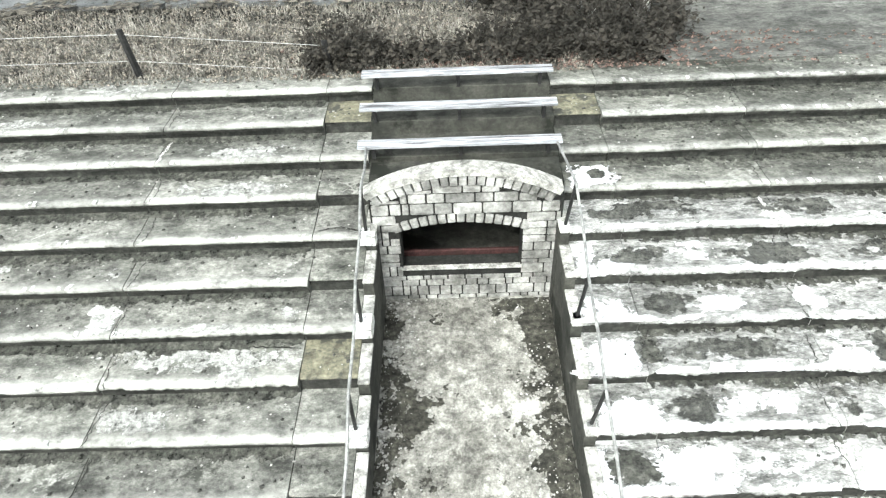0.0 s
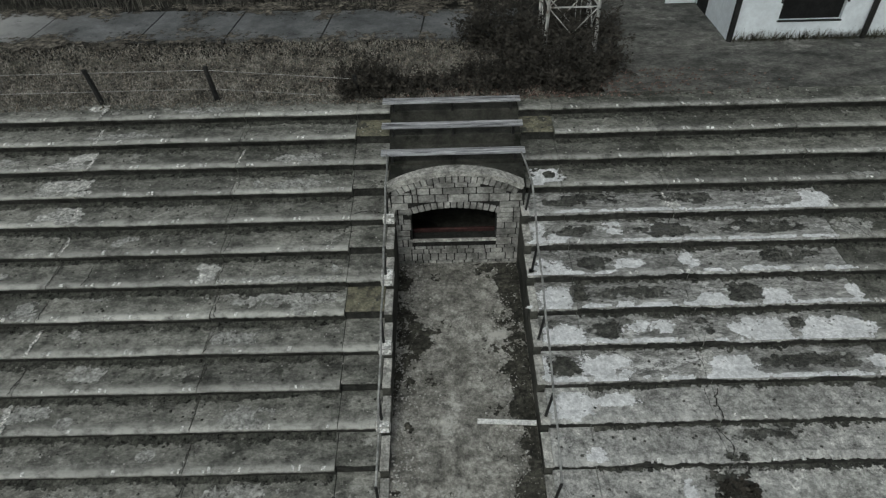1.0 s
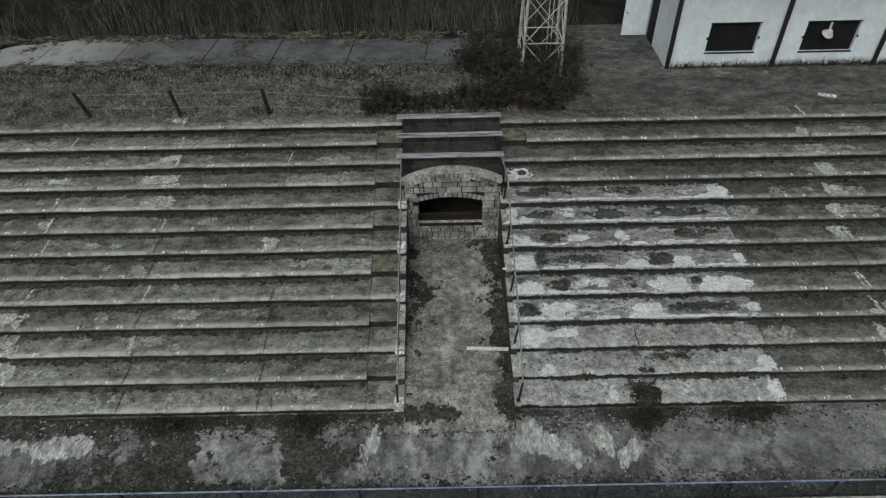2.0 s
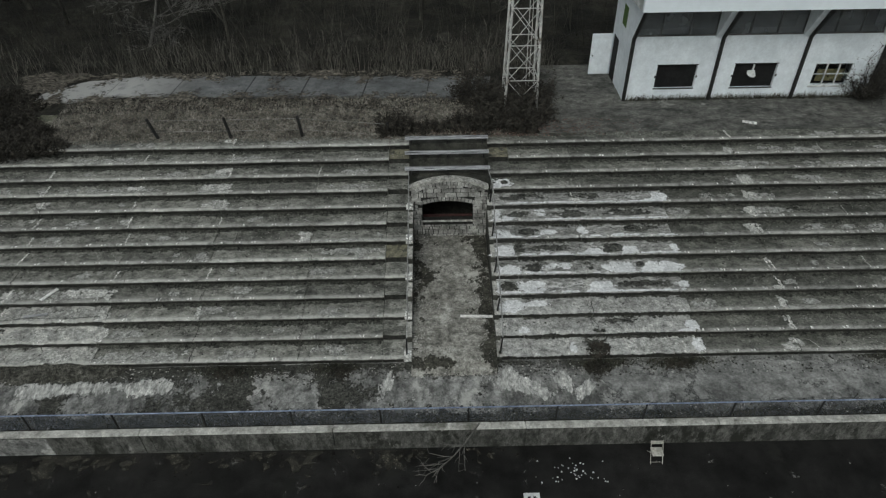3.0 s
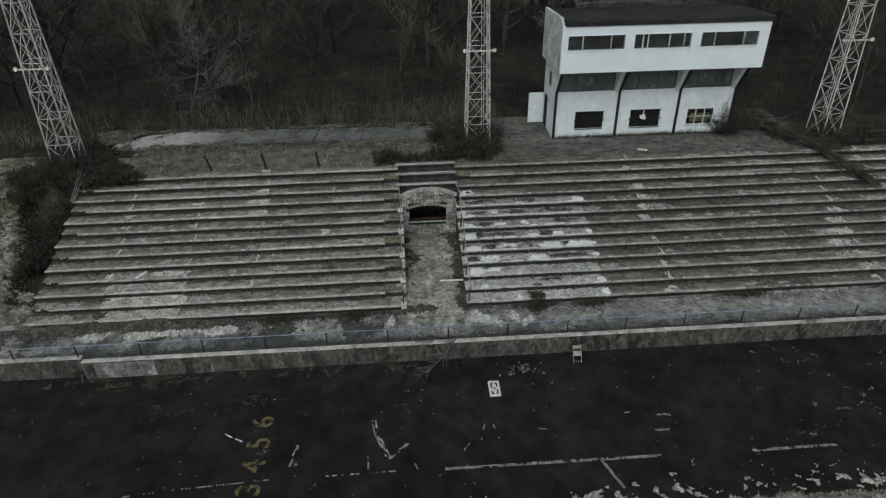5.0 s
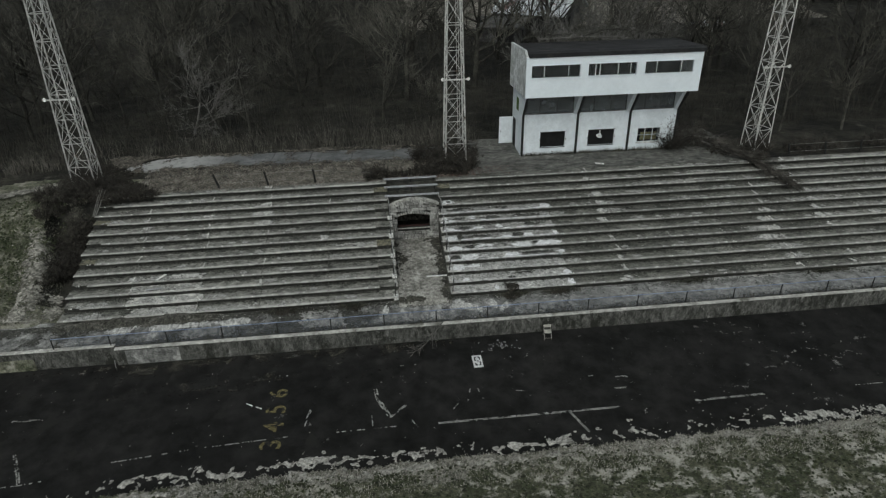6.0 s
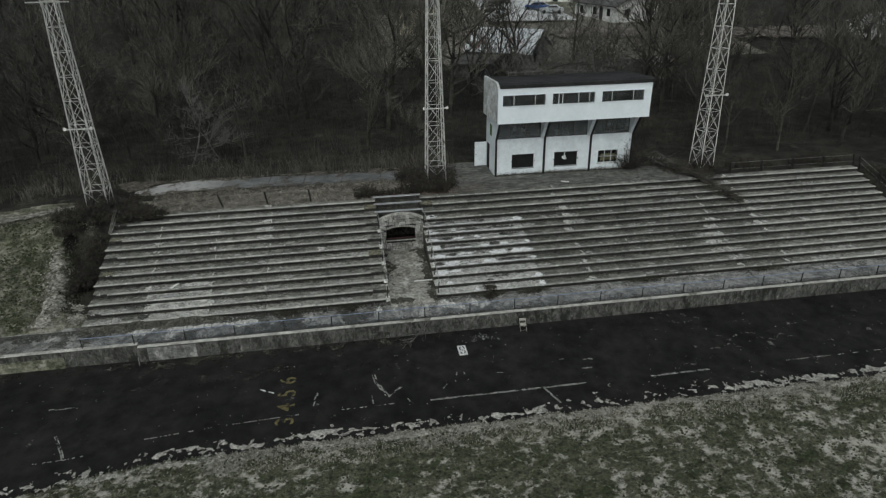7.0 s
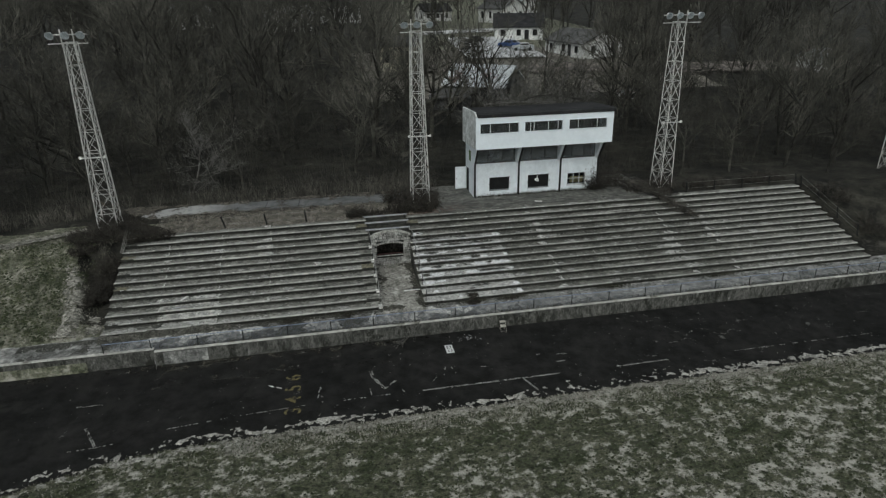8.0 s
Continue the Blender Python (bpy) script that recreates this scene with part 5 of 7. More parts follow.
for xx in (UX0, UX1 - 0.16):
    bm = B()
    v = []
    for dx in (0, 0.16):
        for yy, zz in ((OY + 0.162, OZ), (20.75, OZ - 0.25), (20.75, UT + (0.12 if xx < 10 else -0.1)), (OY + 0.75, UT + (0.36 if xx < 10 else 0.2)), (OY + 0.162, UT)):
            v.append(bm.verts.new((xx + dx, yy, zz)))
    bm.faces.new([v[j] for j in (4, 3, 2, 1, 0)])
    bm.faces.new([v[j] for j in (5, 6, 7, 8, 9)])
    for j in range(5):
        bm.faces.new([v[j], v[(j + 1) % 5], v[5 + (j + 1) % 5], v[5 + j]])
    bmesh.ops.recalc_face_normals(bm, faces=bm.faces)
    part("upper_side_wall", bm, DIRTY_WHITE, box, "dirty white side wall")
bm = B()
block(bm, (UX0 + 0.16, 20.6, OZ - 0.25), (UX1 - 0.16, 20.75, UT - 0.2))
part("upper_back_wall", bm, DIRTY_WHITE, box)
bm = B()
block(bm, (UX0 + 0.162, OY + 0.162, OZ), (UX1 - 0.162, 20.59, OZ + 0.1))
part("upper_floor", bm, SHINGLE, box, "dark underside of the upper floor")
# added black wall, in place of the upper room's darkness
bm = B()
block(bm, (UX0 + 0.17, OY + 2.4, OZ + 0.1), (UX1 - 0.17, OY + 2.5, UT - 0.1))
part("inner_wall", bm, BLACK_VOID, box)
for b, (xa, xb) in enumerate(WIN):
    bm = B()
    for a, c in (((xa - 0.07, OY - 0.035, WZ0 - 0.08), (xb + 0.07, OY + 0.05, WZ0)), ((xa - 0.07, OY - 0.035, WZ1), (xb + 0.07, OY + 0.05, WZ1 + 0.06)),
                 ((xa - 0.07, OY - 0.034, WZ0), (xa, OY + 0.05, WZ1)), ((xb, OY - 0.034, WZ0), (xb + 0.07, OY + 0.05, WZ1))):
        block(bm, a, c)
    win = part("window", bm, SIDING, upper_front, "white window surround")
    splits = (0.0, 0.26, 0.76, 1.0) if b == 0 else ((0.0, 0.15, 0.24, 0.62, 0.88, 1.0) if b == 1 else (0.0, 0.24, 0.75, 1.0))
    for f in splits[1:-1]:
        bm = B()
        px = xa + (xb - xa) * f
        block(bm, (px - 0.025, OY + 0.0, WZ0), (px + 0.025, OY + 0.06, WZ1))
        part("mullion", bm, DIRTY_WHITE, upper_front)
    for p, (f0, f1) in enumerate(zip(splits[:-1], splits[1:])):
        bm = B()
        block(bm, (xa + (xb - xa) * f0 + 0.026, OY + 0.03, WZ0 + 0.01), (xa + (xb - xa) * f1 - 0.026, OY + 0.036, WZ1 - 0.01))
        part("pane", bm, CLEAR_PANE, upper_front)
# roof: tar sheet with a dark front fascia
bm = B()
v = []
for x in (UX0 + 0.17, UX1 + 0.15):
    for yy, zz in ((OY - 0.06, UT + 0.004), (OY - 0.06, UT + 0.26), (OY + 0.5, UT + 0.3), (20.9, UT - 0.02), (20.9, UT - 0.14)):
        v.append(bm.verts.new((x, yy, zz)))
bm.faces.new([v[j] for j in (4, 3, 2, 1, 0)])
bm.faces.new([v[j] for j in (5, 6, 7, 8, 9)])
for j in range(5):
    bm.faces.new([v[j], v[(j + 1) % 5], v[5 + (j + 1) % 5], v[5 + j]])
bmesh.ops.recalc_face_normals(bm, faces=bm.faces)
part("roof", bm, ROOF_TAR, box, "dark tar roofing, sagging, littered with branches")
bm = B()
block(bm, (PX0 - 0.02, 18.6, 7.1), (PX0 - 0.001, 19.25, 8.0), 0.004)
part("side_plate", bm, GREEN_PLATE, box, "green board on the side wall")
# flat black plate paints the darkness of the doorway
bm = B()
block(bm, (PX0 - 0.016, 19.35, PZ), (PX0 - 0.002, 20.2, PZ + 2.1))
doorway = part("doorway", bm, BLACK_VOID, box, "black plate standing in for the dark open doorway")
bm = B()
block(bm, (PX0 - 1.05, 20.28, PZ + 0.04), (PX0 - 0.05, 20.33, PZ + 2.08), 0.006)
door = part("door", bm, WHITE_WALL, box, "open white door")
bm = B()
rod(bm, (PX0 - 0.95, 20.22, PZ + 1.0), (PX0 - 0.95, 20.28, PZ + 1.0), 0.03)
part("door_handle", bm, DARK_PIPE, door)


# ---- floodlight towers ----
def lattice_tower(name_at, base_w, top_w, z0, z1, lamps, turn, label):
    cx, cy = name_at
    t = thing("floodlight_tower", (0, 0, 0), label, "light tower", group="floodlight towers")

    def corner(k, z):
        f = (z - z0) / (z1 - z0)
        w = (base_w + (top_w - base_w) * f) / 2
        a = turn + math.pi / 4 + k * math.pi / 2
        return Vector((w * 1.4142 * math.cos(a), w * 1.4142 * math.sin(a), z))

    for k in range(4):
        bm = B()
        bar(bm, corner(k, z0), corner(k, z1), 0.07, 0.07)
        part("leg", bm, STEEL, t)
    levels = 9
    zs = [z0 + (z1 - z0) * (1 - (1 - j / levels) ** 1.0) for j in range(levels + 1)]
    for j in range(levels):
        for k in range(4):
            a0, a1, b0, b1 = corner(k, zs[j]), corner(k, zs[j + 1]), corner((k + 1) % 4, zs[j]), corner((k + 1) % 4, zs[j + 1])
            for p, q, w in ((a0, b1, 0.026), (b0, a1, 0.026), (a1, b1, 0.036)):
                bm = B()
                bar(bm, p, q, w, w)
                part("brace", bm, STEEL, t)
    bm = B()
    for s in (-0.12, 0.12):
        bar(bm, corner(0, z0 + 0.6) + Vector((s * 0.6 - 0.3, -0.08, 0)), corner(0, z1) + Vector((s * 0.6 - 0.2, -0.08, 0)), 0.025, 0.025)
    part("ladder", bm, STEEL, t)
    zc = z0 + (z1 - z0) * 0.42
    bm = B()
    block(bm, (-0.85, -0.62, zc), (0.85, -0.5, zc + 0.07))
    for sx in (-0.85, 0.85):
        rod(bm, (sx, -0.55, zc + 0.04), (sx, -0.72, zc + 0.1), 0.09, 0.12, n=8)
    part("lower_lamp_bar", bm, STEEL, t)
    bm = B()
    reach = 0.43 * lamps
    bar(bm, (-reach, -0.45, z1 + 0.55), (reach, -0.45, z1 + 0.55), 0.08, 0.08)
    bar(bm, (-reach, -0.45, z1 - 0.05), (reach, -0.45, z1 - 0.05), 0.07, 0.07)
    for sx in (-0.4, 0.4):
        bar(bm, (sx, -0.45, z1 - 0.3), (sx, -0.45, z1 + 0.9), 0.07, 0.07)
    part("crossbar", bm, STEEL, t)
    for j in range(lamps):
        bm = B()
        x = -reach + 0.3 + (2 * reach - 0.6) * j / max(1, lamps - 1)
        c = Vector((x, -0.62, z1 + 0.62))
        rod(bm, c, c + Vector((0, -0.26, -0.12)), 0.14, 0.29, n=14)
        rod(bm, c + Vector((0, 0.1, 0.05)), c, 0.08, 0.13, n=10)
        lamp = part("floodlight", bm, LAMP_METAL, t, "round pale floodlight")
        bm = B()
        rod(bm, c + Vector((0, -0.262, -0.121)), c + Vector((0, -0.268, -0.124)), 0.27, 0.27, n=14)
        part("lens", bm, GLASS, lamp)
    for k in range(4):
        bm = B()
        c = corner(k, z0)
        block(bm, (c.x - 0.18, c.y - 0.18, z0 - 0.4), (c.x + 0.18, c.y + 0.18, z0 + 0.12), 0.02)
        part("footing", bm, DECK, t)
    t.location = (cx, cy, 0)
    return t


lattice_tower((-20.9, 16.4), 1.42, 0.74, TOP_Z - 0.1, 18.15, 3, 0.0, "tall galvanised lattice floodlight tower standing in dark bushes")
lattice_tower((3.82, 17.2), 1.46, 0.76, TOP_Z - 0.1, 18.2, 3, 0.0, "tall galvanised lattice floodlight tower beside the asphalt path")
lattice_tower((26.05, 16.6), 1.34, 0.74, TOP_Z - 0.1, 18.4, 4, 0.25, "tall galvanised lattice floodlight tower behind the press box platform")
lattice_tower((50.5, 16.6), 1.38, 0.92, TOP_Z - 0.1, 18.2, 4, 0.25, "distant lattice floodlight tower at the end of the stand")

# ---- chain-link fence on the retaining wall ----
fence = thing("chain_link_fence", (10, 2.0, 1.0), "sagging chain-link fence with blue-grey top rail on the retaining wall", "fence")
FZ0, FZ1 = 0.99, 1.70
posts = np.arange(-18.3, 70, 2.73)
for k, x in enumerate(posts):
    bm = B()
    tilt = 0.05 * nz(k, 3.0, 0.0, 1.3)
    rod(bm, (x, 1.87, 0.66), (x + tilt, 1.87, FZ1), 0.03, n=8)
    part("post", bm, DARK_PIPE, fence)
    if k:
        bm = B()
        rod(bm, (posts[k - 1] + 0.05 * nz(k - 1, 3.0, 0.0, 1.3), 1.87, FZ1), (x + tilt, 1.87, FZ1 + 0.01 * nz(k, 1.0, 0.0, 2.0)), 0.021, n=6)
        part("top_rail", bm, BLUE_RAIL, fence, "blue-grey top rail")
wv, wf = [], []


def strand(a, b, r):
    o = len(wv)
    a, b = Vector(a), Vector(b)
    side = (b - a).cross(Vector((0, 1, 0))).normalized() * r
    wv.extend([tuple(a + side - fence.location), tuple(a - side + Vector((0, r, 0)) - fence.location), tuple(b - side + Vector((0, r, 0)) - fence.location), tuple(b + side - fence.location)])
    wf.append((o, o + 1, o + 2, o + 3))


step = 0.075
for x in np.arange(-18.3, 45, step):
    strand((x, 1.875, FZ0), (x + 1.0, 1.875, FZ1), 0.0022)
    strand((x + 1.0, 1.878, FZ0), (x, 1.878, FZ1), 0.0022)
ob = raw("wire_mesh", wv, wf, WIRE, fence, "thin chain-link wire")
ob["kind"] = "stuff"


# ---- post-and-wire fences along the top ----
def wire_fence(points, label, tilt=(0.18,)):
    f = thing("wire_fence", points[0], label, "fence", group="wire fences on the top edge")
    tops = []
    for k, p in enumerate(points):
        bm = B()
        p = Vector(p)
        top = p + Vector((-tilt[k % len(tilt)] + 0.03 * nz(k, p.x, 0.0, 2.0), 0.03, 0.95))
        rod(bm, p - Vector((0, 0, 0.1)), top, 0.075, 0.065, n=7)
        part("post", bm, DARK_PIPE, f, "dark wooden post")
        tops.append((p, top))
    for (a, b), (c, d) in zip(tops[:-1], tops[1:]):
        bm = B()
        for h in (0.35, 0.9):
            rod(bm, a.lerp(b, h), c.lerp(d, h), 0.007, n=4)
        part("wire", bm, RAIL_PIPE, f)
    return f


wire_fence([(-12.05, 14.5, TOP_Z), (-8.92, 14.5, TOP_Z), (-5.84, 14.5, TOP_Z), (-2.1, 14.6, TOP_Z - 0.4)], "rusty wire fence on leaning dark wooden posts", tilt=(0.3, 0.16, 0.1, 0.05))
wire_fence([(x, 14.5, TOP_Z) for x in np.arange(27.5, 39, 2.75)], "wire fence on dark posts along the top of the seats")
wire_fence([(38.6, 13.9 - k * 2.4, TOP_Z - 0.72 * k) for k in range(4)], "wire fence on dark posts down the end of the seats")
# ---- plants: bare trees, brambles, undergrowth ----
def limb(verts, faces, pts, r0, r1, n):
    """A tapered tube along points."""
    o = len(verts)
    k = len(pts)
    for j, p in enumerate(pts):
        d = (pts[min(j + 1, k - 1)] - pts[max(j - 1, 0)]).normalized()
        a = d.cross(Vector((0.31, 0.87, 0.38))).normalized()
        b = d.cross(a)
        r = r0 + (r1 - r0) * j / (k - 1)
        for s in range(n):
            ang = 2 * math.pi * s / n
            verts.append(p + (a * math.cos(ang) + b * math.sin(ang)) * r)
    for j in range(k - 1):
        for s in range(n):
            t = (s + 1) % n
            faces.append((o + j * n + s, o + j * n + t, o + (j + 1) * n + t, o + (j + 1) * n + s))


def wander(g, p, d, length, steps, bend, lift=0.0):
    pts = [p.copy()]
    d = d.normalized()
    for _ in range(steps):
        d = (d + Vector((g.uniform(-bend, bend), g.uniform(-bend, bend), g.uniform(-bend, bend) + lift))).normalized()
        p = p + d * (length / steps)
        pts.append(p.copy())
    return pts, d


def bare_tree_mesh(seed, height, spread, forks, thick):
    g = random.Random(seed)
    tv, tf, cv, cf = [], [], [], []
    trunk, d = wander(g, Vector((0, 0, -0.3)), Vector((g.uniform(-.08, .08), g.uniform(-.08, .08), 1)), height * 0.62, 7, 0.09, 0.05)
    limb(tv, tf, trunk, thick, thick * 0.5, 7)
    ends = []
    for b in range(forks):
        k = g.randint(2, 7)
        p = trunk[k]
        a = b * 2.4 + g.uniform(-0.5, 0.5)
        out = Vector((math.cos(a) * spread, math.sin(a) * spread, g.uniform(0.5, 1.1)))
        pts, dd = wander(g, p, out, height * g.uniform(0.3, 0.5), 5, 0.22, 0.1)
        limb(tv, tf, pts, thick * 0.42, thick * 0.13, 5)
        ends += [(pts[j], dd) for j in (2, 3, 4, 5)]
    twigs = []
    for p, dd in ends:
        for _ in range(2):
            out = dd + Vector((g.uniform(-1, 1), g.uniform(-1, 1), g.uniform(-0.3, 0.8)))
            pts, d3 = wander(g, p, out, height * g.uniform(0.12, 0.24), 3, 0.3, 0.08)
            limb(cv, cf, pts, thick * 0.15, thick * 0.05, 3)
            twigs += [(pts[1], d3), (pts[2], d3), (pts[3], d3)]
    for p, dd in twigs:
        for _ in range(3):
            out = dd + Vector((g.uniform(-1, 1), g.uniform(-1, 1), g.uniform(-0.4, 0.9)))
            pts, _d = wander(g, p, out, height * g.uniform(0.05, 0.12), 2, 0.35, 0.05)
            limb(cv, cf, pts, 0.02, 0.008, 3)
    return (tv, tf), (cv, cf)


def bare_tree(seed, height, spread, forks, thick, bark, label):
    t = thing("bare_tree", (0, 0, 0), label, "tree", group="bare winter trees")
    (tv, tf), (cv, cf) = bare_tree_mesh(seed, height, spread, forks, thick)
    raw("trunk", tv, tf, bark, t)
    raw("crown", cv, cf, TWIG if bark is BARK else bark, t)
    return t


KINDS = [(11, 13.5, 0.8, 9, 0.2), (12, 16.0, 0.7, 11, 0.24), (13, 11.0, 1.0, 8, 0.15), (14, 14.5, 0.6, 10, 0.18), (15, 9.0, 1.1, 8, 0.12), (16, 17.5, 0.9, 12, 0.3), (17, 14.0, 1.6, 15, 0.26), (18, 10.5, 1.9, 15, 0.17)]
protos = [bare_tree(*k, BARK, "tall bare grey-brown tree in the winter woods") for k in KINDS]
used = [False] * len(protos)
tree_rng = random.Random(3)


def plant(k, x, y, turn, s):
    m = pose(x, y, ground_z(x, y) - 0.1, 0, 0, turn) @ Matrix.Diagonal((s, s, s, 1))
    if not used[k]:
        used[k] = True
        protos[k].matrix_basis = m
        return protos[k]
    keep = protos[k].scale.copy()
    protos[k].scale = (s, s, s)
    ob = copy_thing(protos[k], pose(x, y, ground_z(x, y) - 0.1, 0, 0, turn))
    protos[k].scale = keep
    return ob


planted = []
tries = 0
while len(planted) < 330 and tries < 12000:
    tries += 1
    x = tree_rng.uniform(-85, 95)
    y = 23.5 + 150 * tree_rng.random() ** 1.4
    if 6 < x < 23 and y < 27:
        continue
    # open yards with houses behind the press box
    if 7 + (y - 50) * 0.12 < x < 30 + (y - 40) * 0.48 and 44 < y < 128 and tree_rng.random() < 0.985:
        continue
    gap = 3.0 if y < 45 else 4.2
    if any((x - a) ** 2 + (y - b) ** 2 < gap * gap for a, b in planted):
        continue
    planted.append((x, y))
    k = tree_rng.choice((0, 1, 2, 3, 4, 4, 2, 5)) if y < 60 else tree_rng.choice((0, 1, 3, 5))
    plant(k, x, y, tree_rng.uniform(0, 360), tree_rng.uniform(0.75, 1.12) * (0.72 if y < 30 else 1.0))
# spreading trees between the press box and the houses
BEHIND_BOX = ((8.4, 37, 6, 1.05), (20.5, 36, 7, 0.85), (32.4, 37, 6, 0.95), (25.0, 41, 7, 0.8), (29, 46, 7, 0.85), (36, 44, 7, 0.9), (1.5, 34, 6, 0.9),
              (-18.5, 35, 7, 1.1), (-8, 33, 7, 1.0), (-28, 33, 6, 0.9), (41, 50, 6, 0.8))
for x, y, k, s in ((-31, 15.5, 2, 0.8), (-36, 19, 0, 0.9), (-41, 15, 4, 0.9), (-34, 23, 3, 1.0), (-45, 20, 1, 0.9), (44, 17, 2, 0.9), (41.5, 20, 0, 0.9), (47, 20, 5, 0.8),
                   (53, 15, 3, 0.9), (60, 18, 1, 0.9), (57, 9, 4, 1.0), (46, 9, 4, 0.9), (30, 20, 4, 0.9), (35, 19.5, 2, 0.8), (12.4, 46, 1, 0.95), (31, 62, 2, 1.1), (27, 60, 4, 0.8)) + BEHIND_BOX:
    plant(k, x, y, tree_rng.uniform(0, 360), s)
pale = bare_tree(31, 7.5, 2.0, 9, 0.1, PALE_BARK, "pale leaning dead tree with many fine branches")
pale.matrix_basis = pose(-16.2, 25.5, TOP_Z - 0.2, 0, 35, 40)
for x, y, tilt, turn, s in ((-14.0, 27.0, 48, 250, 0.8),):
    pale.scale = (s, s, s)
    copy_thing(pale, pose(x, y, TOP_Z - 0.2, 0, tilt, turn))
for x, y, tilt, turn, s in ((16.8, 24.8, 8, 70, 1.35), (20.2, 25.6, 14, 190, 1.2), (12.6, 25.2, 12, 310, 1.1)):
    pale.scale = (s, s, s)
    tagged(copy_thing(pale, pose(x, y, TOP_Z - 0.2, 0, tilt, turn)), "pale dead tree with fine branches behind the press box")
pale.scale = (1, 1, 1)


def undergrowth(name, count, spot, hmin, hmax, r, material, label, lean=0.35):
    """Many thin stems as one mesh."""
    g = np.random.default_rng(len(name) * 7 + count)
    verts, faces = [], []
    made = 0
    while made < count:
        x, y = spot(g)
        z = ground_z(x, y) - 0.05
        h = g.uniform(hmin, hmax)
        dx, dy = g.normal(0, lean, 2) * h
        o = len(verts)
        m = (x + dx * 0.35 + g.normal(0, 0.06), y + dy * 0.35 + g.normal(0, 0.06), z + h * 0.6)
        t = (x + dx, y + dy, z + h * g.uniform(0.8, 1.0))
        for p, w in (((x, y, z), r), (m, r * 0.8), (t, r * 0.3)):
            verts += [(p[0] - w, p[1], p[2]), (p[0] + w, p[1], p[2]), (p[0], p[1] + w * 1.5, p[2])]
        for b in (0, 3):
            for s in range(3):
                q = (s + 1) % 3
                faces.append((o + b + s, o + b + q, o + b + 3 + q, o + b + 3 + s))
        made += 1
    ob = raw(name, verts, faces, material)
    return tagged(ob, label, "undergrowth", kind="stuff")


def wood_edge(g):
    while True:
        x = g.uniform(-45, 6)
        if nz(x, 4.0, 0.0, 0.6) > g.uniform(-0.5, 0.4):
            break
    return x, 20.7 + abs(g.normal(0, 1.8)) - (0.05 * max(0, -16 - x) ** 1.6)


def deep_wood(g):
    while True:
        x, y = g.uniform(-60, 75), 21.5 + 34 * g.random() ** 1.4
        if not (6.5 < x < 22.5 and y < 23):
            return x, y


undergrowth("dry_reeds", 2800, wood_edge, 0.3, 1.7, 0.012, surface("dry_stalks", (0.04, 0.037, 0.031), (0.14, 0.133, 0.115), 0.7), "dry grey stalks at the edge of the woods")
# stems coloured near black for the shade low in the woods
undergrowth("wood_undergrowth", 9000, deep_wood, 0.8, 3.2, 0.016, surface("shaded_brush", (0.012, 0.0115, 0.009), (0.05, 0.048, 0.039), 0.3), "dark tangled undergrowth of the winter woods", 0.5)


def bramble(x, y, rx, ry, h, stems, leaves, seed, label, z=None, twig=BRAMBLE, leaf=DARK_LEAF):
    """A dense bush: arching stems and many small leaves with gaps."""
    g = random.Random(seed)
    base = ground_z(x, y) if z is None else z
    t = thing("bush", (x, y, base), label, "bush", group="dark bushes")
    verts, faces, lv, lf = [], [], [], []
    for _ in range(stems):
        a, k = g.uniform(0, 6.283), math.sqrt(g.random())
        p = Vector((math.cos(a) * rx * k * 0.8, math.sin(a) * ry * k * 0.8, -0.1))
        hh = h * (1.15 - 0.7 * k * k) * g.uniform(0.6, 1.1)
        d = Vector((math.cos(a) * 0.5 * k + g.uniform(-.4, .4), math.sin(a) * 0.5 * k + g.uniform(-.4, .4), 1.0))
        pts, dd = wander(g, p, d, hh, 4, 0.35, -0.05)
        limb(verts, faces, pts, 0.016, 0.006, 3)
        for q in pts[1:]:
            for _k in range(2):
                e, _d = wander(g, q, dd + Vector((g.uniform(-1, 1), g.uniform(-1, 1), g.uniform(-.6, .6))), hh * 0.28, 2, 0.4)
                limb(verts, faces, e, 0.008, 0.004, 3)
                for _n in range(max(1, leaves // (stems * 8))):
                    c = e[2].lerp(e[0], g.random()) + Vector((g.uniform(-.08, .08), g.uniform(-.08, .08), g.uniform(-.08, .08)))
                    u = Vector((g.uniform(-1, 1), g.uniform(-1, 1), g.uniform(-.6, .6))).normalized() * g.uniform(0.03, 0.075)
                    w = u.cross(Vector((g.uniform(-1, 1), g.uniform(-1, 1), 1))).normalized() * u.length * 0.6
                    o = len(lv)
                    lv += [c - u, c + w, c + u, c - w]
                    lf.append((o, o + 1, o + 2, o + 3))
    raw("branchwork", verts, faces, twig, t)
    if lf:
        raw("foliage", lv, lf, leaf, t)
    return t


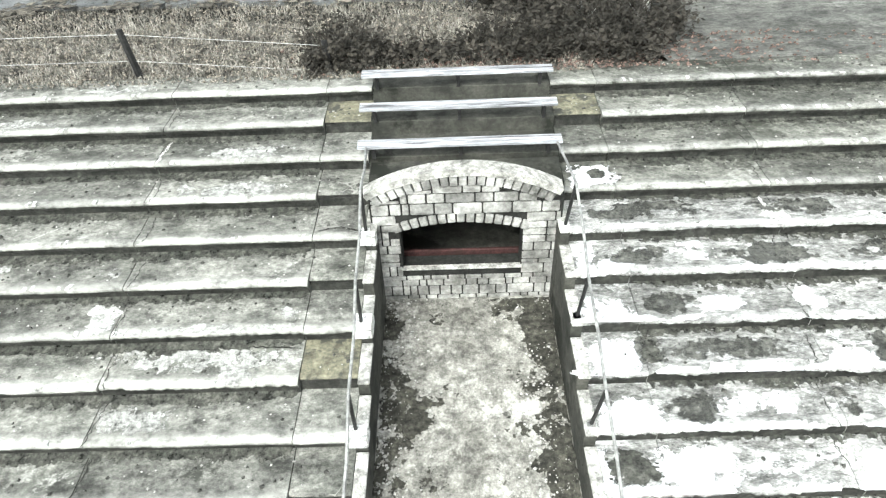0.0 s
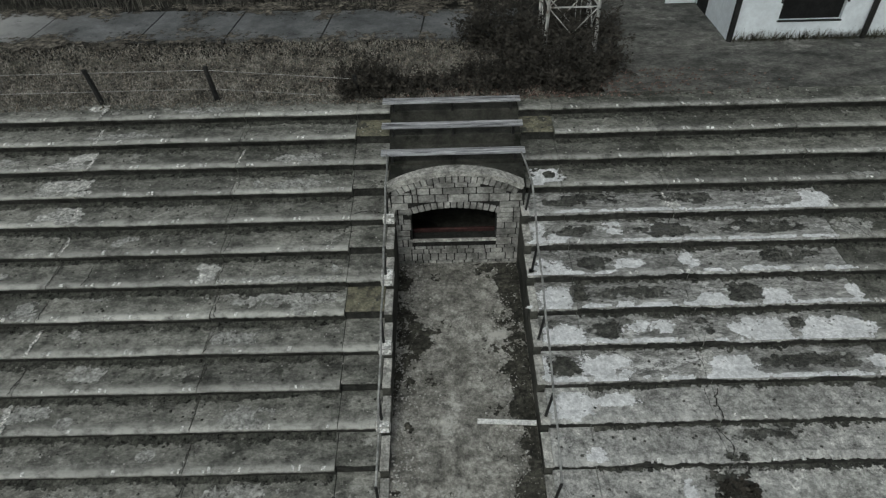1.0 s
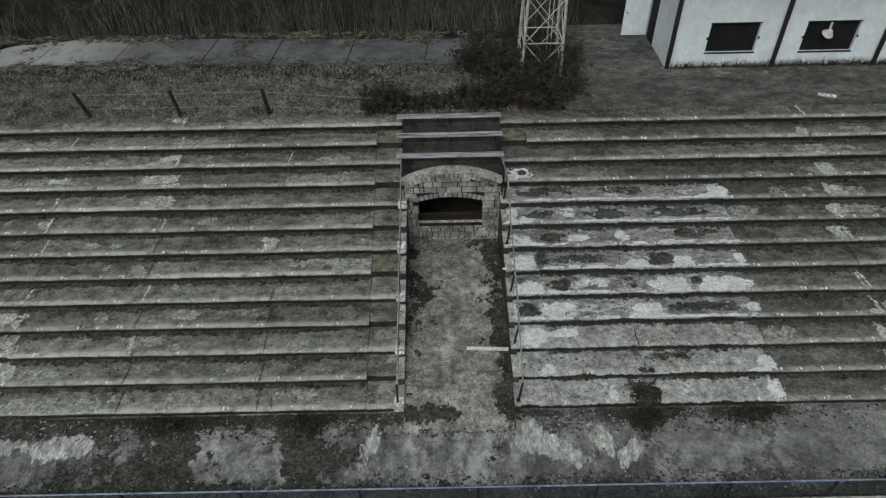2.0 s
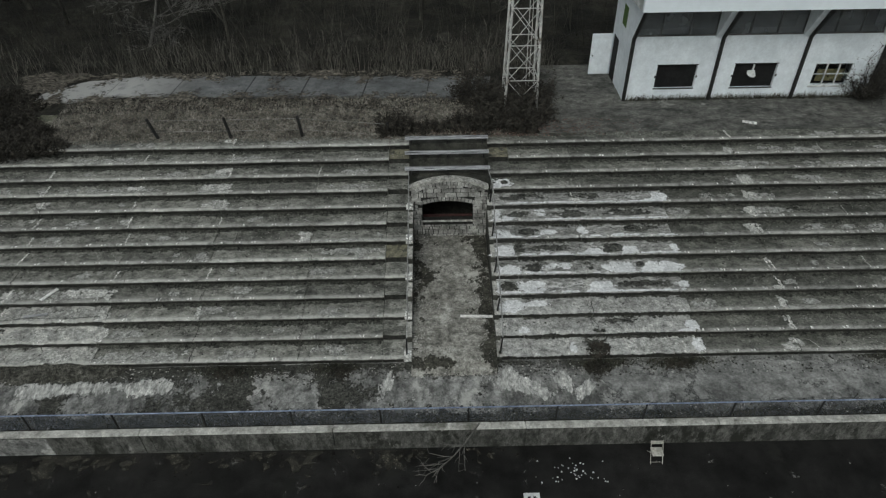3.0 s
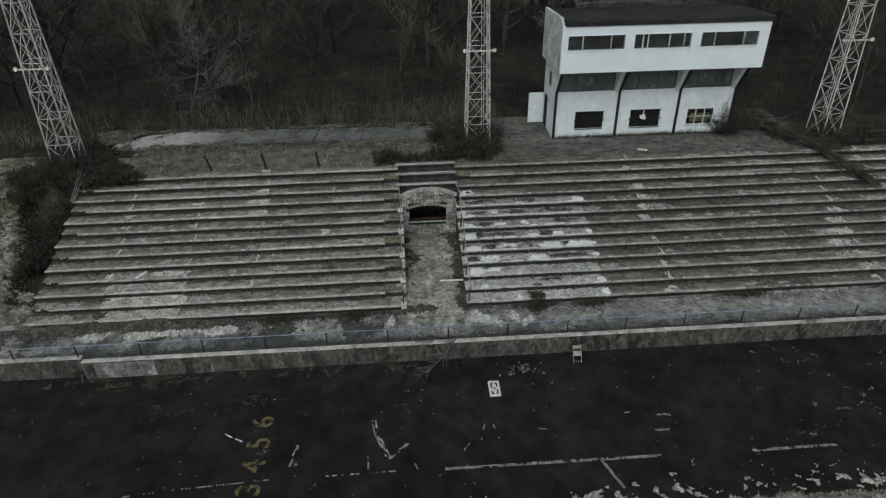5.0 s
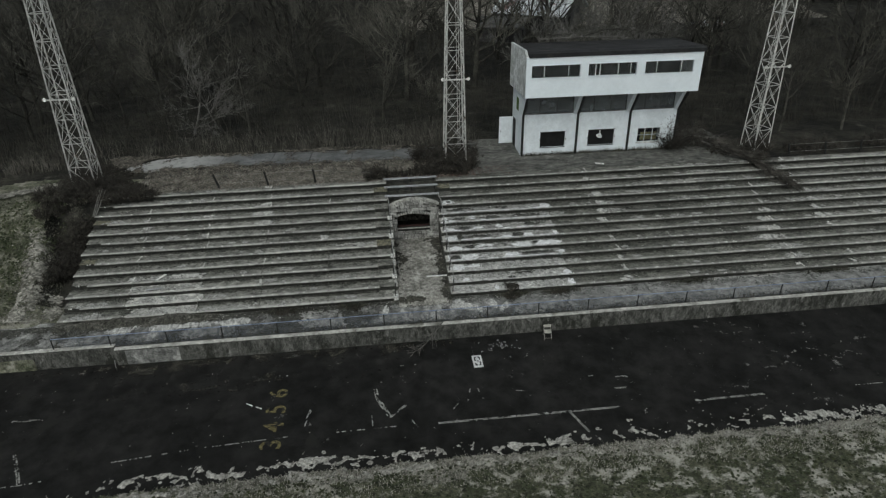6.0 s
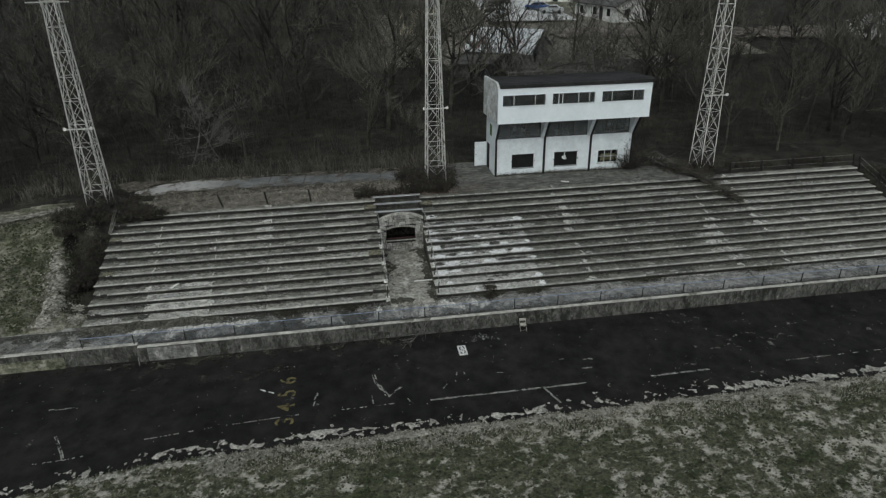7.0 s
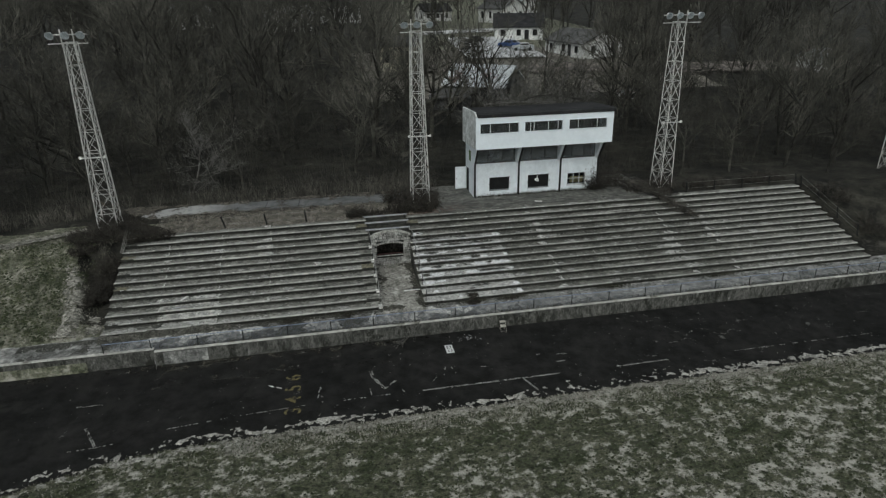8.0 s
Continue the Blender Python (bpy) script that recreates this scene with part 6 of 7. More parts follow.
BUSH = "dense dark bramble bush with withered leaves"
for j, (x, y, rx, ry, h, st, lv) in enumerate([
        (3.5, 16.1, 1.8, 1.7, 1.4, 260, 7500), (4.4, 17.9, 1.2, 1.2, 1.3, 120, 3500), (1.9, 17.8, 1.0, 1.1, 1.5, 130, 3500), (1.4, 15.0, 1.3, 0.7, 0.9, 110, 3500),
        (3.6, 14.75, 1.0, 0.5, 0.5, 90, 2500), (-1.8, 14.9, 0.9, 0.6, 0.9, 100, 3000), (-0.4, 14.9, 0.8, 0.45, 0.5, 60, 1500),
        (-18.2, 13.6, 1.9, 0.9, 0.9, 330, 900), (-16.6, 13.9, 1.1, 0.6, 0.5, 130, 300), (-20.9, 16.0, 1.8, 1.6, 1.2, 320, 900), (-19.4, 14.6, 1.3, 1.0, 1.2, 220, 700),
        # bushes of the west hollow, added to deepen its shade
        (-21.0, 12.4, 1.5, 2.0, 1.2, 320, 1900), (-20.8, 9.9, 1.1, 1.9, 1.0, 260, 1500), (-20.3, 11.5, 0.9, 1.9, 1.1, 220, 1500), (-22.3, 14.6, 1.5, 1.3, 0.9, 200, 1500), (-20.6, 14.2, 1.2, 1.0, 1.3, 220, 1500)]):
    bramble(x, y, rx, ry, h, st, lv, 40 + j, BUSH, z=(TOP_Z if x < -16 and y > 13.2 and x > -19.3 else None))
# low tangle of briars round the foot of the west tower
for j, (x, y, rx, ry, h, st, lv) in enumerate(((-19.2, 16.0, 1.3, 1.3, 0.6, 330, 2600), (-20.6, 18.3, 1.2, 1.3, 0.6, 280, 2200), (-17.9, 15.0, 1.3, 1.0, 0.5, 300, 2400), (-19.3, 17.8, 0.9, 1.1, 0.45, 180, 1400))):
    bramble(x, y, rx, ry, h, st, lv, 180 + j, "low dark tangle of briars and withered leaves")
# leafless briars on the steep face of the bank
for j, (x, y, rx, ry, h, st) in enumerate(((-20.3, 12.9, 0.9, 1.2, 0.9, 240), (-21.2, 11.5, 0.8, 1.5, 0.7, 240), (-20.6, 10.0, 0.7, 1.5, 0.6, 200), (-21.0, 8.6, 0.6, 1.1, 0.5, 150), (-22.3, 13.3, 1.0, 1.1, 0.6, 200), (-19.9, 11.4, 0.5, 1.3, 0.7, 150))):
    bramble(x, y, rx, ry, h, st, 0, 140 + j, "thin tangle of dark leafless briars on the bank")
for j, (x, y, rx, ry, h, st) in enumerate([(23.6, 16.2, 1.5, 1.2, 0.9, 150), (25.9, 16.4, 1.4, 1.2, 1.2, 170), (22.2, 18.6, 1.2, 1.5, 1.8, 130), (25.2, 14.6, 0.9, 0.7, 0.6, 90),
                                           (40, 12, 1.2, 2.5, 1.3, 150), (41, 8, 1.3, 2.2, 1.2, 140), (30, 15.8, 3, 0.9, 1.0, 180), (36, 16, 3, 0.9, 1.0, 180)]):
    bramble(x, y, rx, ry, h, st, 0 if j % 2 else 1500, 80 + j, "tangle of dark leafless twigs")
# weeds rooted in the broken lowest row and in the walkway
for j, (x, y, z, rx, ry, h) in enumerate(((5.5, 4.8, row_z(0), 0.42, 0.3, 0.22), (5.35, 4.2, WALK_Z, 0.5, 0.3, 0.28), (8.1, 4.2, WALK_Z, 0.7, 0.22, 0.2), (-7.2, 4.2, WALK_Z, 0.8, 0.3, 0.24), (-3.5, 4.15, WALK_Z, 0.5, 0.4, 0.2))):
    bramble(x, y, rx, ry, h, 90, 700, 170 + j, "low dark weed clump in a crack of the concrete", z=z)
bramble(20.0, 17.2, 0.55, 0.2, 2.5, 120, 1600, 99, "dark vine climbing the corner of the press box", z=TOP_Z + 0.01)


def fallen_branch(pts, seed, r, material, label, twigs=14, length=0.9):
    g = random.Random(seed)
    pts = [Vector(p) for p in pts]
    t = thing("fallen_branch", pts[0], label, "branch", group="fallen branches")
    o = pts[0]
    verts, faces = [], []
    loc = [p - o for p in pts]
    limb(verts, faces, loc, r, r * 0.35, 6)
    raw("stem", verts, faces, material, t)
    verts, faces = [], []
    for _ in range(twigs):
        k = g.randrange(len(loc) - 1)
        p = loc[k].lerp(loc[k + 1], g.random())
        d = (loc[k + 1] - loc[k]).normalized() + Vector((g.uniform(-.9, .9), g.uniform(-.9, .9), g.uniform(-0.1, .45)))
        e, dd = wander(g, p, d, length * g.uniform(0.5, 1.1), 3, 0.25)
        limb(verts, faces, e, r * 0.35, 0.006, 4)
        for q in e[1:]:
            f, _d = wander(g, q, dd + Vector((g.uniform(-.9, .9), g.uniform(-.9, .9), g.uniform(-.3, .4))), length * 0.35, 2, 0.3)
            limb(verts, faces, f, 0.008, 0.004, 3)
    raw("twigwork", verts, faces, material, t)
    return t


fallen_branch([(1.15, 1.75, 1.05), (0.75, 1.3, 0.85), (0.35, 1.0, 0.5), (-0.1, 0.75, 0.2), (-0.55, 0.6, 0.06)], 1, 0.03, PALE_BARK, "pale broken branch hanging over the retaining wall", 16, 0.7)
fallen_branch([(22.2, 17.2, TOP_Z + 0.5), (23.2, 16.0, TOP_Z + 0.25), (23.8, 15.2, TOP_Z + 0.12), (24.8, 14.2, TOP_Z + 0.1)], 2, 0.07, PALE_BARK, "pale broken limb lying at the platform's end", 18, 1.3)
for j, (dx, dy, r) in enumerate(((0, 0, 0.12), (-0.35, 0.3, 0.07), (0.3, 0.15, 0.08))):
    fallen_branch([(22.6 + dx, 17.0, TOP_Z + 0.7), (23.6 + dx, 15.4, TOP_Z + 0.4), (24.3 + dx, 13.8, TOP_Z + 0.2), (25.2 + dx, 12.2 + dy, TOP_Z - 0.3), (25.9 + dx, 11.0 + dy, TOP_Z - 0.75)], 3 + 20 * j, r, BRAMBLE,
                  "dark broken limb fallen across the upper seats", 80, 1.1)
fallen_branch([(20.6, 19.5, TOP_Z + 0.3), (22.0, 18.2, TOP_Z + 0.6), (23.6, 17.6, TOP_Z + 0.4)], 4, 0.06, PALE_BARK, "pale broken limb beside the press box", 14, 1.2)
fallen_branch([(10.5, 20.8, UT + 0.23), (12.6, 20.0, UT + 0.43), (14.6, 20.4, UT + 0.38), (17.0, 19.6, UT + 0.33)], 5, 0.07, PALE_BARK, "pale dead branches lying on the press box roof", 40, 1.5)
fallen_branch([(13.5, 21.2, UT + 0.23), (15.6, 20.9, UT + 0.78), (17.6, 21.0, UT + 0.58), (19.4, 20.2, UT + 0.28)], 6, 0.07, BARK, "dark dead branches lying on the press box roof", 40, 1.6)
fallen_branch([(9.2, 20.9, UT + 0.23), (10.2, 20.6, UT + 0.58), (12.0, 21.0, UT + 0.48)], 7, 0.05, BARK, "dark dead branches lying on the press box roof", 26, 1.3)


# ---- scattered and spread stuff ----
def patches(name, x0, x1, y0, y1, cell, test, height, material, label, category, level=None, film=0.0):
    """A ragged sheet made of small cells where test(x, y) > 0, rising from its rim to its height."""
    nx_, ny_ = int((x1 - x0) / cell), int((y1 - y0) / cell)
    val = {}
    for i in range(nx_ + 1):
        for j in range(ny_ + 1):
            val[i, j] = test(x0 + i * cell, y0 + j * cell)
    verts, faces, index, cover = [], [], {}, []
    least = -0.9 / film if film else 0.0

    def vert(i, j):
        if (i, j) not in index:
            x, y = x0 + i * cell + cell * 0.45 * nz(i, j, 3.0, 0.9), y0 + j * cell + cell * 0.45 * nz(i, j, 8.0, 0.9)
            index[i, j] = len(verts)
            zz = (0.0 if level is None else level(x, y)) + max(0.0 if film else -0.012, min(1.0, val[i, j] * 4) * height)
            verts.append((x, y, zz))
            cover.append(max(-1.0, min(0.6, val[i, j] * film)))
        return index[i, j]

    for i in range(nx_):
        for j in range(ny_):
            if (val[i, j] + val[i + 1, j] + val[i, j + 1] + val[i + 1, j + 1]) / 4 > least:
                faces.append((vert(i, j), vert(i + 1, j), vert(i + 1, j + 1), vert(i, j + 1)))
    ob = raw(name, verts, faces, material)
    if film:
        ob.data.attributes.new("cover", "FLOAT", "POINT").data.foreach_set("value", np.array(cover, dtype=np.float32))
    ob.data.shade_smooth()
    return tagged(ob, label, category, kind="stuff")


def fractal(x, y, s, seed):
    return noise.fractal(Vector((x * s, y * s, seed)), 0.9, 2.1, 5)


# dead grass along the track: low relief that breaks through the cinders in ragged, joined clumps
def verge_z(x, y):
    d = y - turf_edge(x)
    rich = 0.42 if 15.5 < x < 31 else (0.27 if -11 < x < 5 else (0.12 if x < 10 else 0.0))
    f = noise.fractal(Vector((x * 2.6, y * 3.2, 2.0)), 0.6, 2.1, 6) + 0.5 * nz(x, y, 5.0, 0.6)
    band = math.exp(-((d - 0.5 - 0.15 * nz(x, 9.0, 0.0, 0.3)) / 0.33) ** 2)
    near = 0.55 * math.exp(-max(0.0, d + 0.15) / 0.16)
    wx, wy = x + 0.35 * nz(x, y, 3.0, 2.0), y + 0.35 * nz(x, y, 7.0, 2.0)
    lace = max(0.0, 1 - 5.5 * abs(nz(wx, wy * 1.2, 1.0, 1.15)))
    h = 0.6 * f + near + (0.12 + rich) * band + 0.5 * lace * band - 0.5 - 0.25 * max(0.0, d - 0.9)
    return max(-0.03, min(0.05, 0.12 * h))


vv, vf = [], []
xs, ds = np.arange(-28, 46, 0.06), np.arange(-0.5, 1.45, 0.06)
for d in ds:
    for x in xs:
        y = turf_edge(x) + d
        vv.append((x, y, verge_z(x, y) + (0.028 * min(1.0, max(0.0, -d) * 4) if d < 0 else 0.0)))
nv = len(xs)
for j in range(len(ds) - 1):
    for i in range(nv - 1):
        a = j * nv + i
        if max(vv[a][2], vv[a + 1][2], vv[a + nv][2], vv[a + nv + 1][2]) > -0.004:
            vf.append((a, a + 1, a + nv + 1, a + nv))
verge = raw("verge_grass", vv, vf, DEAD_GRASS)
tagged(verge, "ragged clumps of dead pale grass along the track", "grass", kind="stuff")

patches("track_debris", -20, 42, -5.6, 1.4, 0.1, lambda x, y: fractal(x, y, 1.4, 9.0) * 0.5 - 0.5 + 0.1 * (x > 12), 0.004, GREY_FILM,
        "small patches of grey dust and dead grass on the track", "debris", level=lambda x, y: 0.007, film=2.0)


def mud_amount(x, y):
    foot = 0.8 * math.exp(-((y - 4.55) / (0.36 + 0.22 * nz(x, 2.0, 0.0, 0.5) + 0.25 * smooth((-8 - x) / 4))) ** 2) * (1 if x < 6.5 else 0.55)
    behind = 1.1 * math.exp(-(max(0.0, y - 2.1 - 0.12 * nz(x, 8.0, 0.0, 0.7)) / 0.3) ** 2)
    gap = 0.55 * math.exp(-((x + 7.3) / 1.0) ** 2) + 0.5 * math.exp(-((x + 3.6) / 0.5) ** 2) + 0.5 * math.exp(-((x + 12.8) / 0.35) ** 2) + 0.6 * math.exp(-((x - 5.6) / 0.6) ** 2 - ((y - 4.3) / 0.5) ** 2)
    return fractal(x, y, 0.8, 4.0) * 0.6 - 0.38 + foot + behind + gap + (0.2 if x < -2 else (0.04 if x < 6 else -0.26))


# pale washed concrete: (x, y, half length, half depth, slant)
WASHED = ((-15.8, 3.6, 0.85, 0.5, 0.5), (-13.2, 3.6, 1.1, 0.38, 0.1), (-11.6, 3.7, 0.9, 0.32, 0.0), (-9.9, 3.65, 0.8, 0.4, 0.2), (-1.85, 3.55, 0.3, 0.75, 0.2), (2.1, 3.75, 0.75, 0.55, 0.0), (3.1, 3.3, 0.5, 0.5, -0.5), (4.1, 3.7, 0.35, 0.5, -0.3), (4.75, 3.2, 0.28, 0.5, 0.4))


def washed_amount(x, y):
    f = 0.4 * fractal(x, y, 0.9, 21.0) - 0.5
    for cx, cy, rx, ry, slant in WASHED:
        u, v = (x - cx - slant * (y - cy) * 1.2) / rx, (y - cy) / ry
        f += 1.0 * math.exp(-(u * u + v * v) ** 1.5)
    return f


def clean_amount(x, y):
    band = smooth((y - 2.5 - 0.1 * nz(x, 6.0, 0.0, 0.6)) / 0.25) * smooth((4.5 - y) / 0.3)
    silt = 1.3 * math.exp(-((x - 7.4) / 0.5) ** 2 - ((y - 4.5) / 0.7) ** 2) + 1.2 * math.exp(-((x - 15.2 + (y - 4.0) * 1.1) / 0.3) ** 2)
    return 0.3 * fractal(x, y, 0.5, 25.0) - 0.6 + 1.1 * band * smooth((x - 5.0) / 0.8) * (1 - 0.35 * smooth((x - 24) / 6)) - silt


walk_level = lambda x, y: WALK_Z + 0.020 + 0.02 * nz(x, y, 2.0, 0.8)
patches("clean_concrete", 4.6, 39, 2.3, 4.6, 0.1, clean_amount, 0.002, CLEAN_WALK, "evenly grey washed concrete of the walkway", "concrete", level=walk_level, film=1.4)
patches("washed_concrete", -18, 6, 2.4, 4.5, 0.07, washed_amount, 0.002, PALE_WALK, "pale washed lime streaks on the walkway", "concrete", level=lambda x, y: walk_level(x, y) + 0.022, film=1.4)
patches("walkway_mud", -24, 39, 1.92, 4.6, 0.09, mud_amount, 0.02, MOSS_MUD, "dark mud and rotten leaves on the walkway", "mud", level=lambda x, y: WALK_Z + 0.016 + 0.02 * nz(x, y, 2.0, 0.8), film=1.6)


HEAP = surface("dark_rotten_litter", (0.03, 0.029, 0.023), (0.12, 0.117, 0.1), 2.2, spread=0.4, grain=12, crisp=0.82, stain=(0.26, 0.255, 0.235), stain_size=2.2, stain_at=0.61, edge=0.08, bump=1.0, bump_size=0.06)
hv, hf = [], []
xs, ys = np.arange(-19.3, -8.9, 0.07), np.arange(3.55, 4.95, 0.07)
for y in ys:
    for x in xs:
        west = smooth((-9.6 - x) / 3.0) * (0.75 + 0.5 * nz(x, 2.0, 0.0, 0.9))
        lie = 0.36 * west * smooth((y - 3.65) / 0.85) - 0.62 * max(0.0, y - 4.56 - 0.1 * nz(x, 5.0, 0.0, 1.3))
        base = WALK_Z + 0.02 * nz(x, y, 2.0, 0.8)
        hv.append((x, y, base - 0.05 + lie + 0.05 * fractal(x, y, 2.6, 3.0)))
for j in range(len(ys) - 1):
    for i in range(len(xs) - 1):
        a = j * len(xs) + i
        hf.append((a, a + 1, a + 1 + len(xs), a + len(xs)))
tagged(raw("litter_heap", hv, hf, HEAP), "dark rotten litter heaped against the lowest seat row", "litter", kind="stuff")


def tunnel_mud(x, y):
    side = 1.5 * max(0, x - 1.3) + 1.2 * max(0, -0.8 - x)
    lobes = 0.95 * math.exp(-((x + 0.62) / 0.42) ** 2 - ((y - 8.5) / 1.0) ** 2) + 0.5 * math.exp(-((x + 0.8) / 0.3) ** 2 - ((y - 10.2) / 0.5) ** 2) + 0.45 * math.exp(-((x + 0.7) / 0.25) ** 2 - ((y - 6.5) / 0.35) ** 2)
    lobes += 0.9 * math.exp(-((x - 1.6) / 0.4) ** 2 - ((y - 10.3) / 0.6) ** 2) + 0.6 * math.exp(-((x - 1.6) / 0.35) ** 2 - ((y - 7.3) / 0.9) ** 2) + 0.5 * math.exp(-((x - 0.5) / 1.2) ** 2 - ((y - 10.85) / 0.16) ** 2)
    foot = (0.9 if x < 0.5 else 0.3) * math.exp(-((y - 4.42) / 0.24) ** 2) - 3 * max(0.0, 4.15 - y) + 0.7 * math.exp(-((x - 1.65) / 0.3) ** 2 - ((y - 4.9) / 0.5) ** 2)
    return fractal(x, y, 1.3, 6.0) * 0.5 - 0.47 + side + lobes + foot


patches("tunnel_mud", TUNNEL_L + 0.01, TUNNEL_R - 0.01, 3.84, 10.9, 0.06, tunnel_mud, 0.02, TUNNEL_MUD,
        "dark mud and moss along the tunnel walls", "mud", level=lambda x, y: floor_z(x, y) + 0.012 + 0.01 * nz(x, y, 1.0, 2.0), film=1.6)


# stony earth along the edge of the bank
def rocky(x, y):
    c = bank_crest(y) - 0.1
    return 0.62 - ((x - c) / (0.75 + 0.25 * nz(y, 6.0, 0.0, 0.5))) ** 2 - max(0.0, y - 10.5) * 0.35 + 0.75 * fractal(x, y, 1.0, 8.0)


patches("stony_earth", -25.5, -19.4, 4.9, 12.4, 0.12, rocky, 0.08, ROCKY_EARTH, "pale stony earth along the edge of the bank", "earth", level=lambda x, y: ground_z(x, y) + 0.05, film=0.55)
patches("concrete_apron", -21.4, -19.3, 4.9, 8.2, 0.1, lambda x, y: 0.5 - ((x + 20.1 + (y - 6.4) * 0.25) / 0.7) ** 2 - ((y - 6.3) / 1.4) ** 4 + 0.5 * fractal(x, y, 1.0, 3.0), 0.03, ROCKY_EARTH,
        "broken pale concrete at the end of the seats", "rubble", level=lambda x, y: ground_z(x, y) + 0.07, film=1.0)
patches("track_dirt", -24, 3, -1.2, 1.58, 0.12, lambda x, y: fractal(x, y, 0.6, 14.0) * 0.6 - 0.45 + 0.6 * math.exp(-((y - 1.5) / 0.8) ** 2) - 0.03 * abs(x + 9), 0.004, TRACK_DIRT,
        "brown dirt washed onto the track below the wall", "dirt", level=lambda x, y: 0.0055, film=1.2)
patches("path_litter", -21, 3, 17.2, 21.6, 0.14, lambda x, y: min(0.3, abs(y - path_middle(x)) * 0.8 - 0.85) + 0.75 * fractal(x, y, 0.7, 11.0) + 0.4 * max(0.0, -17.0 - x) - 2.2 * max(0.0, 18.1 - y) - 2.2 * max(0.0, y - 21.0) - 2 * max(0.0, -20.0 - x) - 2 * max(0.0, x - 2.2), 0.02, LITTER_FILM,
        "dead leaves washed over the edges of the path", "leaves", level=lambda x, y: TOP_Z + 0.095, film=1.0)
patches("worn_path", -40, -22.2, 12.5, 18.5, 0.15, lambda x, y: 0.7 - ((y - (15.2 + 0.48 * (x + 25.5))) / 0.75) ** 2 + 0.5 * fractal(x, y, 0.8, 5.0), 0.02, ROCKY_EARTH,
        "pale worn path beside the woods", "path", level=lambda x, y: ground_z(x, y) + 0.09, film=1.0)


def scatter(name, count, spot, smin, smax, material, label, category="debris"):
    g = random.Random(count)
    verts, faces = [], []
    for _ in range(count):
        x, y, z = spot(g)
        s = g.uniform(smin, smax)
        o = len(verts)
        a = g.uniform(0, 3.1)
        for k in range(4):
            verts.append((x + s * math.cos(a + k * 1.57) * g.uniform(0.6, 1), y + s * math.sin(a + k * 1.57) * g.uniform(0.5, 1), z))
        verts.append((x + s * 0.15, y, z + s * g.uniform(0.4, 0.9)))
        faces += [(o + k, o + (k + 1) % 4, o + 4) for k in range(4)]
    return tagged(raw(name, verts, faces, material), label, category, kind="stuff")


def tunnel_spot(g):
    x = (TUNNEL_L + abs(g.gauss(0, 0.35)) + 0.03) if g.random() < 0.45 else (TUNNEL_R - abs(g.gauss(0, 0.4)) - 0.03)
    x = min(max(x, TUNNEL_L + 0.03), TUNNEL_R - 0.03)
    y = g.uniform(4.3, 10.9)
    return x, y, floor_z(x, y) + 0.015


def stand_spot(g):
    i = g.randrange(ROWS)
    x = g.uniform(LEFT_END, RIGHT_END)
    while -1.3 < x < 2.2:
        x = g.uniform(LEFT_END, RIGHT_END)
    return x, row_y(i) + 0.2 + g.random() * 0.5, row_z(i) + 0.004


def walk_spot(g):
    x = g.gauss(-4, 12) if g.random() < 0.6 else g.uniform(-20, 38)
    return x, g.choice((g.uniform(3.8, 4.5), g.uniform(1.95, 2.7))), WALK_Z + 0.03


def litter_spot(g):
    x, y = g.uniform(-17, 3), g.uniform(14.1, 18.0)
    return x, y, ground_z(x, y) + 0.06


def leaf_spot(g):
    x, y = g.gauss(3, 2.2), g.uniform(14.1, 15.6)
    return x, y, TOP_Z + 0.05


DARK_GRIT = surface("dark_grit", (0.03, 0.03, 0.026), (0.09, 0.088, 0.08), 9.0)
scatter("tunnel_grit", 1500, tunnel_spot, 0.012, 0.04, GRAVEL, "pale grit and flakes of concrete on the tunnel floor")
ROCK_GREY = surface("grey_bank_stone", (0.12, 0.117, 0.1), (0.3, 0.29, 0.255), 4.0, spread=0.2)
scatter("bank_stones", 420, lambda g: (lambda y: (lambda x: (x, y, ground_z(x, y) + 0.06))(bank_crest(y) - 0.1 + g.gauss(0, 0.5)))(g.uniform(5, 11)),
        0.02, 0.08, ROCK_GREY, "pale stones in the earth of the bank", "stones")
scatter("seat_debris", 3600, stand_spot, 0.008, 0.034, GRAVEL, "flakes of pale concrete lying on the steps")
scatter("seat_dirt", 2600, stand_spot, 0.02, 0.06, DARK_GRIT, "dark dirt lying on the steps")
scatter("walkway_debris", 1500, walk_spot, 0.015, 0.05, GRAVEL, "pale grit on the walkway")
scatter("walkway_dirt", 2500, walk_spot, 0.02, 0.07, DARK_GRIT, "dark twigs and dirt on the walkway")
scatter("fallen_leaves", 7000, litter_spot, 0.025, 0.06, surface("pale_dead_leaves", (0.1, 0.088, 0.07), (0.24, 0.215, 0.18), 8.0, spread=0.3), "dead leaves and straw behind the fence", "leaves")
scatter("brown_leaves", 1200, leaf_spot, 0.025, 0.055, surface("brown_leaves", (0.08, 0.05, 0.04), (0.17, 0.12, 0.1), 8.0, spread=0.3), "brown leaves under the bush", "leaves")
def field_tuft(g):
    while True:
        x, d = g.uniform(-32, 42), 17 * g.random() ** 1.2
        y = turf_edge(x) - 0.4 - d
        if fractal(x, y, 0.5, 17.0) > g.uniform(-0.7, 0.5):
            return x, y, 0.03


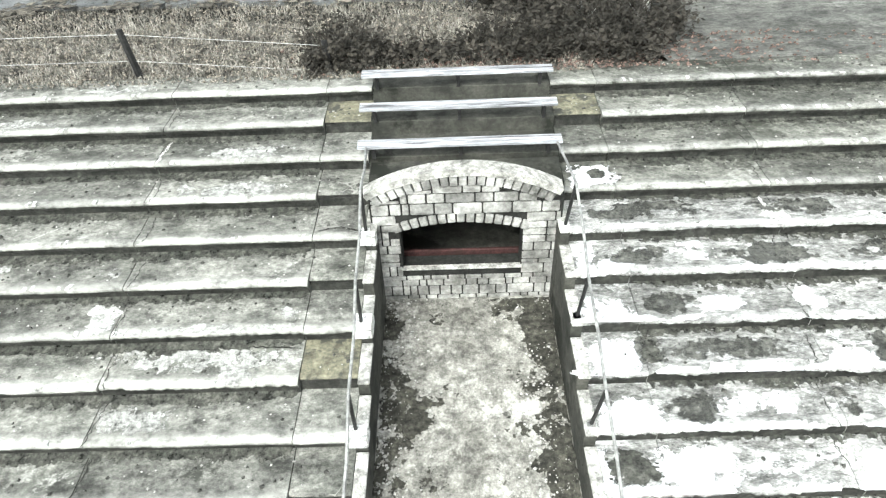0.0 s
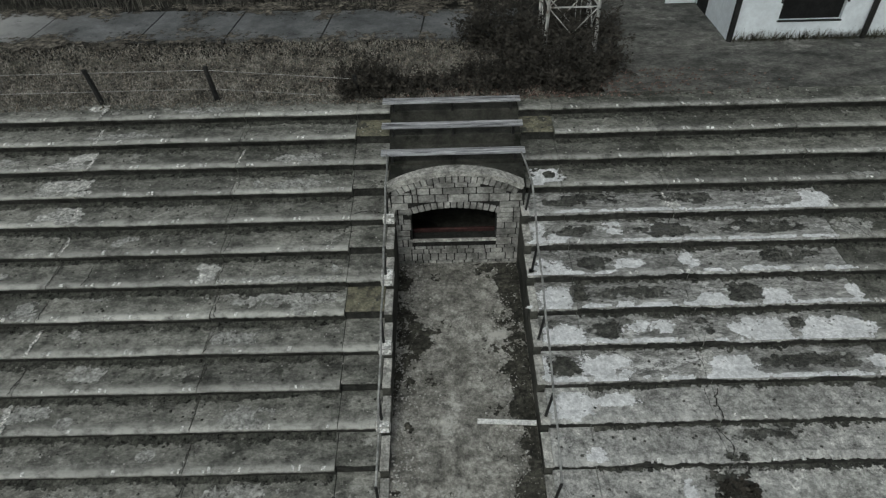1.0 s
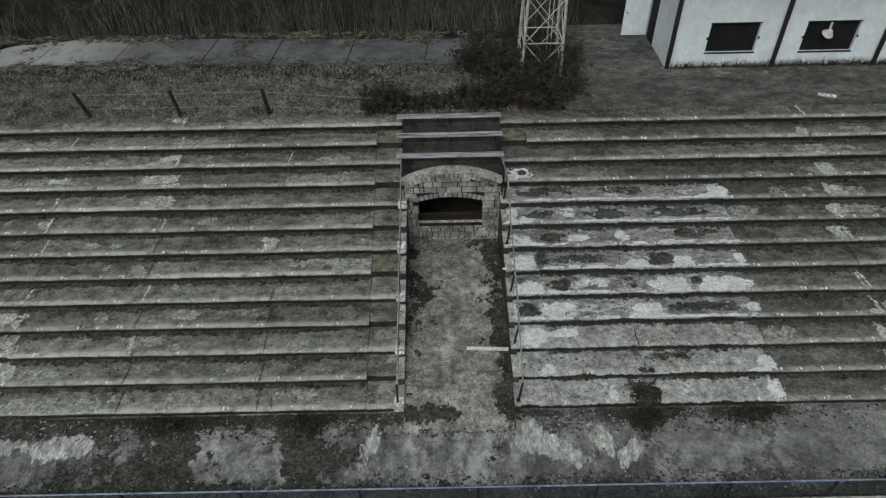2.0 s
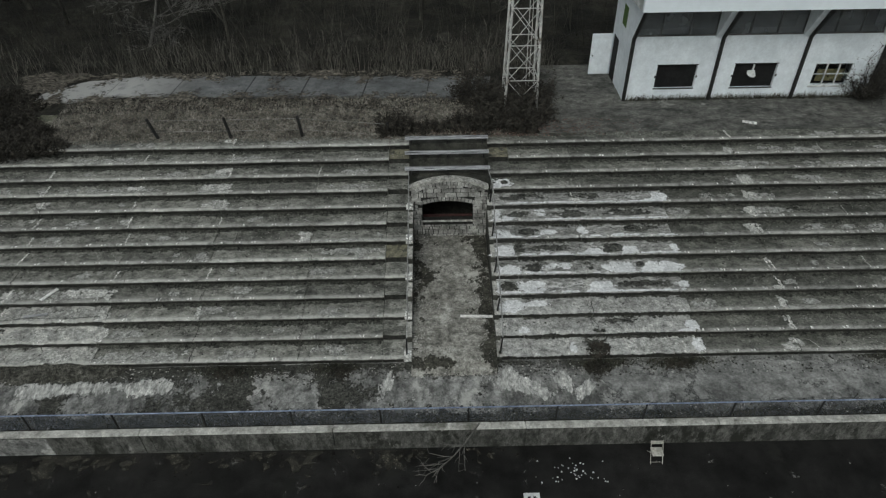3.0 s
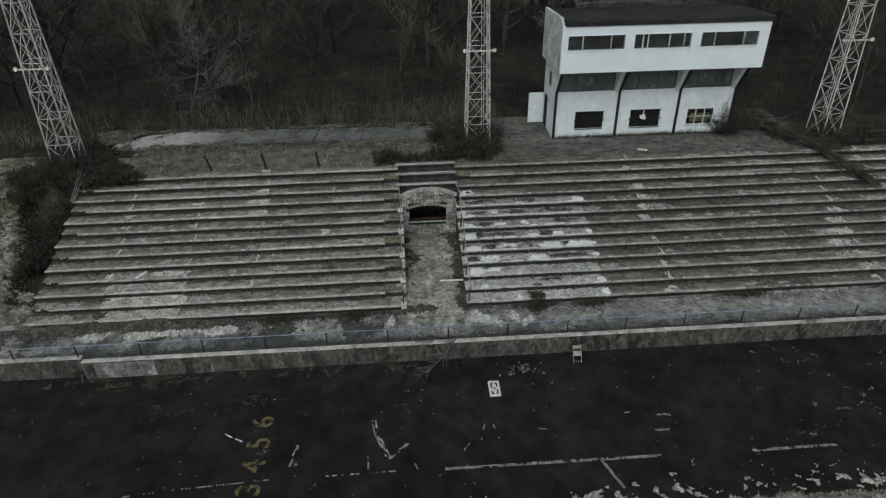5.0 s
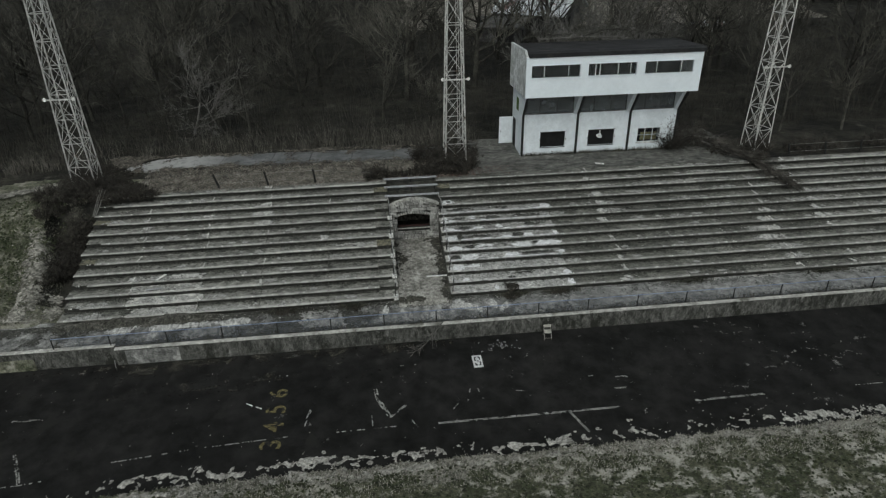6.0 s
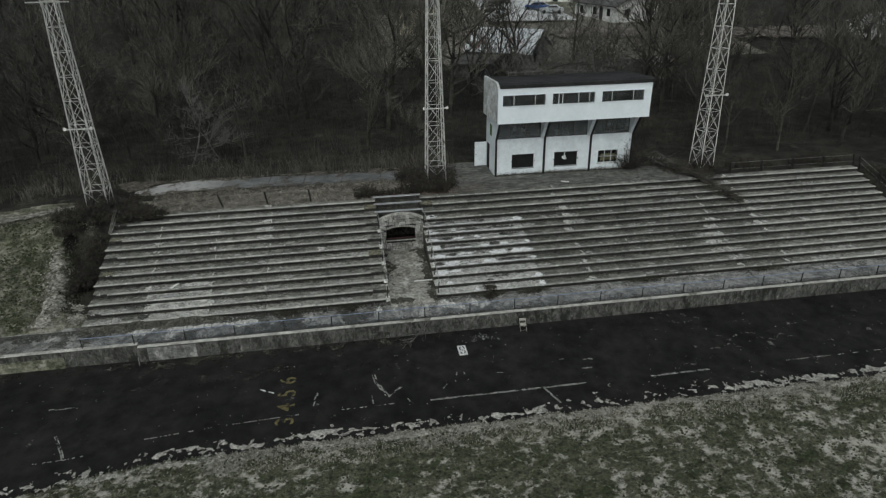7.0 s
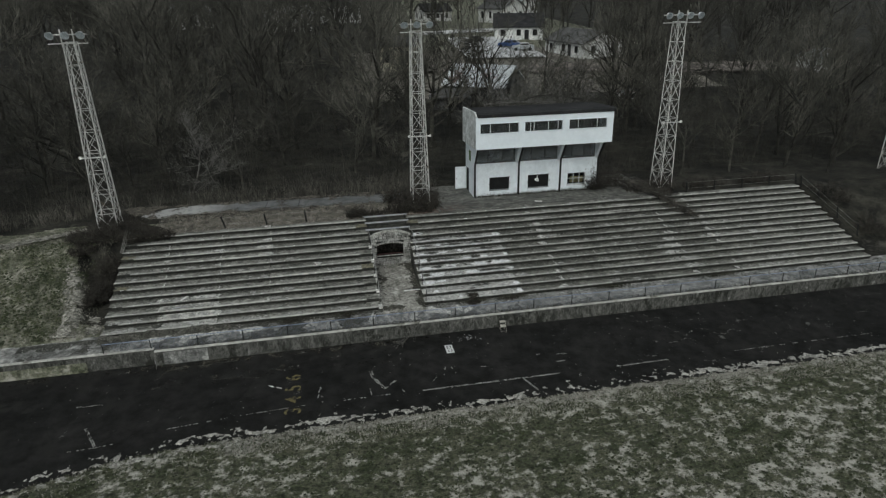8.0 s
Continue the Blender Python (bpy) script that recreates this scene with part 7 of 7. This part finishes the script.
scatter("dark_grass_tufts", 15000, field_tuft, 0.04, 0.12, surface("dark_green_tuft", (0.018, 0.024, 0.011), (0.05, 0.056, 0.027), 1.5, spread=0.2), "small dark green tufts in the turf", "grass")
def bank_tuft(g):
    while True:
        x, y = g.uniform(-38, -21.5), g.uniform(4.9, 14)
        if fractal(x, y, 0.6, 19.0) > g.uniform(-0.6, 0.5):
            return x, y, ground_z(x, y) + 0.02


scatter("bank_tufts", 5000, bank_tuft, 0.05, 0.16, surface("bank_green_tuft", (0.022, 0.03, 0.014), (0.07, 0.078, 0.04), 1.5, spread=0.2), "small green tufts on the bank", "grass")
scatter("white_scraps", 42, lambda g: (g.gauss(4.1, 0.55), g.gauss(0.62, 0.22), 0.006), 0.02, 0.048, WHITE_PLASTIC, "small white scraps scattered on the track")
scatter("track_grit", 160, lambda g: (g.uniform(-22, 40), g.uniform(-5.5, 1.4), 0.004), 0.012, 0.035, GRAVEL, "pale grit on the black track")


# turf blades
def blades(name, count, spot, hmin, hmax, w, material, label):
    g = np.random.default_rng(count)
    verts, faces = [], []
    for _ in range(count):
        p = spot(g)
        if p is None:
            continue
        x, y, z = p
        h, a = g.uniform(hmin, hmax), g.uniform(0, 6.283)
        lx, ly = g.normal(0, 0.5, 2) * h
        o = len(verts)
        cx_, sy_ = math.cos(a) * w, math.sin(a) * w
        verts += [(x - cx_, y - sy_, z), (x + cx_, y + sy_, z), (x + lx, y + ly, z + h)]
        faces.append((o, o + 1, o + 2))
    return tagged(raw(name, verts, faces, material), label, "grass", kind="stuff")


def field_spot(g):
    x, d = g.uniform(-32, 42), 16 * g.random() ** 1.3
    return x, turf_edge(x) - d, 0.03


def rim_spot(g):
    x, d = g.uniform(-32, 42), 1.6 * g.random() ** 1.6
    if x < -10 and g.random() < 0.8:
        return None
    return x, turf_edge(x) - d, 0.03


STRAW = surface("straw_blades", (0.24, 0.23, 0.2), (0.46, 0.445, 0.4), 3.0, spread=0.2)
blades("turf_blades", 110000, field_spot, 0.05, 0.13, 0.018, FIELD, "short green and straw-coloured grass of the infield")
blades("rim_straw", 26000, rim_spot, 0.05, 0.13, 0.018, STRAW, "straw-coloured dead grass along the rim of the turf")


def bank_spot(g):
    x, y = g.uniform(-36, -20.2), g.uniform(4.8, 15)
    return x, y, ground_z(x, y)


blades("bank_grass", 22000, bank_spot, 0.06, 0.16, 0.02, surface("bank_blades", (0.05, 0.055, 0.035), (0.22, 0.21, 0.175), 0.9, spread=0.25), "rough grass on the bank beside the seats")
blades("straw_strip", 26000, lambda g: (lambda x, y: (x, y, ground_z(x, y)))(g.uniform(-17.5, 3), g.uniform(14.1, 18.2)), 0.06, 0.2, 0.014,
       surface("straw_strip_blades", (0.11, 0.104, 0.09), (0.3, 0.286, 0.25), 1.2, spread=0.3), "matted brown grass behind the fence")
def wall_weed(g):
    x = g.uniform(-19, 40)
    if nz(x, 5.0, 0.0, 0.8) < g.uniform(-0.7, 0.3):
        return None
    return x, 1.95 + abs(g.normal(0, 0.28)), WALK_Z + 0.02


def foot_weed(g):
    c, r = ((5.5, 0.5), (-7.3, 0.9), (-3.6, 0.5), (-12.8, 0.4), (8.2, 0.7), (-16.5, 0.8), (16.0, 0.6), (24.5, 0.9))[int(g.integers(0, 8))]
    x, y = g.normal(c, r), 4.35 + g.normal(0, 0.16)
    return (x, y, WALK_Z + 0.02) if y < 4.5 else None


WEED = surface("dark_wall_weeds", (0.022, 0.024, 0.015), (0.085, 0.082, 0.062), 2.0, spread=0.3)
blades("wall_weeds", 22000, wall_weed, 0.06, 0.2, 0.012, WEED, "low dark weeds and straw behind the retaining wall")
blades("foot_weeds", 5200, foot_weed, 0.08, 0.3, 0.012, WEED, "dark weeds growing at the foot of the seats")
blades("press_box_weeds", 1600, lambda g: (g.uniform(8.7, 20.4), PY0 - abs(g.normal(0, 0.1)) - 0.02, PZ), 0.1, 0.4, 0.012, WEED, "dark weeds along the foot of the press box")
# ---- markings and things on the track ----
def ragged_mark(name, pts, width, keep, material, label, cell=0.06, z=0.009, seed=1):
    """A worn painted line: small flakes along a path."""
    g = random.Random(seed)
    verts, faces = [], []
    for (x0, y0), (x1, y1) in zip(pts[:-1], pts[1:]):
        d = Vector((x1 - x0, y1 - y0))
        n = max(1, int(d.length / cell))
        side = Vector((-d.y, d.x)).normalized()
        w = max(1, int(width / cell))
        for i in range(n):
            for j in range(w):
                px, py = x0 + d.x * (i + 0.5) / n, y0 + d.y * (i + 0.5) / n
                off = (j + 0.5) / w - 0.5
                if fractal(px, py + off, 2.2, seed) * 0.5 + 0.5 + g.uniform(-0.15, 0.15) < 1 - keep:
                    continue
                c = Vector((px, py)) + side * off * width
                s = cell * g.uniform(0.42, 0.62)
                a = g.uniform(0, 1.57)
                o = len(verts)
                for k in range(4):
                    verts.append((c.x + s * 1.3 * math.cos(a + k * 1.57), c.y + s * 1.3 * math.sin(a + k * 1.57), z + 0.0006 * (len(faces) % 5)))
                faces.append((o, o + 1, o + 2, o + 3))
    return tagged(raw(name, verts, faces, material), label, "marking", kind="structure")


LINE = "worn broken white line on the black track"
ragged_mark("lane_line", [(0.2, -4.57), (8.5, -4.6)], 0.13, 0.72, LINE_PAINT, LINE, seed=2)
ragged_mark("lane_line", [(12.1, -4.64), (15.5, -4.62)], 0.13, 0.72, LINE_PAINT, LINE, seed=3)
ragged_mark("lane_line", [(20, -4.6), (30, -4.6)], 0.1, 0.45, LINE_PAINT, LINE, seed=13)
ragged_mark("lane_line", [(-13.6, -5.1), (-10.0, -4.74), (-6.4, -4.55)], 0.09, 0.5, LINE_PAINT, LINE, seed=4)
ragged_mark("lane_line", [(-4.3, -4.55), (-1.6, -4.52)], 0.1, 0.5, LINE_PAINT, LINE, seed=5)
ragged_mark("lane_line", [(-4.5, -0.3), (12, -0.35)], 0.05, 0.16, LINE_PAINT, LINE, seed=15)
ragged_mark("arrow_mark", [(-2.55, -1.9), (-2.45, -2.6), (-1.9, -3.95)], 0.2, 0.62, LINE_PAINT, "worn white arrow mark on the track", seed=6)
ragged_mark("arrow_mark", [(-1.9, -3.9), (-1.15, -3.2)], 0.13, 0.6, LINE_PAINT, "worn white arrow mark on the track", seed=7)
ragged_mark("cross_mark", [(6.17, -4.6), (6.66, -5.95)], 0.12, 0.75, LINE_PAINT, "worn white cross mark at the track's edge", seed=8)
ragged_mark("corner_mark", [(-17.85, -4.12), (-17.15, -5.4), (-16.9, -5.95)], 0.16, 0.55, LINE_PAINT, "worn white corner mark on the track", seed=9)
ragged_mark("corner_mark", [(-18.2, -5.95), (-16.9, -5.9), (-15.6, -5.72)], 0.1, 0.5, LINE_PAINT, "worn white corner mark on the track", seed=10)
ragged_mark("corner_mark", [(7.3, -2.35), (9.1, -2.2)], 0.1, 0.4, LINE_PAINT, "worn white mark on the track", seed=11)
ragged_mark("corner_mark", [(7.4, -2.3), (7.9, -3.1)], 0.1, 0.4, LINE_PAINT, "worn white mark on the track", seed=12)
for sd, (x, y, w) in enumerate(((15.5, 0.4, 2.6), (17.6, -1.6, 2.4), (16.6, -2.6, 1.8), (19.8, -2.2, 2.2), (14.4, 1.2, 1.6))):
    ragged_mark("crack_growth", [(x, y), (x + w * 0.4, y - 0.35), (x + w * 0.7, y + 0.1), (x + w, y - 0.3)], 0.2, 0.3, CRACK_WEED, "pale dead weeds in a crack of the track", seed=20 + sd)

for sd, (pts, w, keep) in enumerate((([(-18.9, -2.0), (-17.4, -2.05)], 0.12, 0.45), ([(-7.4, -0.28), (-6.6, -0.38)], 0.1, 0.5), ([(-5.5, -2.95), (-5.75, -4.0)], 0.12, 0.5), ([(-2.1, -1.1), (-2.3, -1.6)], 0.1, 0.6), ([(1.95, -2.45), (1.72, -3.3)], 0.09, 0.55),
                                   ([(2.3, -2.5), (2.45, -3.3)], 0.08, 0.45), ([(1.25, -3.4), (0.98, -3.75)], 0.1, 0.55), ([(4.1, -2.84), (4.55, -2.93)], 0.14, 0.55), ([(9.05, -2.5), (9.65, -2.58)], 0.12, 0.6),
                                   ([(8.7, -3.34), (9.35, -3.35)], 0.12, 0.5), ([(9.8, -4.4), (9.5, -5.3)], 0.14, 0.4), ([(-2.75, -3.2), (-2.7, -4.6)], 0.1, 0.45), ([(-0.95, -4.2), (-0.8, -4.6)], 0.09, 0.5))):
    ragged_mark("faded_mark", pts, w, keep, LINE_PAINT, "short faded white mark on the black track", seed=40 + sd)

for digit, y in (("3", -4.95), ("4", -3.86), ("5", -2.74), ("6", -1.62)):
    cu = bpy.data.curves.new("lane_number", "FONT")
    cu.body, cu.size, cu.extrude, cu.offset = digit, 1.28, 0.002, 0.012
    cu.align_x, cu.align_y = "CENTER", "CENTER"
    tmp = new("lane_number_outline", cu)
    bpy.context.view_layer.update()
    me = bpy.data.meshes.new_from_object(tmp.evaluated_get(bpy.context.evaluated_depsgraph_get()))
    bpy.data.objects.remove(tmp)
    me.materials.clear()
    me.materials.append(YELLOW)
    ob = new("lane_number", me)
    ob.matrix_world = pose(-7.05, y, 0.011, 0, 0, 90)
    tagged(ob, "worn yellow painted lane number on the black track", "number", group="lane numbers", kind="structure")

# marker board lying on the track
sign = thing("marker_board", (2.62, -0.5, 0.012), "white marker board with a black stencilled figure lying on the track", "sign")
bm = B()
block(bm, (2.38, -0.97, 0.012), (2.86, -0.04, 0.06), 0.01)
part("board", bm, WHITE_PLASTIC, sign)
for a, b in (((2.47, -0.5), (2.53, -0.2)), ((2.5, -0.24), (2.58, -0.16)), ((2.66, -0.24), (2.74, -0.16)), ((2.71, -0.42), (2.77, -0.2)), ((2.71, -0.78), (2.77, -0.56)),
             ((2.47, -0.84), (2.53, -0.66)), ((2.5, -0.86), (2.6, -0.78)), ((2.66, -0.86), (2.74, -0.78)), ((2.57, -0.54), (2.67, -0.47))):
    bm = B()
    block(bm, (*a, 0.061), (*b, 0.064))
    part("stencil_bar", bm, BLACK_PAINT, sign)

# folding chair by the wall
chair = thing("folding_chair", (6.62, 1.1, 0.0), "beige metal folding chair standing by the retaining wall", "chair")
cxx, cyy = 6.62, 1.1
for s in (-0.22, 0.22):
    bm = B()
    rod(bm, (cxx + s, cyy - 0.28, 0.0), (cxx + s, cyy + 0.2, 0.82), 0.014, n=8)
    part("front_leg", bm, CHAIR_PAINT, chair)
    bm = B()
    rod(bm, (cxx + s * 0.88, cyy + 0.3, 0.0), (cxx + s * 0.88, cyy - 0.12, 0.46), 0.013, n=8)
    part("rear_leg", bm, CHAIR_PAINT, chair)
bm = B()
block(bm, (cxx - 0.21, cyy - 0.24, 0.44), (cxx + 0.21, cyy + 0.14, 0.47), 0.012)
part("seat", bm, CHAIR_PAINT, chair)
bm = B()
block(bm, (cxx - 0.215, cyy + 0.14, 0.64), (cxx + 0.215, cyy + 0.175, 0.83), 0.015)
part("backrest", bm, CHAIR_PAINT, chair)
bm = B()
rod(bm, (cxx - 0.22, cyy - 0.24, 0.08), (cxx + 0.22, cyy - 0.24, 0.08), 0.01, n=6)
part("stretcher", bm, CHAIR_PAINT, chair)

chair.scale = (0.84, 0.84, 0.84)

# plank in the tunnel, leaning pipe, planks on the seats
bm = B()
bar(bm, (0.72, 6.42, floor_z(0, 6.4) + 0.05), (1.9, 6.3, floor_z(0, 6.4) + 0.12), 0.1, 0.04)
tagged(part("loose_plank", bm, WHITE_MARK), "pale loose plank lying across the tunnel floor", "plank", group="loose planks")
bm = B()
bar(bm, (-14.55, row_y(3) + 0.1, row_z(3) + 0.06), (-14.2, row_y(3) + 0.72, row_z(3) + 0.05), 0.14, 0.03)
tagged(part("loose_plank", bm, WHITE_MARK), "short white plank lying on the steps", "plank", group="loose planks")
bm = B()
bar(bm, (-15.0, row_y(2) + 0.3, row_z(2) + 0.05), (-14.2, row_y(2) + 0.42, row_z(2) + 0.05), 0.1, 0.03)
tagged(part("loose_plank", bm, BOARD), "short grey plank lying on the steps", "plank", group="loose planks")
bm = B()
bar(bm, (13.45, 15.05, TOP_Z + 0.06), (14.0, 14.85, TOP_Z + 0.06), 0.16, 0.05)
tagged(part("loose_plank", bm, BRACKET), "short pale board lying on the platform", "plank", group="loose planks")
for j, (dx, dz) in enumerate(((0, 0), (0.16, 0.05), (0.32, -0.05))):
    bm = B()
    bar(bm, (-19.35 + dx * 0.5, 12.2, row_z(10) + 0.02), (-19.1 + dx, 13.6, row_z(10) + 1.2 + dz), 0.06, 0.03)
    tagged(part("leaning_slat", bm, PALE_BARK), "grey wooden slat leaning at the end of the seats", "slat", group="leaning slats")
for xa, ya, xb, yb in ((-8.5, -2.17, -8.2, -2.38), (-8.05, -2.45, -7.75, -2.62)):
    bm = B()
    bar(bm, (xa, ya, 0.03), (xb, yb, 0.035), 0.035, 0.03)
    tagged(part("broken_stick", bm, BRACKET), "piece of a broken white stick lying on the track", "stick", group="broken stick")
bm = B()
rod(bm, (-15.35, 1.25, 0.0), (-15.2, 0.9, 0.45), 0.02, n=6)
rod(bm, (-15.2, 0.9, 0.45), (-15.35, 1.3, 0.55), 0.02, n=6)
tagged(part("bent_pipe", bm, RAIL_PIPE), "bent pipe end sticking out of the track", "pipe")


# ---- houses, yards and cars behind the woods ----
def house(x, y, w, d, h, rise, turn, wall_mat, roof_mat, label, windows=3):
    z = ground_z(x, y) - 0.3
    t = thing("house", (0, 0, 0), label, "house", group="houses behind the woods")
    bm = B()
    block(bm, (-w / 2, -d / 2, 0), (w / 2, d / 2, h))
    v = [bm.verts.new(p) for p in ((-w / 2, -d / 2, h), (-w / 2, d / 2, h), (-w / 2, 0, h + rise), (w / 2, -d / 2, h), (w / 2, d / 2, h), (w / 2, 0, h + rise))]
    bm.faces.new((v[0], v[2], v[1]))
    bm.faces.new((v[3], v[4], v[5]))
    wall_h = part("wall", bm, wall_mat, t)
    for sgn in (-1, 1):
        bm = B()
        o = 0.4
        k = rise / (d / 2)
        v = []
        for xx in (-w / 2 - o, w / 2 + o):
            for yy, zz in ((sgn * (d / 2 + o), h - o * k), (0, h + rise), (0, h + rise + 0.18), (sgn * (d / 2 + o), h - o * k + 0.18)):
                v.append(bm.verts.new((xx, yy, zz + 0.02)))
        for q in ((0, 1, 2, 3), (7, 6, 5, 4), (0, 4, 5, 1), (1, 5, 6, 2), (2, 6, 7, 3), (3, 7, 4, 0)):
            bm.faces.new([v[j] for j in q])
        bmesh.ops.recalc_face_normals(bm, faces=bm.faces)
        part("roof", bm, roof_mat, t)
    # windows are black plates, painted as dark rooms
    for side in (0, 1):
        for j in range(windows):
            bm = B()
            if side == 0:
                px = -w / 2 + w * (j + 0.5) / windows
                block(bm, (px - 0.5, -d / 2 - 0.04, h * 0.35), (px + 0.5, -d / 2 - 0.005, h * 0.8))
            else:
                if j > 1:
                    bm.free()
                    continue
                py = -d / 4 + d / 2 * j
                block(bm, (w / 2 + 0.005, py - 0.5, h * 0.35), (w / 2 + 0.04, py + 0.5, h * 0.8))
                bm2 = B()
                block(bm2, (-w / 2 - 0.04, py - 0.5, h * 0.35), (-w / 2 - 0.005, py + 0.5, h * 0.8))
                part("window", bm2, BLACK_VOID, t, "dark window")
            part("window", bm, BLACK_VOID, t, "dark window")
    bm = B()
    block(bm, (w * 0.12, -d / 2 - 0.05, 0.2), (w * 0.12 + 1.0, -d / 2 - 0.004, 2.3))
    part("door", bm, ROOF_TAR, t)
    t.matrix_basis = pose(x, y, z, 0, 0, turn)
    return t


house(48.0, 88, 13, 9.0, 2.7, 2.0, -78, HOUSE_WHITE, SHINGLE, "white single-storey house with grey shingle roof")
house(44.5, 119, 11, 10, 3.0, 2.6, -15, HOUSE_WHITE, ROOF_TAR, "white house with a dark gable roof")
house(52.5, 160, 11, 9, 4.2, 2.6, -65, HOUSE_WHITE, SHINGLE, "white two-storey house among trees")
house(64, 185, 12, 9, 3.5, 2.4, -60, HOUSE_WHITE, ROOF_LIGHT, "white house with a pale roof")
house(34, 172, 9, 8, 3.0, 2.0, 10, HOUSE_WHITE, ROOF_TAR, "white house with a dark roof")
house(20.6, 59.5, 9.0, 8.5, 2.2, 2.3, -35, SHINGLE, ROOF_LIGHT, "low shed with a pale sheet roof", 1)
house(14.6, 54, 5, 4, 1.9, 0.7, -20, SHINGLE, SHINGLE, "low shed with a grey roof behind trees", 1)
house(10.8, 80, 6, 7, 4.2, 1.2, -15, HOUSE_YELLOW, SHINGLE, "cream house with grey roof behind the trees", 2)
house(-9, 150, 12, 9, 4.2, 2.2, 5, HOUSE_WHITE, ROOF_LIGHT, "white house with pale roof far behind the woods")
house(-36, 168, 15, 9, 4.2, 2.2, 12, HOUSE_WHITE, ROOF_LIGHT, "white house far behind the woods")
house(6, 175, 12, 10, 5, 2.2, 0, HOUSE_WHITE, SHINGLE, "white house with grey roof far behind the woods")
house(41.0, 54.5, 2.6, 2.2, 1.0, 0.25, 25, HOUSE_WHITE, ROOF_LIGHT, "small white shed with a flat pale roof behind the press box", 1)
house(82, 66, 5, 4, 2.6, 1.0, 20, HOUSE_WHITE, ROOF_LIGHT, "small white shed among trees", 1)


def strip(name, pts, width, material, label, up=0.12):
    verts, faces = [], []
    for j, (x, y) in enumerate(pts):
        a, b = pts[max(0, j - 1)], pts[min(len(pts) - 1, j + 1)]
        d = Vector((b[0] - a[0], b[1] - a[1])).normalized()
        for s in range(5):
            px, py = x - d.y * width * (s / 4 - 0.5), y + d.x * width * (s / 4 - 0.5)
            verts.append((px, py, ground_z(px, py) + up + 0.02))
    for j in range(len(pts) - 1):
        for s in range(4):
            a = j * 5 + s
            faces.append((a, a + 1, a + 6, a + 5))
    return tagged(raw(name, verts, faces, material), label, "road", kind="structure")


strip("road", [(31.5 + 0.3 * k, 84 + 3.2 * k) for k in range(12)], 15, ROADWAY, "pale road and forecourt before the houses", 0.35)
strip("road", [(22 + 2.0 * k, 131 + 0.4 * k) for k in range(14)], 8, ROADWAY, "pale side road between the houses", 0.34)
patches("bare_ground", 12, 95, 60, 84, 0.8, lambda x, y: 0.8 - ((y - (76 - 0.14 * (x - 20))) / (4.2 + 1.2 * nz(x, 3.0, 0.0, 0.1))) ** 2 + 0.4 * fractal(x, y, 0.15, 4.0), 0.05, CLAY,
        "reddish bare ground along the backs of the yards", "earth", level=lambda x, y: ground_z(x, y) + 0.36, film=1.0)


def parked_car(x, y, turn, paint, label):
    t = thing("parked_car", (0, 0, 0), label, "car", group="parked cars")
    bm = B()
    prof = [(-2.2, 0.35), (-2.25, 0.75), (-1.9, 0.95), (-0.9, 1.0), (-0.35, 1.45), (1.0, 1.48), (1.6, 1.05), (2.15, 0.95), (2.25, 0.7), (2.2, 0.35)]
    v = [[bm.verts.new((px, s * (0.88 if pz < 1.2 else 0.7), pz)) for px, pz in prof] for s in (-1, 1)]
    bm.faces.new(v[0])
    bm.faces.new(v[1][::-1])
    for j in range(len(prof)):
        q = (j + 1) % len(prof)
        bm.faces.new((v[0][j], v[1][j], v[1][q], v[0][q]))
    bmesh.ops.recalc_face_normals(bm, faces=bm.faces)
    part("body", bm, paint, t)
    for s in (-1, 1):
        bm = B()
        q = [bm.verts.new(p) for p in ((-0.75, s * 0.885, 1.05), (1.25, s * 0.885, 1.08), (0.9, s * 0.745, 1.4), (-0.3, s * 0.745, 1.4))]
        bm.faces.new(q)
        part("side_window", bm, BLACK_PAINT, t)
    for px, a in ((-0.64, 0), (1.32, 1)):
        bm = B()
        q = [bm.verts.new(p) for p in ((-0.85, -0.75, 1.03), (-0.85, 0.75, 1.03), (-0.4, 0.66, 1.425), (-0.4, -0.66, 1.425))] if a == 0 else \
            [bm.verts.new(p) for p in ((1.58, -0.75, 1.09), (1.58, 0.75, 1.09), (1.06, 0.66, 1.46), (1.06, -0.66, 1.46))]
        bm.faces.new(q)
        part("windscreen", bm, BLACK_PAINT, t)
    for px in (-1.4, 1.4):
        for s in (-0.86, 0.86):
            bm = B()
            rod(bm, (px, s - 0.1, 0.32), (px, s + 0.1, 0.32), 0.32, n=14)
            wheel = part("wheel", bm, RUBBER, t)
    t.matrix_basis = pose(x, y, ground_z(x, y) + 0.33, 0, 0, turn)
    return t


parked_car(27.0, 90.5, 60, CAR_SILVER, "silver car parked on the pale forecourt")
parked_car(36.2, 98.5, -50, CAR_BLUE, "blue car parked before the houses")
parked_car(37.4, 93.0, -15, CAR_SILVER, "silver car with dark windows parked before the houses")
parked_car(31.0, 108, 20, CAR_DARK, "dark car parked on the side road")
parked_car(26.5, 97, 80, CAR_DARK, "dark car parked at the forecourt's edge")
